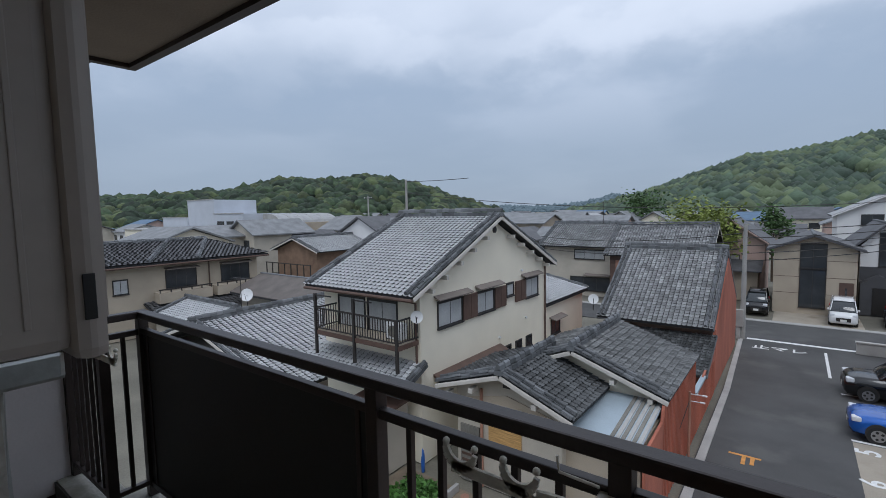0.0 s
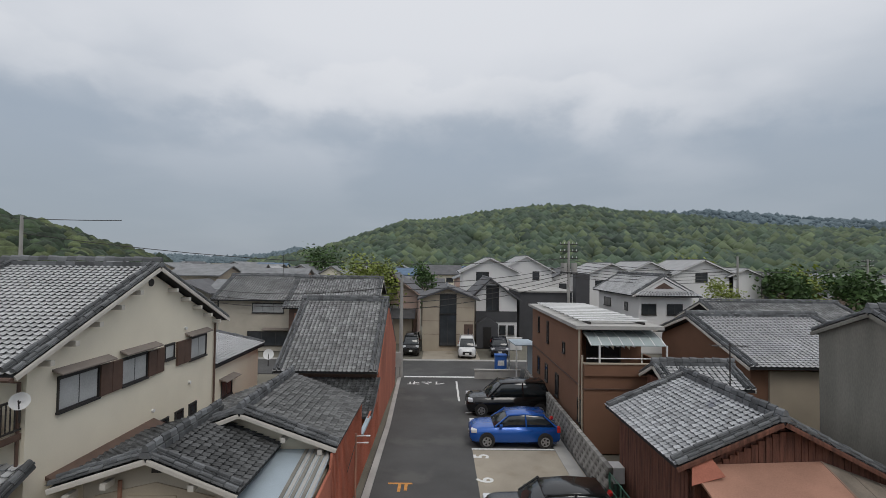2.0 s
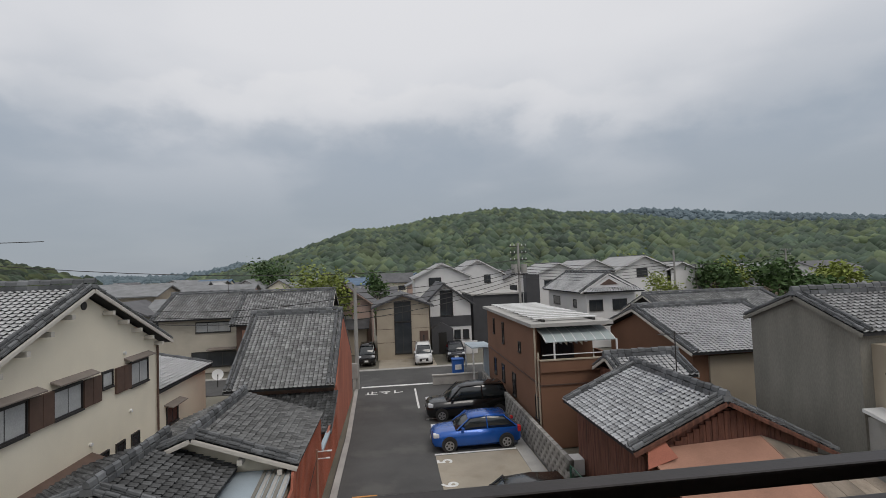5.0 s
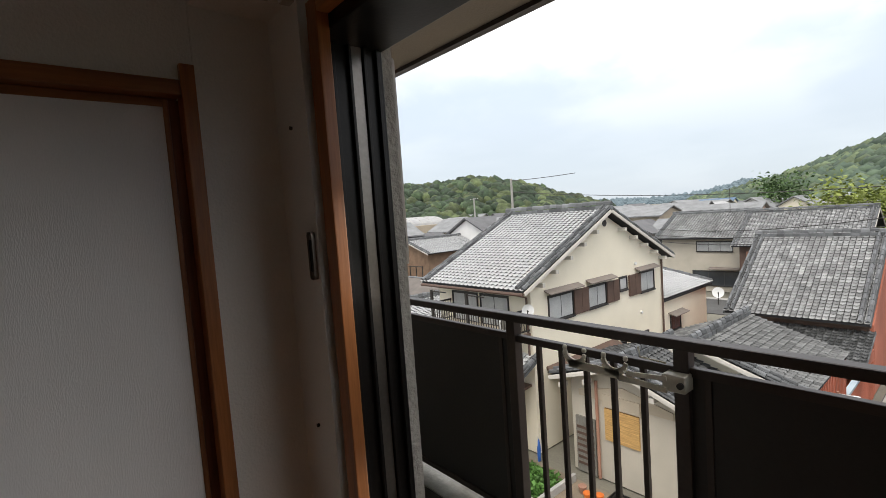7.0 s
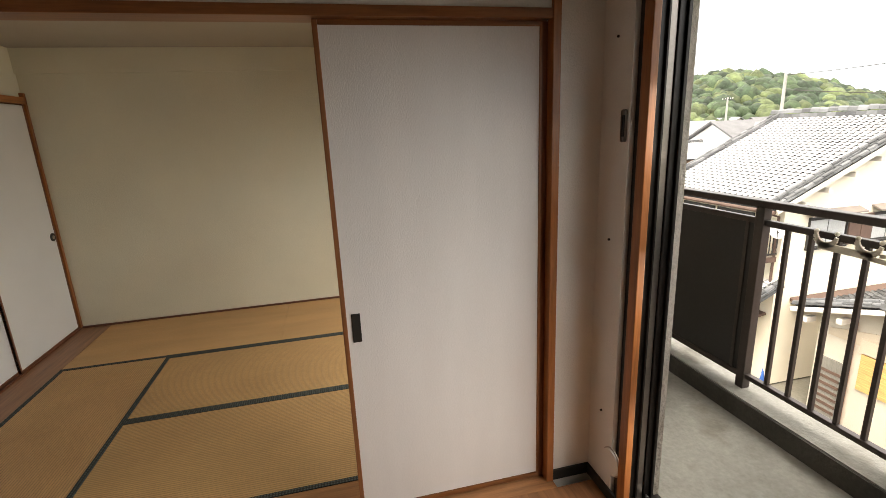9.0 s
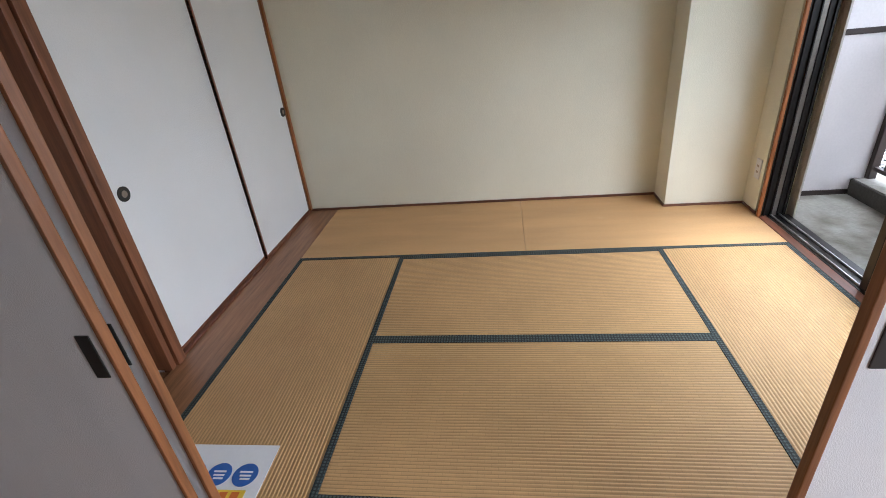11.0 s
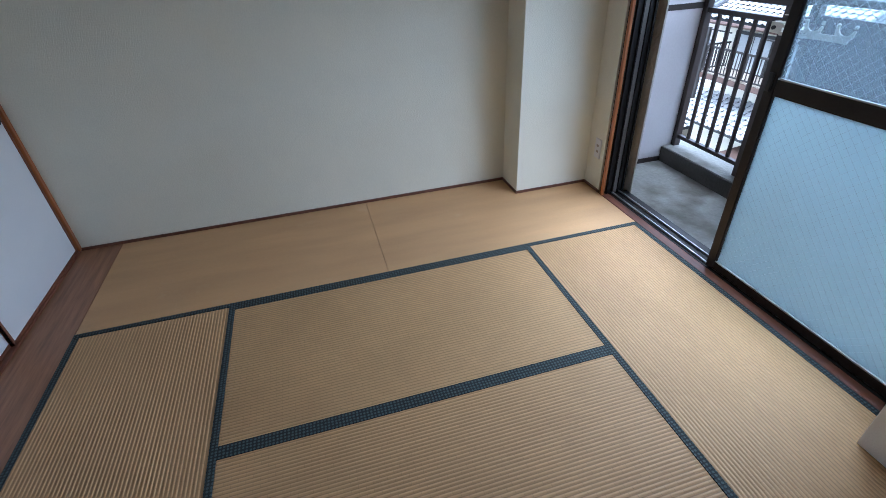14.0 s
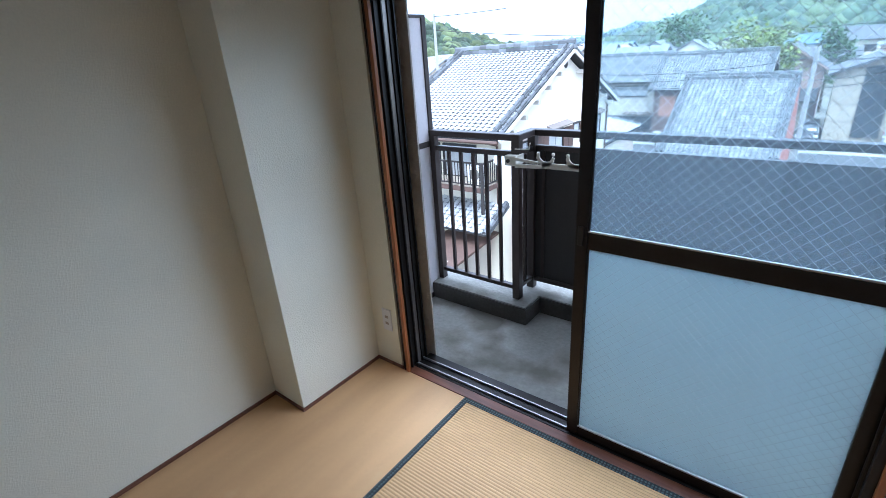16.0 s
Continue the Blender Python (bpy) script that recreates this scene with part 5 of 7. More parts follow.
for k in range(52):
    yy = 14.0 + k * 0.2
    top = -3.97 if yy < 19.1 else -5.3
    part("corrugation", box(-1.775, -1.755, yy - 0.03, yy + 0.03, G, top), M_REDW, h2b)
part("cap", box(-1.9, -1.72, 19.2, 21.4, -5.28, -5.18), M_TIN, h2b)

# ---- low gabled sheds with old tiles in front of it ----
h3 = thing("old_low_house", "old single-storey cream house with weathered dark tiles", "house", (-4.2, 17.5, G))
w3 = wall_block(h3, "Y", 14.6, 18.9, -6.6, -1.95, -4.6, G, -3.75, -3.85, -2.98, M_CREAM)
gable_roof(h3, "Y", 14.1, 19.1, -7.0, -1.72, -4.6, -3.60, -3.66, -2.66, M_TILEM, tw=0.27, sep=(0, 300), ends=(1, 0))
h4 = thing("old_front_shed", "old cream shed with dark weathered tiles and boarded window", "house", (-5.6, 13.0, G))
w4 = wall_block(h4, "Y", 11.9, 14.5, -7.5, -3.95, -5.68, G, -3.75, -3.8, -3.2, M_CREAM2)
gable_roof(h4, "Y", 11.4, 15.2, -8.0, -3.5, -5.68, -3.62, -3.72, -2.88, M_TILED, tw=0.27, sep=(0, 300), ends=(1, 0))
for hh, yy, xs, zc, sl in ((h3, 14.12, (-5.6, -3.3, -2.2), -2.84, 0.32), (h4, 11.42, (-7.6, -6.7, -4.6, -3.75), -3.06, 0.32)):
    xc = -4.6 if hh is h3 else -5.68
    for xx in xs:
        zz = zc - abs(xx - xc) * sl - 0.28
        part("purlin_end", box(xx - 0.07, xx + 0.07, yy + 0.02, yy + 0.35, zz - 0.09, zz + 0.06), M_TRIMW, hh)
part("vent", box(-5.8, -5.56, 11.87, 11.9, -3.52, -3.36), M_DARKM, w4)
part("gable_panel", prism([(-7.2, -4.3), (-4.2, -4.3), (-4.2, -4.1), (-5.68, -3.75), (-7.2, -4.1)], 11.86, 11.9, "Y"), M_TAN, w4)
M_PLY = wood("orange_plywood", (0.50, 0.30, 0.11), "X", 0.7)
part("boarded_window", box(-6.3, -5.2, 11.84, 11.9, -5.5, -4.5), M_PLY, w4, "plywood board over a window")
part("tin_roof", prism([(11.9, -4.35), (14.55, -4.02), (14.55, -3.96), (11.9, -4.29)], -3.9, -1.9, "X"), M_TIN, h4, "pale blue sheet metal roof")
for k in range(6):
    part("plastic_sheet", prism([(11.85, -4.33), (14.5, -4.0), (14.5, -3.94), (11.85, -4.27)], -2.72 + k * 0.14, -2.62 + k * 0.14, "X"), M_KERB if k % 2 else M_GREYW, h4)
part("lean_to_wall", box(-3.95, -1.95, 12.2, 14.5, G, -4.4), M_TAN, h4)
part("orange_downpipe", tube([(-6.55, 11.84, -3.7), (-6.55, 11.84, G)], 0.05, 8), M_RUST, h4, "rusty orange downpipe")
part("sheet_over_window", box(-6.35, -5.15, 11.82, 11.9, -4.45, -4.06), M_TAN, h4)
dr = thing("old_sliding_door", "old grey slatted sliding door of a shed", "door", (-7.0, 11.87, G))
part("leaf", box(-7.35, -6.65, 11.84, 11.9, G, -5.0), M_GREYW, dr)
for k in range(7):
    part("slat", box(-7.3, -6.7, 11.82, 11.84, -6.6 + k * 0.2, -6.52 + k * 0.2), M_SHUT, dr)
dish(-6.6, 21.9, -2.55, 0.24, (0.4, -0.9, 0.3))

# ---- brown building ----
h5 = thing("brown_building", "brown rendered two-storey building with roof slats and terrace", "house", (11, 26, G))
w5 = part("wall", box(8.0, 11.9, 21.6, 33.6, G, -3.3), M_BROWNW, h5)
part("upper_wall", box(8.0, 11.7, 24.1, 33.6, -3.3, -1.25), M_BROWNW, h5)
part("side_fin", box(8.0, 8.2, 22.6, 24.1, -3.3, -1.25), M_BROWNW, h5)
part("side_parapet", box(8.0, 8.12, 21.62, 22.6, -3.3, -2.76), M_BROWNW, h5)
part("parapet", box(8.0, 11.9, 21.5, 21.62, -3.3, -2.76), M_BROWNW, h5)
part("side_parapet", box(11.78, 11.9, 21.62, 24.1, -3.3, -2.76), M_BROWNW, h5)
part("coping", box(7.97, 11.94, 21.46, 21.66, -2.76, -2.71), M_TAN, h5)
part("roof", box(7.75, 11.9, 22.0, 33.9, -1.25, -1.08), M_KERB, h5)
for k in range(12):
    part("roof_slat", box(8.2, 11.5, 22.9 + k * 0.88, 23.25 + k * 0.88, -0.96, -0.91), M_DISH, h5)
for xx in (8.6, 11.2):
    part("slat_beam", box(xx - 0.05, xx + 0.05, 22.6, 33.2, -1.08, -0.96), M_DARKM, h5)
for y0, y1, z0, z1 in ((28.6, 28.95, -3.0, -1.75), (24.9, 25.25, -2.9, -2.4), (31.2, 31.5, -2.7, -1.75), (28.8, 29.4, -5.4, -4.4), (26.2, 26.8, -5.6, -4.4), (31.0, 31.6, -5.4, -4.4)):
    house_window(w5, "X", 8.0, y0, y1, z0, z1, -1, 1, pane=M_PANED)
house_window(w5, "X", 8.0, 21.9, 22.5, -5.6, -4.6, -1, 1, pane=M_PANED)
house_window(w5, "Y", 24.1, 8.9, 10.6, -3.2, -1.6, -1, 2, pane=M_PANED)
part("string_course", box(7.96, 8.0, 21.6, 33.6, -3.95, -3.88), M_SHUT, h5)
part("string_course", box(8.0, 11.7, 21.56, 21.6, -3.95, -3.88), M_SHUT, h5)
part("downpipe", tube([(7.95, 22.2, -1.2), (7.95, 22.2, G)], 0.05, 8), M_TAN, h5)
part("downpipe", tube([(7.95, 21.75, -2.4), (7.95, 21.75, G)], 0.05, 8), M_TAN, h5)
M_POLYC = mat("pale_polycarbonate", (0.36, 0.41, 0.41), 0.3, 0.06, 2, 30, 0.02)
cnp = part("canopy", prism([(24.1, -1.35), (23.2, -1.40), (22.2, -1.62), (21.6, -1.9), (21.6, -1.94), (22.2, -1.67), (23.2, -1.45), (24.1, -1.4)], 8.3, 11.8, "X"), M_POLYC, h5, "curved pale plastic canopy")
for k in range(8):
    xx = 8.33 + k * 0.49
    part("canopy_rib", prism([(24.1, -1.33), (23.2, -1.38), (22.2, -1.60), (21.6, -1.88), (21.6, -1.95), (22.2, -1.67), (23.2, -1.45), (24.1, -1.4)], xx - 0.02, xx + 0.02, "X"), M_DISH, cnp)
part("terrace_rail", tube([(8.1, 21.56, -2.5), (11.85, 21.56, -2.5)], 0.025, 6), M_DISH, h5)
for xx in (8.7, 11.8):
    part("canopy_post", box(xx - 0.035, xx + 0.035, 21.53, 21.6, -2.71, -1.9), M_DISH, h5)
ldry = thing("laundry", "pale laundry hanging under a terrace canopy", "laundry", (9.6, 22.6, -2.0))
for k in range(7):
    part("cloth", prism([(9.0 + k * 0.26, -1.75), (9.2 + k * 0.26, -1.75), (9.18 + k * 0.26, -2.15 - 0.06 * (k % 3)), (9.03 + k * 0.26, -2.12)], 22.5, 22.52, "Y"), (M_DISH, M_TIN, M_CREAM)[k % 3], ldry)
part("line", tube([(8.3, 22.51, -1.74), (11.7, 22.51, -1.74)], 0.012, 5), M_DARKM, ldry)

# stained block wall between car park and the brown building
M_BLOCK = mat("stained_block_wall", (0.30, 0.29, 0.27), 0.95, 0.3, 1.2, 25, 0.5, rand=0.25, stain=((0.08, 0.075, 0.065), 1.1, 0.5))
bw = thing("block_wall", "stained grey concrete block wall along the car park", "wall", (7.6, 25, G))
part("footing", box(7.45, 7.65, 17.0, 33.5, G, G + 0.1), M_BLOCK, bw)
blk = box(-0.095, 0.095, -0.245, 0.245, -0.12, 0.12, 0.006)
bme = bpy.data.meshes.new("block"); blk.to_mesh(bme); blk.free(); bme.materials.append(M_BLOCK)
for i in range(5):
    for j in range(33):
        if i > 3 and j > 20:
            continue
        ob = bpy.data.objects.new("block", bme)
        scene.collection.objects.link(ob)
        ob.matrix_basis = Matrix.Translation((7.55, 17.25 + j * 0.5 + (0.25 if i % 2 else 0), G + 0.23 + i * 0.2505))
        ob.parent = bw
        ob.matrix_parent_inverse = bw.matrix_basis.inverted()
fn = thing("green_mesh_fence", "green wire fence on a low wall beside the bays", "fence", (7.5, 13, G))
M_GRNF = mat("green_fence_paint", (0.05, 0.16, 0.11), 0.6, 0.1, 4, 40, 0.05)
for k in range(6):
    part("fence_post", box(7.48, 7.53, 11.5 + k * 1.1, 11.55 + k * 1.1, G, G + 1.2), M_GRNF, fn)
for z in (0.15, 0.65, 1.18):
    part("fence_rail", tube([(7.505, 11.5, G + z), (7.505, 17.05, G + z)], 0.018, 6), M_GRNF, fn)
for k in range(48):
    part("fence_wire", box(7.5, 7.51, 11.6 + k * 0.115, 11.606 + k * 0.115, G + 0.15, G + 1.18), M_GRNF, fn)

# ---- tiled hut with board walls ----
h6 = thing("tiled_hut", "red board hut with bluish grey patched tile roof", "house", (11, 15.5, G))
w6 = wall_block(h6, "Y", 13.2, 18.3, 8.4, 13.8, 10.8, G, -3.95, -4.1, -2.6, M_BOARDS)
gable_roof(h6, "Y", 12.85, 18.4, 7.87, 14.3, 10.8, -3.58, -4.1, -2.33, M_TILEB, tw=0.28, sep=(300, 0), barge=M_BOARDS)
for k in range(27):
    xx = 8.45 + k * 0.2
    part("board", box(xx, xx + 0.185, 13.13, 13.19, G, min(-2.8, -3.98 + (xx - 8.4) * 0.5, -4.1 + (13.8 - xx) * 0.5)), M_BOARDS, w6)
for k in range(25):
    yy = 13.25 + k * 0.2
    part("board", box(8.34, 8.39, yy, yy + 0.185, G, -4.0), M_BOARDS, w6)
h6b = thing("rust_red_lean_to", "lean-to with faded red sheet roof against a hut", "shed", (12, 12, G))
quad_slab("roof", (8.75, 9.8, -5.4), (12.35, 9.8, -5.3), (12.0, 13.1, -3.58), (8.3, 13.1, -3.72), 0.06, M_RUST, h6b)
for k in range(4):
    f0, f1 = k / 4, (k + 0.97) / 4
    quad_slab("grey_sheet", *[Vector(p).lerp(Vector(q), f) for p, q, f in (((12.3, 9.8, -5.29), (15.9, 9.8, -6.0), f0), ((12.3, 9.8, -5.29), (15.9, 9.8, -6.0), f1), ((11.95, 13.1, -3.57), (15.1, 13.1, -4.7), f1), ((11.95, 13.1, -3.57), (15.1, 13.1, -4.7), f0))], 0.04, M_SHEETS, h6b)
part("wall", box(8.95, 12.2, 10.4, 13.1, G, -5.25), M_BOARDS, h6b)
part("wall", box(12.2, 15.1, 10.6, 13.1, G, -6.1), M_BOARDS, h6b)
quad_slab("red_gable_flap", (8.1, 12.6, -4.05), (9.0, 12.6, -3.8), (8.8, 12.95, -3.42), (8.3, 12.95, -3.6), 0.05, M_REDW, h6b)


def tv_aerial(x, y, z0, z1, label="thin roof aerial with bare rods on a mast", turn=0.0, n=6):
    t = thing("roof_aerial", label, "aerial", (x, y, z0))
    part("mast", tube([(x, y, z0), (x, y, z1)], 0.022, 6), M_DARKM, t)
    c, s = math.cos(turn), math.sin(turn)
    part("boom", tube([(x - 0.6 * c, y - 0.6 * s, z1 - 0.1), (x + 0.6 * c, y + 0.6 * s, z1 - 0.1)], 0.014, 6), M_DARKM, t)
    for k in range(n):
        q = -0.55 + 1.1 * k / (n - 1)
        part("rod", tube([(x + q * c - 0.25 * s, y + q * s + 0.25 * c, z1 - 0.1), (x + q * c + 0.25 * s, y + q * s - 0.25 * c, z1 - 0.1)], 0.008, 4), M_DARKM, t)


tv_aerial(11.0, 15.6, -2.3, -0.75)

# ---- long tiled house with brown gable, and the tall grey gable house ----
h7 = thing("brown_gabled_house", "long house with grey tiled roof and brown gable", "house", (20, 27, G))
w7 = wall_block(h7, "X", 15.4, 22.0, 21.2, 29.6, 26.0, G, -2.75, -2.45, -1.2, M_BROWNW)
gable_roof(h7, "X", 15.0, 22.3, 20.7, 30.0, 26.0, -2.55, -2.25, -0.9, M_TILEG, tw=0.30)
part("front_wall", box(16.2, 22.0, 21.1, 21.2, -6.5, -2.9), M_TAN, w7)
h7b = thing("tiled_hut", "small tiled roof behind a hut", "shed", (12.5, 20, G))
part("wall", box(10.6, 13.6, 18.9, 20.9, G, -3.0), M_BOARDS, h7b)
gable_roof(h7b, "X", 10.4, 13.9, 18.6, 21.3, 20.0, -3.0, -3.0, -2.35, M_TILEG)
h8 = thing("grey_gable_house", "tall house with stained windowless grey gable wall", "house", (19, 15.4, G))
w8 = wall_block(h8, "X", 15.6, 24.0, 13.2, 17.6, 15.4, G, -0.75, -0.6, 0.2, M_GREYW)
gable_roof(h8, "X", 15.45, 24.2, 13.0, 17.8, 15.4, -0.62, -0.55, 0.42, M_TILEO, barge=M_GREYW)
wing = part("side_wing", box(16.0, 24, 10.6, 13.2, G, -1.1), M_TAN, h8)
house_window(wing, "X", 16.0, 12.0, 12.7, -1.9, -1.4, -1, 1, pane=M_PANE)
part("wing_awning", prism([(13.0, -3.0), (11.0, -3.45), (11.0, -3.52), (13.0, -3.1)], 15.3, 16.0, "X"), M_DISH, h8)
part("wing_wall", box(15.7, 16.0, 10.6, 13.2, G, -3.35), M_KERB, h8)

# ---- houses along the cross road ----
h9 = thing("tan_modern_house", "tan modern house with dark vertical window strip", "house", (2.4, 50, G))
w9 = wall_block(h9, "Y", 46.0, 54.0, -0.35, 4.75, 2.15, G, -1.65, -1.65, -0.7, M_TAN)
gable_roof(h9, "Y", 45.5, 54.4, -0.85, 5.2, 2.15, -1.65, -1.65, -0.48, M_SLATE, flat=True, barge=M_DARKW)
house_window(w9, "Y", 46.0, 1.35, 2.95, -3.2, -1.3, -1, 2, pane=M_PANED)
house_window(w9, "Y", 46.0, 1.35, 2.95, -6.3, -3.3, -1, 2, pane=M_PANED)
part("front_door", box(3.75, 4.6, 45.94, 46.0, -6.4, -4.2), M_SHUT, w9, "brown front door")
part("door_glass", box(4.1, 4.2, 45.93, 45.945, -6.0, -4.6), M_PANED, w9)
for zz in (-2.6, -3.9, -5.2):
    part("joint", box(-0.35, 4.75, 45.985, 45.998, zz - 0.015, zz + 0.015), M_SHUT, w9)
structure(part("pavement_drive", box(-0.2, 5.0, 42.0, 46.0, G - 0.03, G + 0.02), M_PAVE), "brown stained concrete drive", "pavement")
h10 = thing("white_and_charcoal_house", "white and charcoal house with dark porch gable", "house", (8, 52, G))
w10 = wall_block(h10, "Y", 49.0, 57.0, 5.1, 9.4, 6.6, G, -1.5, -1.95, 0.1, M_WHITEW)
gable_roof(h10, "Y", 48.5, 57.4, 4.7, 9.9, 6.6, -1.45, -2.0, 0.32, M_SLATE, flat=True, barge=M_DARKW)
part("charcoal_band", box(5.08, 9.42, 48.94, 49.0, -4.3, -3.2), M_DARKW, w10)
house_window(w10, "Y", 49.0, 6.2, 7.5, -3.15, -0.55, -1, 2, pane=M_PANED)
part("porch", prism([(5.1, G), (7.3, G), (7.3, -4.4), (6.2, -3.75), (5.1, -4.4)], 47.8, 48.94, "Y"), M_DARKW, h10)
part("porch_door", box(5.8, 6.6, 47.75, 47.8, G + 0.1, -4.7), M_BLACK, h10)
for xx in (7.9, 8.8):
    house_window(w10, "Y", 48.94, xx - 0.3, xx + 0.3, -5.6, -4.7, -1, 1, pane=M_PANED)
part("garden_wall", box(7.4, 9.6, 46.9, 47.1, G, -5.6), M_WHITEW, h10)
h11 = thing("charcoal_flat_block", "low charcoal building with shallow roof", "house", (14, 55, G))
part("wall", box(10.2, 16.0, 52.0, 60.0, G, -1.35), M_DARKW, h11)
part("roof", box(10.0, 16.2, 51.8, 60.2, -1.35, -1.18), M_KERB, h11)
part("tower", box(16.1, 17.6, 50.8, 52.0, G, 0.75), M_DARKW, h11)
h12 = thing("pink_gabled_house", "pinkish gabled house with tiled roof", "house", (-3.7, 56, G))
w12 = wall_block(h12, "Y", 52.0, 60, -6.6, -1.2, -3.9, G, -1.7, -1.7, 0.3, M_PINKW)
gable_roof(h12, "Y", 51.5, 60.4, -7.1, -0.7, -3.9, -1.75, -1.75, 0.55, M_SLATE, flat=True, barge=M_PINKW)
house_window(w12, "Y", 52.0, -4.4, -3.4, -1.2, -0.1, -1, 2, pane=M_PANED)
house_window(w12, "Y", 52.0, -4.6, -3.2, -3.9, -2.9, -1, 2)
part("lower_roof", prism([(49.5, -4.2), (52.0, -3.4), (52.0, -3.3), (49.5, -4.1)], -6.3, -1.3, "X"), M_SLATE, h12)
part("porch_wall", box(-6.0, -1.6, 50.0, 52.0, G, -4.2), M_TAN, h12)
h13 = thing("cream_terrace_house", "cream house with long grey tiled roof and dark awnings", "house", (-19, 50, G))
w13 = wall_block(h13, "X", -19.8, -12.9, 45.0, 54.0, 49.0, G, -1.9, -1.9, 0.0, M_CREAM2)
gable_roof(h13, "X", -20.4, -12.6, 44.4, 54.6, 49.0, -1.85, -1.85, 0.25, M_TILEO, tw=0.3)
house_window(w13, "Y", 45.0, -16.6, -13.6, -3.2, -2.3, -1, 3)
house_window(w13, "Y", 45.0, -17.0, -13.0, -6.3, -5.0, -1, 3, pane=M_PANED)
awning(w13, "Y", 45.0, -15.5, -13.0, -4.6, -1, 0.7)
h14 = thing("dark_tiled_house", "old house with dark weathered tiled roof", "house", (-8, 45, G))
w14 = wall_block(h14, "X", -12.3, -7.0, 42.5, 50.0, 46.2, G, -2.2, -2.2, -0.1, M_SHUT)
gable_roof(h14, "X", -12.8, -4.2, 42.0, 50.5, 46.2, -2.3, -2.3, 0.2, M_TILEO, tw=0.3)
part("brown_door", box(-11.8, -10.6, 42.44, 42.5, -4.6, -2.9), M_RUST, w14)


def white_gable(x0, x1, y0, y1, ze, zr, m_, label, roof_m=M_SLATE, wins=()):
    h = thing("white_house", label, "house", ((x0 + x1) / 2, (y0 + y1) / 2, G), "white houses behind")
    w_ = wall_block(h, "Y", y0, y1, x0, x1, (x0 + x1) / 2, G, ze, ze, zr, m_)
    gable_roof(h, "Y", y0 - 0.5, y1 + 0.4, x0 - 0.5, x1 + 0.5, (x0 + x1) / 2, ze - 0.05, ze - 0.05, zr + 0.22, roof_m, flat=True, barge=M_WHITEW)
    for a0, a1, z0, z1 in wins:
        house_window(w_, "Y", y0, a0, a1, z0, z1, -1, 2, pane=M_PANED)


M_ROOFL = mat("pale_grey_roof", (0.33, 0.33, 0.33), 0.6, 0.12, 1, 30, 0.1)
white_gable(4.6, 12.6, 68, 77, 0.6, 2.5, M_WHITEW, "large white gabled house with pale roof", M_ROOFL, ((6.6, 8.4, -0.7, 0.5),))
white_gable(10.6, 18.6, 72, 82, 0.7, 2.9, M_WHITEW, "large white gabled house with pale roof", M_ROOFL, ((15.6, 16.6, -0.6, 0.6),))
white_gable(21.8, 27.6, 64, 74, 0.7, 1.9, M_WHITEW, "pale house with shallow grey roof", M_ROOFL, ((22.6, 23.8, -1.6, -0.4),))
white_gable(27.6, 33.4, 65, 75, 0.9, 2.2, M_WHITEW, "pale house with shallow grey roof", M_ROOFL, ((28.6, 29.8, -1.6, -0.4),))
white_gable(33.4, 41.6, 64, 74, 0.7, 2.5, M_WHITEW, "white gabled house with grey roof", M_ROOFL, ((36.4, 38.0, -0.4, 0.8),))
white_gable(41.0, 45.4, 64, 74, 0.5, 1.4, M_WHITEW, "white gabled house with grey roof", M_ROOFL)
h15 = thing("white_tiled_house", "white house with grey tiled hip gable and dark windows", "house", (24, 46, G))
w15 = wall_block(h15, "Y", 46.0, 57.5, 20.9, 26.2, 23.4, G, -1.06, -1.06, 0.45, M_WHITEW)
gable_roof(h15, "Y", 45.9, 58.0, 20.3, 26.8, 23.4, -1.1, -1.1, 0.78, M_TILEG, tw=0.34, barge=M_WHITEW)
SK = ((20.3, 45.2, -1.15), (26.8, 45.2, -1.15), (25.9, 46.0, -0.72), (21.0, 46.0, -0.72))
quad_slab("skirt_roof", *[(x, y, z - 0.05) for x, y, z in SK], 0.1, M_UNDER, h15)
tile_slope(h15, *SK, M_TILEG, tw=0.34)
part("gable_grille", prism([(22.4, -0.5), (24.4, -0.5), (23.4, 0.1)], 45.93, 46.0, "Y"), M_SHUT, w15)
for a0, a1 in ((21.2, 22.6), (23.7, 25.2)):
    house_window(w15, "Y", 46.0, a0, a1, -3.06, -2.03, -1, 2, pane=M_PANED)
house_window(w15, "X", 20.9, 53.5, 55.6, -2.9, -2.0, -1, 2, pane=M_PANED)
house_window(w15, "X", 20.9, 48.6, 49.4, -2.9, -2.1, -1, 1, pane=M_PANED)
h16 = thing("grey_tiled_house", "low house with broad grey tiled roof", "house", (31, 42, G))
w16 = part("wall", box(24.2, 35.5, 36.5, 44.4, G, -3.1), M_CREAM2, h16)
gable_roof(h16, "X", 23.9, 36.0, 36.0, 44.9, 40.6, -3.0, -3.0, -1.25, M_TILEO, tw=0.34)

# green shelter, blue bin, low wall by the road corner
sh = thing("bicycle_shelter", "small grey roofed shelter beside the car park", "shelter", (8.2, 36, G))
part("roof", prism([(34.3, -4.2), (38.2, -4.4), (38.2, -4.33), (34.3, -4.12)], 6.9, 8.6, "X"), M_TIN, sh)
for xx, yy in ((7.0, 34.4), (8.5, 34.4), (7.0, 38.1), (8.5, 38.1)):
    part("post", box(xx - 0.05, xx + 0.05, yy - 0.05, yy + 0.05, G, -4.3), M_DISH, sh)
part("side_sheet", box(8.5, 8.54, 34.4, 38.1, G, -4.5), M_TIN, sh)
bn = thing("blue_bin", "tall dark blue roadside box with white print", "box", (6.2, 37.4, G))
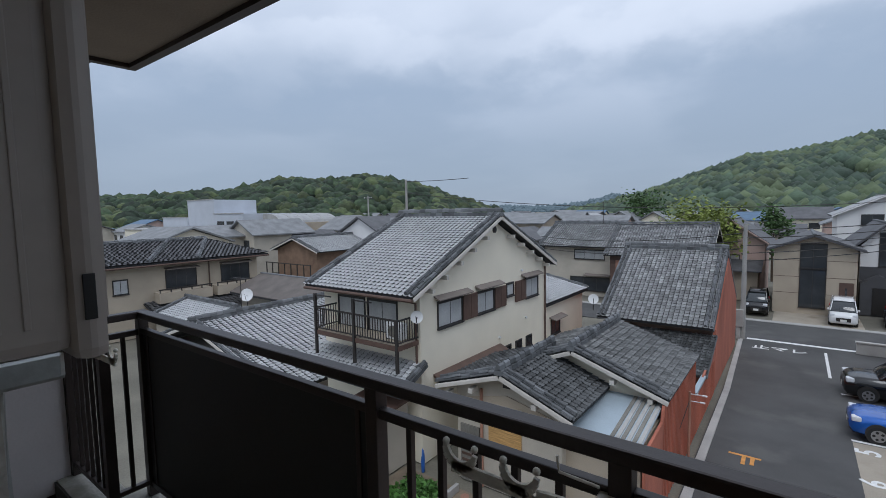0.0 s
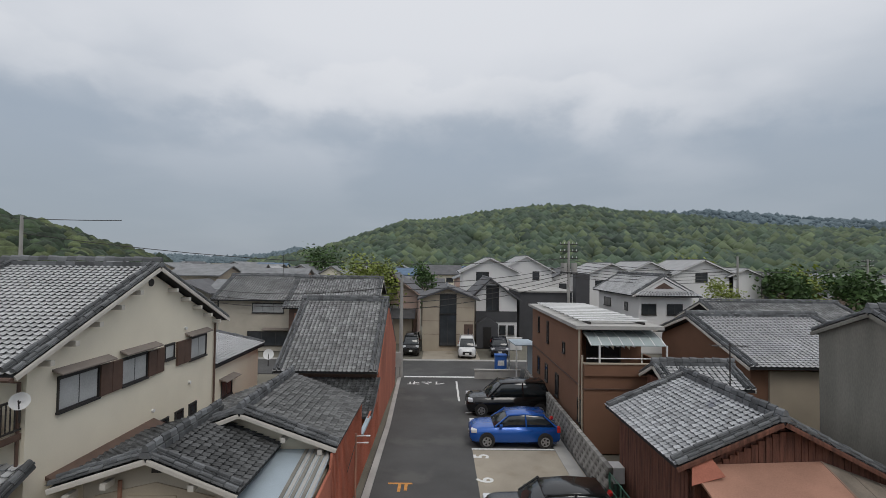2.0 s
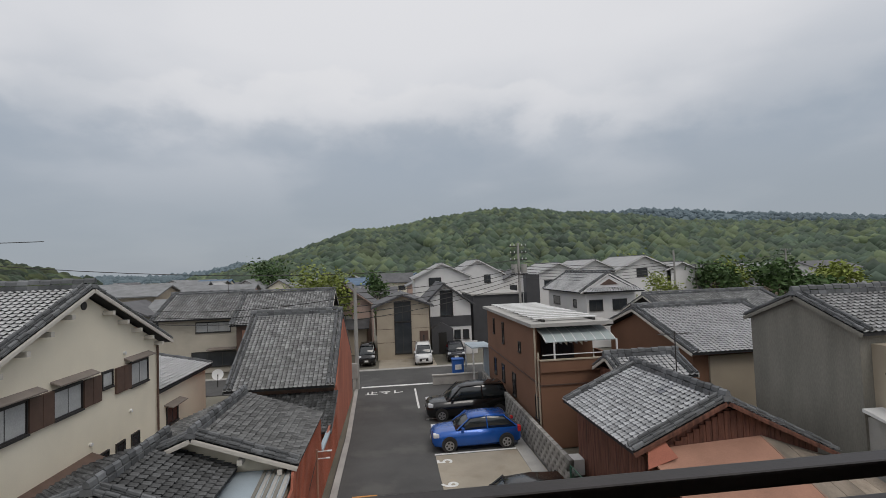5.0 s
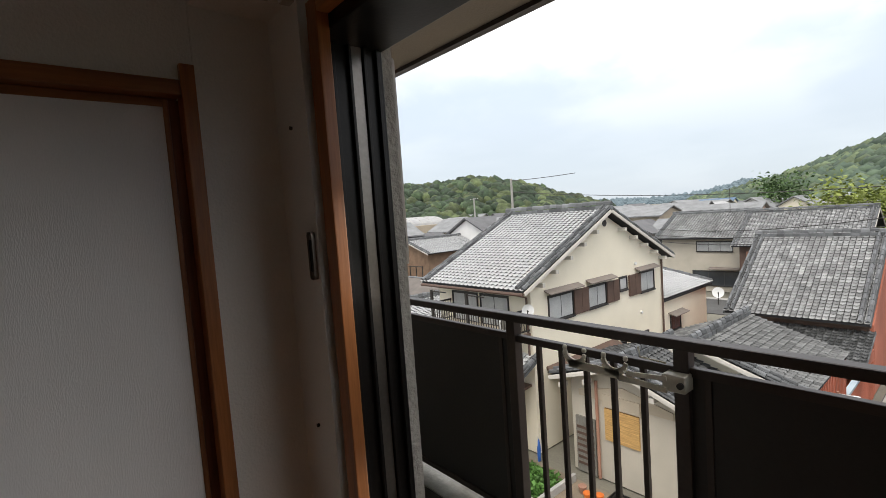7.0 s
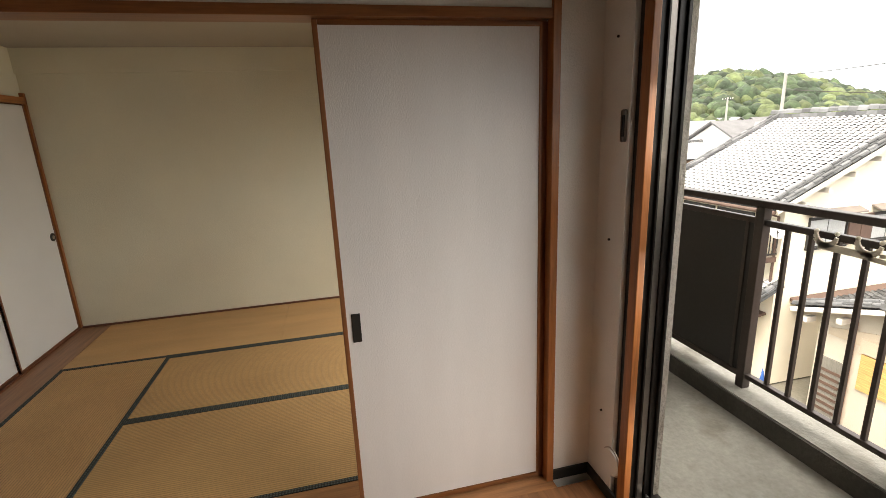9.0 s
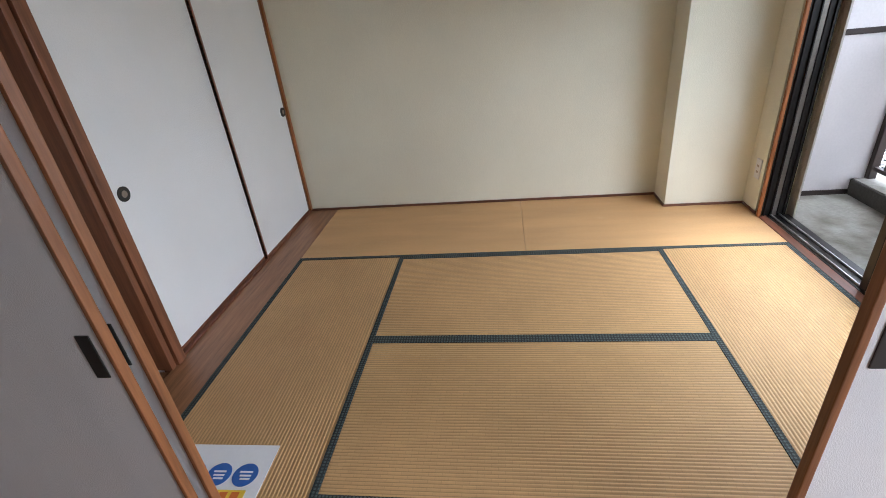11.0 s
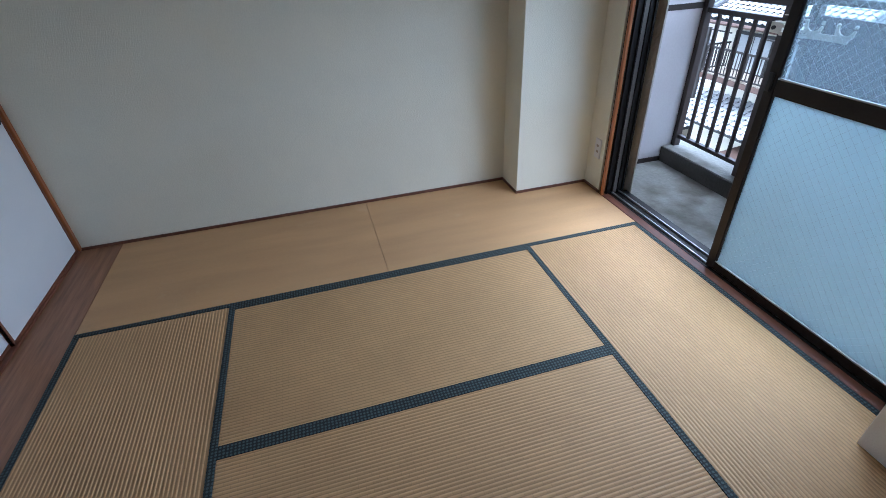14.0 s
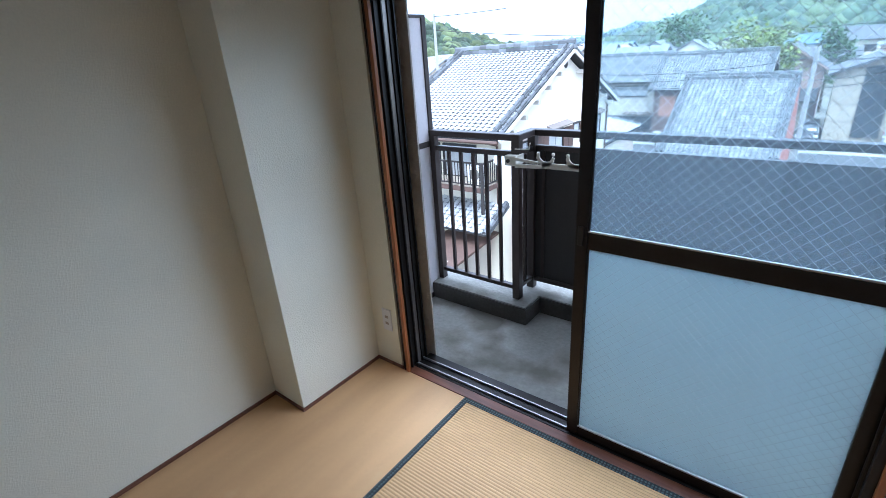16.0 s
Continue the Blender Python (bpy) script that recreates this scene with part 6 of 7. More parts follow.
part("casing", box(5.8, 6.7, 37.3, 38.0, G, -5.55, 0.04), M_BLUEP, bn)
part("print_patch", box(6.0, 6.5, 37.28, 37.3, -6.3, -5.9), M_PAINT, bn)
part("lid", box(5.76, 6.74, 37.26, 38.04, -5.55, -5.47, 0.02), M_BLUEP, bn)
lw = thing("low_wall", "low pale wall at the end of the bays", "wall", (5.5, 35, G))
part("wall_body", box(4.0, 7.4, 35.1, 35.3, G, -6.2, 0.02), M_KERB, lw)
part("coping", box(3.95, 7.45, 35.05, 35.35, -6.2, -6.12, 0.01), M_KERB, lw)


# ---- vehicles ----
M_TYRE = mat("tyre_rubber", (0.02, 0.02, 0.02), 0.85, 0.1, 8, 60, 0.1)
M_RIM = mat("alloy_rim", (0.35, 0.35, 0.36), 0.35, 0.1, 8, 60, 0, metal=0.8)
M_CARGL = mat("car_glass", (0.02, 0.025, 0.028), 0.06, 0.1, 2, 20, 0, spec=0.8)
M_LAMP = mat("clear_lamp", (0.65, 0.66, 0.68), 0.15, 0.05, 8, 60, 0)
M_TAIL = mat("red_lamp", (0.45, 0.02, 0.02), 0.2, 0.05, 8, 60, 0)
M_PLATE = mat("number_plate", (0.70, 0.70, 0.66), 0.5, 0.05, 8, 60, 0)


def loft(sections, material, name, parent, label="", smooth=True):
    """Skins rings of points, and caps the ends."""
    bm = bmesh.new()
    R = [[bm.verts.new(p) for p in s] for s in sections]
    k = len(R[0])
    for a, b in zip(R, R[1:]):
        for i in range(k):
            bm.faces.new((a[i], a[(i + 1) % k], b[(i + 1) % k], b[i]))
    bm.faces.new(R[0]); bm.faces.new(R[-1][::-1])
    return part(name, bm, material, parent, label, smooth)


def car(name, label, x, y, turn, L, W, H, hood, belt, cab, paint_m, group=""):
    """A car along local +x: hood and belt heights; cab: windscreen foot, roof front, roof rear, rear window foot."""
    c = thing(name, label, "car", (0, 0, 0), group)
    h = W / 2
    f, r = L / 2, -L / 2
    low = 0.22
    stations = [(f, 0.38, hood * 0.72, 0.80), (f - 0.12, 0.26, hood * 0.92, 0.93), (f - 0.5, low, hood, 0.99), (cab[0], low, belt - 0.02, 1.0), (0, low, belt, 1.0), (cab[3], low, belt + 0.02, 1.0), (r + 0.3, low, belt + 0.02, 0.98), (r + 0.06, 0.28, belt - 0.02, 0.94), (r, 0.36, belt * 0.85, 0.85)]
    secs = []
    for xx, z0, z1, k in stations:
        w_ = h * k
        secs.append([(xx, -w_ * 0.9, z0), (xx, -w_, z0 + 0.12), (xx, -w_ * 1.0, (z0 + z1) / 2 + 0.05), (xx, -w_ * 0.93, z1 - 0.03), (xx, -w_ * 0.75, z1), (xx, w_ * 0.75, z1), (xx, w_ * 0.93, z1 - 0.03), (xx, w_, (z0 + z1) / 2 + 0.05), (xx, w_, z0 + 0.12), (xx, w_ * 0.9, z0)])
    body = loft(secs, paint_m, "body", c)
    cabs = []
    for xx, z1, k0, k1 in ((cab[0] + 0.05, belt + 0.02, 0.90, 0.86), (cab[1], H - 0.06, 0.90, 0.74), ((cab[1] + cab[2]) / 2, H, 0.90, 0.74), (cab[2], H - 0.05, 0.90, 0.73), (cab[3] - 0.05, belt + 0.03, 0.88, 0.82)):
        cabs.append([(xx, -h * k0, belt - 0.05), (xx, -h * k1, z1 - 0.05), (xx, -h * k1 * 0.85, z1), (xx, h * k1 * 0.85, z1), (xx, h * k1, z1 - 0.05), (xx, h * k0, belt - 0.05)])
    cabin = loft(cabs, M_CARGL, "cabin_glass", c, "dark tinted car windows")
    # roof skin and pillars in body colour
    roof = []
    for xx, z1 in ((cab[1] + 0.08, H - 0.065), ((cab[1] + cab[2]) / 2, H + 0.012), (cab[2] - 0.08, H - 0.05)):
        roof.append([(xx, -h * 0.75, z1 - 0.05), (xx, -h * 0.62, z1 + 0.012), (xx, h * 0.62, z1 + 0.012), (xx, h * 0.75, z1 - 0.05)])
    loft(roof, paint_m, "roof", c)
    for s in (-1, 1):
        for xa, za, xb, zb in ((cab[0], belt, cab[1], H - 0.06), (cab[3], belt, cab[2], H - 0.06), ((cab[1] + cab[2]) / 2, belt, (cab[1] + cab[2]) / 2 + 0.03, H - 0.05)):
            part("pillar", tube([(xa, s * h * 0.905, za), (xb, s * h * 0.745, zb)], 0.035, 6), paint_m, c)
        part("mirror", box(cab[0] - 0.35, cab[0] - 0.2, s * (h + 0.02) - 0.07, s * (h + 0.02) + 0.07, belt, belt + 0.14, 0.03), paint_m, c)
        lp = [(f - 0.04, 0.62 * h * s), (f - 0.30, 0.93 * h * s)]
        part("headlight", box(f - 0.34, f - 0.05, min(0.58 * h * s, 0.95 * h * s), max(0.58 * h * s, 0.95 * h * s), hood * 0.74, hood * 0.93, 0.05), M_LAMP, c, "clear headlight")
        part("tail_light", box(r + 0.0, r + 0.16, min(0.70 * h * s, 0.97 * h * s), max(0.70 * h * s, 0.97 * h * s), belt - 0.25, belt + 0.02, 0.03), M_TAIL, c, "red tail light")
        for xx in (f - 0.80, r + 0.72):
            wy = s * (h - 0.09)
            ty = part("wheel", disc_bm((xx, wy, 0.31), (0, 1, 0), 0.31, 0.2, 24), M_TYRE, c)
            part("rim", disc_bm((xx, wy + s * 0.092, 0.31), (0, 1, 0), 0.215, 0.03, 20), M_RIM, ty)
            for q in range(5):
                a = 2 * math.pi * q / 5
                part("spoke_gap", disc_bm((xx + 0.13 * math.cos(a), wy + s * 0.106, 0.31 + 0.13 * math.sin(a)), (0, 1, 0), 0.048, 0.006, 8), M_TYRE, ty)
            part("arch", disc_bm((xx, wy + s * 0.0, 0.36), (0, 1, 0), 0.37, 0.19, 20), M_BLACK, c)
        for zz in ((cab[1] + cab[2]) / 2 + 0.02,):
            part("door_handle", box(zz - 0.35, zz - 0.18, s * h - 0.015, s * h + 0.015, belt - 0.14, belt - 0.11, 0.005), paint_m, c)
    part("grille", box(f - 0.03, f + 0.012, -0.5 * h, 0.5 * h, 0.42, hood * 0.68, 0.01), M_BLACK, c)
    part("number_plate", box(f + 0.008, f + 0.022, -0.17, 0.17, 0.42, 0.58, 0.003), M_PLATE, c)
    part("number_plate", box(r - 0.012, r + 0.004, -0.17, 0.17, 0.55, 0.71, 0.003), M_PLATE, c)
    c.matrix_basis = pose(x, y, G + 0.008, 0, 0, turn)
    return c


def paintm(name, col, metal=0.3):
    return mat(name, col, 0.25, 0.04, 2, 200, 0, metal=metal, coat=0.6)


car("blue_hatchback", "bright blue hatchback parked in a bay", 4.95, 22.95, 180, 4.25, 1.7, 1.53, 0.92, 0.98, (0.95, 0.3, -1.35, -1.95), paintm("blue_car_paint", (0.012, 0.10, 0.42)))
car("black_minivan", "black minivan parked beside the blue hatchback", 5.35, 27.6, 182, 4.85, 1.83, 1.85, 1.05, 1.08, (1.25, 0.45, -2.0, -2.32), paintm("black_car_paint", (0.008, 0.008, 0.009)))
car("dark_suv", "dark car parked below in a numbered bay", 5.0, 15.2, 180, 4.4, 1.75, 1.6, 0.98, 1.02, (0.95, 0.3, -1.5, -2.05), paintm("dark_car_paint", (0.015, 0.016, 0.017)))
car("white_minivan", "small white minivan parked on a drive", 3.9, 43.9, -92, 3.6, 1.6, 1.8, 1.0, 1.05, (1.2, 0.6, -1.5, -1.75), paintm("white_car_paint", (0.70, 0.70, 0.69), 0.0))
car("dark_wagon", "dark car parked by the white house", 7.1, 45.0, -95, 4.0, 1.7, 1.5, 0.92, 0.98, (0.9, 0.3, -1.4, -1.9), paintm("navy_car_paint", (0.01, 0.012, 0.02)))
car("black_van", "black boxy car parked beside a house", -1.3, 45.0, -90, 3.5, 1.55, 1.85, 1.05, 1.08, (1.3, 0.8, -1.5, -1.7), paintm("black_van_paint", (0.012, 0.012, 0.013)))

# ---- left-hand houses ----
h17 = thing("long_tiled_house", "low house with broad silver-grey tiled roof", "house", (-20, 13, G))
w17 = part("wall", box(-26.4, -15.0, 10.2, 17.6, G, -5.0), M_CREAM2, h17)
gable_roof(h17, "Y", 9.8, 18.0, -27.0, -14.4, -21.2, -4.95, -4.95, -3.1, M_TILEG, tw=0.34, sep=(0, 300))
h18 = thing("brown_sheet_roof_house", "house with shallow brown sheet roof", "house", (-27, 21, G))
part("wall", box(-33.4, -22.4, 19.2, 24.0, G, -4.2), M_CREAM2, h18)
gable_roof(h18, "X", -34.0, -22.0, 18.6, 24.6, 21.4, -4.1, -4.1, -2.95, mat("brown_sheet_roof", (0.115, 0.098, 0.086), 0.7, 0.2, 1, 30, 0.2), flat=True)
h19 = thing("tan_balcony_house", "tan two-storey house with dark hipped tile roof and balconies", "house", (-41.5, 15.5, G))
w19 = part("wall", box(-46.5, -36.3, 4.0, 22.4, G, -1.55), M_TAN, h19)
M_CHTILE = mat("charcoal_tile", (0.085, 0.085, 0.088), 0.5, 0.2, 2, 40, 0.2, rand=0.2)
ER, ZE, ZH = -35.6, -1.5, -0.3
ro19 = quad_slab("roof", (ER, 3.2, ZE - 0.08), (ER, 23.1, ZE - 0.08), (-41.5, 20.6, ZH - 0.08), (-41.5, 3.2, ZH - 0.08), 0.14, M_UNDER, h19)
quad_slab("roof_slope", (ER, 23.1, ZE - 0.08), (-47.4, 23.1, ZE - 0.08), (-41.6, 20.6, ZH - 0.08), (-41.5, 20.6, ZH - 0.08), 0.14, M_UNDER, ro19)
quad_slab("roof_slope", (-47.4, 23.1, ZE), (-47.4, 3.2, ZE), (-41.5, 3.2, ZH), (-41.5, 20.6, ZH), 0.14, M_CHTILE, ro19)
tile_slope(ro19, (ER, 3.2, ZE), (ER, 23.1, ZE), (-41.5, 20.6, ZH), (-41.5, 3.2, ZH), M_CHTILE, tw=0.4, tl=0.3, sep=300)
tile_slope(ro19, (ER, 23.1, ZE), (-47.4, 23.1, ZE), (-41.6, 20.6, ZH), (-41.5, 20.6, ZH), M_CHTILE, tw=0.4, tl=0.3)
for p_, q_ in (((-41.5, 3.2, ZH), (-41.5, 20.6, ZH)), ((ER, 17.1, ZE), (-41.4, 20.6, ZH)), ((ER, 13.6, ZE), (-41.4, 17.4, ZH))):
    ridge_run("ridge_cap", p_, q_, 0.34, 0.26, M_RIDGE, ro19)
part("gutter", tube([(ER + 0.08, 3.2, ZE - 0.22), (ER + 0.08, 23.1, ZE - 0.22)], 0.07, 8), M_SHUT, h19)
house_window(w19, "X", -36.3, 11.6, 12.5, -3.6, -2.6, 1, 2, pane=M_PANE)
for a0, a1 in ((15.0, 17.2), (19.2, 21.6)):
    house_window(w19, "X", -36.3, a0, a1, -3.6, -2.25, 1, 3, pane=M_PANED)
    awning(w19, "X", -36.3, a0 - 0.1, a1 + 0.1, -2.0, 1, 0.6)
    bl = part("balcony", box(-36.3, -35.2, a0 - 0.9, a1 + 0.7, -4.5, -3.75), M_TAN, h19)
    part("hand_rail", box(-35.3, -35.2, a0 - 0.9, a1 + 0.7, -3.55, -3.47), M_DARKM, bl)
    for k in range(6):
        yy = a0 - 0.85 + k * (a1 - a0 + 1.5) / 5
        part("rail_post", box(-35.29, -35.21, yy - 0.03, yy + 0.03, -3.75, -3.55), M_DARKM, bl)
SK2 = ((-33.4, 13.4, -5.3), (-33.4, 22.6, -5.3), (-36.3, 22.6, -4.4), (-36.3, 13.4, -4.4))
quad_slab("skirt_roof", *[(x, y, z - 0.06) for x, y, z in SK2], 0.1, M_UNDER, h19)
tile_slope(h19, *SK2, M_CHTILE, tw=0.4, tl=0.3)
part("downpipe", tube([(-36.2, 18.2, -1.8), (-36.2, 18.2, -4.4)], 0.05, 8), M_SHUT, h19)
h20 = thing("small_gabled_house", "small house with pale tiled roof and cream gable", "house", (-31, 15.4, G))
w20 = wall_block(h20, "X", -33.8, -27.6, 13.2, 17.6, 15.4, G, -4.95, -4.95, -4.25, M_CREAM2)
gable_roof(h20, "X", -34.2, -27.0, 12.8, 18.0, 15.4, -4.95, -4.95, -4.05, M_TILEG, tw=0.34)
dish(-27.3, 16.2, -3.42, 0.42, (0.6, -0.8, 0.3), "white satellite dish on a roof mast")
part("mast_extension", tube([(-27.3, 16.2, -4.6), (-27.3, 16.2, -3.8)], 0.03, 6), M_DARKM, bpy.data.objects["small_gabled_house"])
# white walls given a blue-grey base colour for their shaded side
M_WHITESH = mat("shaded_white_render", (0.50, 0.525, 0.57), 0.9, 0.06, 0.4, 20, 0.1)
M_TERRA = mat("terracotta_board", (0.21, 0.135, 0.09), 0.85, 0.2, 1.5, 20, 0.2)
h21 = thing("white_apartment_block", "white flat-roofed block with dark square windows", "apartment block", (-90, 46, G))
w21 = part("wall", box(-88.2, -77.7, 45.0, 56.0, G, 2.0), M_WHITESH, h21)
part("tower", box(-99.0, -88.2, 45.2, 54.0, G, 4.8), M_WHITESH, h21)
part("low_wing", box(-110.5, -99.0, 45.0, 56.0, G, 1.4), M_WHITESH, h21)
for x0_, x1_, yb_, z_ in ((-88.3, -77.6, 45.0, 2.0), (-99.1, -88.2, 45.2, 4.8), (-110.6, -99.0, 45.0, 1.4)):
    part("coping", box(x0_, x1_, yb_ - 0.1, yb_ + 0.15, z_, z_ + 0.15), M_KERB, h21)
for a0_, a1_ in ((-86.8, -84.4), (-83.4, -81.0), (-80.2, -79.4), (-79.0, -78.3)):
    house_window(w21, "Y", 45.0, a0_, a1_, -0.6, 0.6, -1, 2 if a1_ - a0_ > 1 else 1, pane=M_PANED)
cw = thing("cream_flat_house", "low cream building with dark slit windows", "house", (-100, 38, G))
cww = part("wall", box(-112, -92.5, 38.0, 44.0, G, -0.9), M_CREAM, cw)
part("roof", box(-112.2, -92.3, 37.8, 44.2, -0.9, -0.7), M_KERB, cw)
for a_ in (-108.5, -105.5, -103.0):
    house_window(cww, "Y", 38.0, a_, a_ + 0.9, -3.6, -1.9, -1, 1, pane=M_PANED)
quad_slab("lean_roof", (-97.5, 36.0, -3.2), (-91.5, 36.0, -3.2), (-91.5, 38.0, -0.8), (-95.0, 38.0, -0.8), 0.1, M_KERB, cw)
vh = thing("vaulted_hall", "pale vaulted roof of a distant hall", "hall", (-77, 50, G))
part("vault", prism([(-77 - 4.6 * math.cos(radians(a)), 0.2 + 1.7 * math.sin(radians(a))) for a in range(0, 181, 15)], 49, 62, "Y"), M_ROOFL, vh)
for k in range(6):
    part("vault_rib", prism([(-77 - 4.66 * math.cos(radians(a)), 0.2 + 1.76 * math.sin(radians(a))) for a in range(0, 181, 20)], 48.9 + k * 2.4, 49.05 + k * 2.4, "Y"), M_KERB, vh)
part("wall", box(-83, -71, 49.2, 61.8, G, 0.2), M_TAN, vh)
bg_ = thing("brown_gable_house", "old house with brown gable and pale tiled roof", "house", (-48, 38, G))
bgw = wall_block(bg_, "Y", 34.4, 44, -51.4, -43.6, -47.5, G, -2.6, -2.6, -1.3, M_TERRA)
gable_roof(bg_, "Y", 33.8, 44.4, -52.2, -42.8, -47.5, -2.6, -2.6, -1.05, M_TILEG, tw=0.36)
part("fence_rail", box(-52, -43, 33.0, 33.1, -4.2, -4.1), M_DARKM, bg_)
for k in range(8):
    part("fence_post", box(-51.9 + k * 1.25, -51.8 + k * 1.25, 33.0, 33.1, G, -4.1), M_DARKM, bg_)
gd = thing("side_shed", "cream shed wall beside the garden", "shed", (-9.6, 9.2, G))
part("wall", box(-10.6, -9.4, 8.6, 11.6, G, -4.6), M_CREAM2, gd)
quad_slab("roof", (-10.9, 8.2, -4.7), (-9.0, 8.2, -4.7), (-9.0, 11.7, -4.35), (-10.9, 11.7, -4.35), 0.08, M_SHUT, gd)

# ---- far town ----
def town_house(x, y, w_, d_, h_, rise, wall_m, roof_m, along, label):
    t = thing("town_house", label, "house", (x, y, G), "houses of the town")
    ax = "X" if along else "Y"
    if along:
        a0, a1, c0, c1 = x - w_ / 2, x + w_ / 2, y - d_ / 2, y + d_ / 2
    else:
        a0, a1, c0, c1 = y - d_ / 2, y + d_ / 2, x - w_ / 2, x + w_ / 2
    ww_ = wall_block(t, ax, a0, a1, c0, c1, (c0 + c1) / 2, G, G + h_, G + h_, G + h_ + rise, wall_m)
    ro = part("roof", prism([(c0 - 0.5, G + h_ - 0.15), ((c0 + c1) / 2, G + h_ + rise + 0.1), (c1 + 0.5, G + h_ - 0.15), (c1 + 0.5, G + h_ + 0.05), ((c0 + c1) / 2, G + h_ + rise + 0.3), (c0 - 0.5, G + h_ + 0.05)], a0 - 0.5, a1 + 0.5, ax), roof_m, t)
    yf = y - d_ / 2
    for k in (0.2, 0.62):
        xx = x - w_ / 2 + w_ * k
        for z in ([G + h_ - 1.9, G + 0.9] if h_ > 4.5 else [G + h_ - 1.9]):
            wd = part("window", box(xx, xx + w_ * 0.2, yf - 0.05, yf + 0.02, z, z + 1.1), M_WINF, ww_)
            part("pane", box(xx + 0.06, xx + w_ * 0.2 - 0.06, yf - 0.07, yf - 0.04, z + 0.07, z + 1.03), M_PANED, wd)
    return t


rng = random.Random(7)
walls_ = (M_CREAM2, M_TAN, M_WHITEW, M_CREAM, M_PINKW, M_GREYW)
M_ROOFR = mat("dull_red_roof", (0.21, 0.10, 0.075), 0.75, 0.2, 1, 20, 0.1)
M_ROOFB = mat("blue_roof", (0.08, 0.14, 0.22), 0.6, 0.2, 1, 20, 0.1)
M_ROOFG = mat("far_grey_roof", (0.20, 0.205, 0.21), 0.7, 0.2, 0.8, 6, 0.1)
M_ROOFD = mat("far_dark_roof", (0.10, 0.10, 0.105), 0.7, 0.2, 0.8, 6, 0.1)
roofs_ = (M_ROOFG, M_ROOFG, M_ROOFD, M_ROOFD, M_ROOFL, M_ROOFR, M_ROOFG, M_ROOFB)
spots = []
for row in range(11):
    dist = 46 + row * 17
    for k in range(26):
        az = radians(-78 + k * 5.0 + rng.uniform(-1.5, 1.5) + (2.5 if row % 2 else 0))
        d_ = dist + rng.uniform(-5, 5)
        x, y = d_ * math.sin(az), d_ * math.cos(az)
        if y < 22 or (y < 85 and -22 < x < 55) or (-114 < x < -68 and y < 64) or (-55 < x < -40 and y < 47) or (y < 60 and x > -36) or (y < 36 and x > -54):
            continue
        if row > 5 and az > radians(-18):
            continue
        if az > radians(48):
            continue
        town_house(x, y, rng.uniform(7, 11), rng.uniform(7, 10), rng.choice((3.6, 5.6, 5.8)) + rng.uniform(-0.3, 0.3), rng.uniform(1.2, 2.2), rng.choice(walls_), rng.choice(roofs_ if d_ > 115 else roofs_[:4] + (M_ROOFG,) * 4), rng.random() < 0.6, rng.choice(("distant town house with grey roof", "distant rendered house with pitched roof", "distant two-storey house with tiled roof")))


# ---- trees ----
def tree(name, label, x, y, z0, h, r, leaf, n, seed, trunk_r=0.12, lsize=0.22, squash=0.85):
    t = thing(name, label, "tree", (x, y, z0))
    rg = random.Random(seed)
    bm = tube([(x, y, z0), (x + rg.uniform(-0.1, 0.1) * h * 0.2, y, z0 + h * 0.35), (x + rg.uniform(-0.1, 0.1) * h * 0.4, y, z0 + h * 0.75)], [trunk_r, trunk_r * 0.75, trunk_r * 0.3], 7)
    tips = []
    for k in range(9):
        a = rg.uniform(0, 6.28)
        s = rg.uniform(0.3, 0.65)
        p0 = Vector((x, y, z0 + h * s))
        p1 = p0 + Vector((math.cos(a), math.sin(a), rg.uniform(0.2, 0.8))) * r * rg.uniform(0.5, 0.85)
        tube([p0, (p0 + p1) / 2 + Vector((0, 0, 0.1 * r)), p1], [trunk_r * 0.4, trunk_r * 0.25, 0.015], 5, bm)
        tips.append(p1)
    part("trunk", bm, M_BARK, t)
    clumps = tips + [Vector((x, y, z0 + h * 0.85)) + Vector((rg.gauss(0, r * 0.35), rg.gauss(0, r * 0.35), rg.gauss(0, h * 0.08))) for _ in range(9)]
    vs, fs = [], []
    for k in range(n):
        c = rg.choice(clumps)
        p = c + Vector((rg.gauss(0, 1), rg.gauss(0, 1), rg.gauss(0, squash))) * r * 0.24
        d1 = Vector((rg.uniform(-1, 1), rg.uniform(-1, 1), rg.uniform(-0.6, 0.6))).normalized()
        d2 = d1.cross(Vector((rg.uniform(-1, 1), rg.uniform(-1, 1), rg.uniform(-1, 1)))).normalized()
        s = lsize * rg.uniform(0.6, 1.3)
        b = len(vs)
        vs += [p - d1 * s, p + d2 * s * 0.5, p + d1 * s, p - d2 * s * 0.5]
        fs.append((b, b + 1, b + 2, b + 3))
    mesh_part("crown", [tuple(v) for v in vs], fs, leaf, t)
    return t


tree("garden_tree", "bushy yellow-green tree behind the tiled roofs", -6.3, 51.5, G, 8.3, 3.2, M_LEAFY, 3600, 3, 0.2, 0.22)
tree("garden_tree", "small round green tree beside the pink house", -1.0, 64, G, 8.4, 2.0, M_LEAFG, 1200, 4, 0.15, 0.25)
tree("garden_tree", "pale green sparse tree before white houses", 32.5, 52, G, 6.9, 2.2, M_LEAFY, 900, 5, 0.12, 0.2)
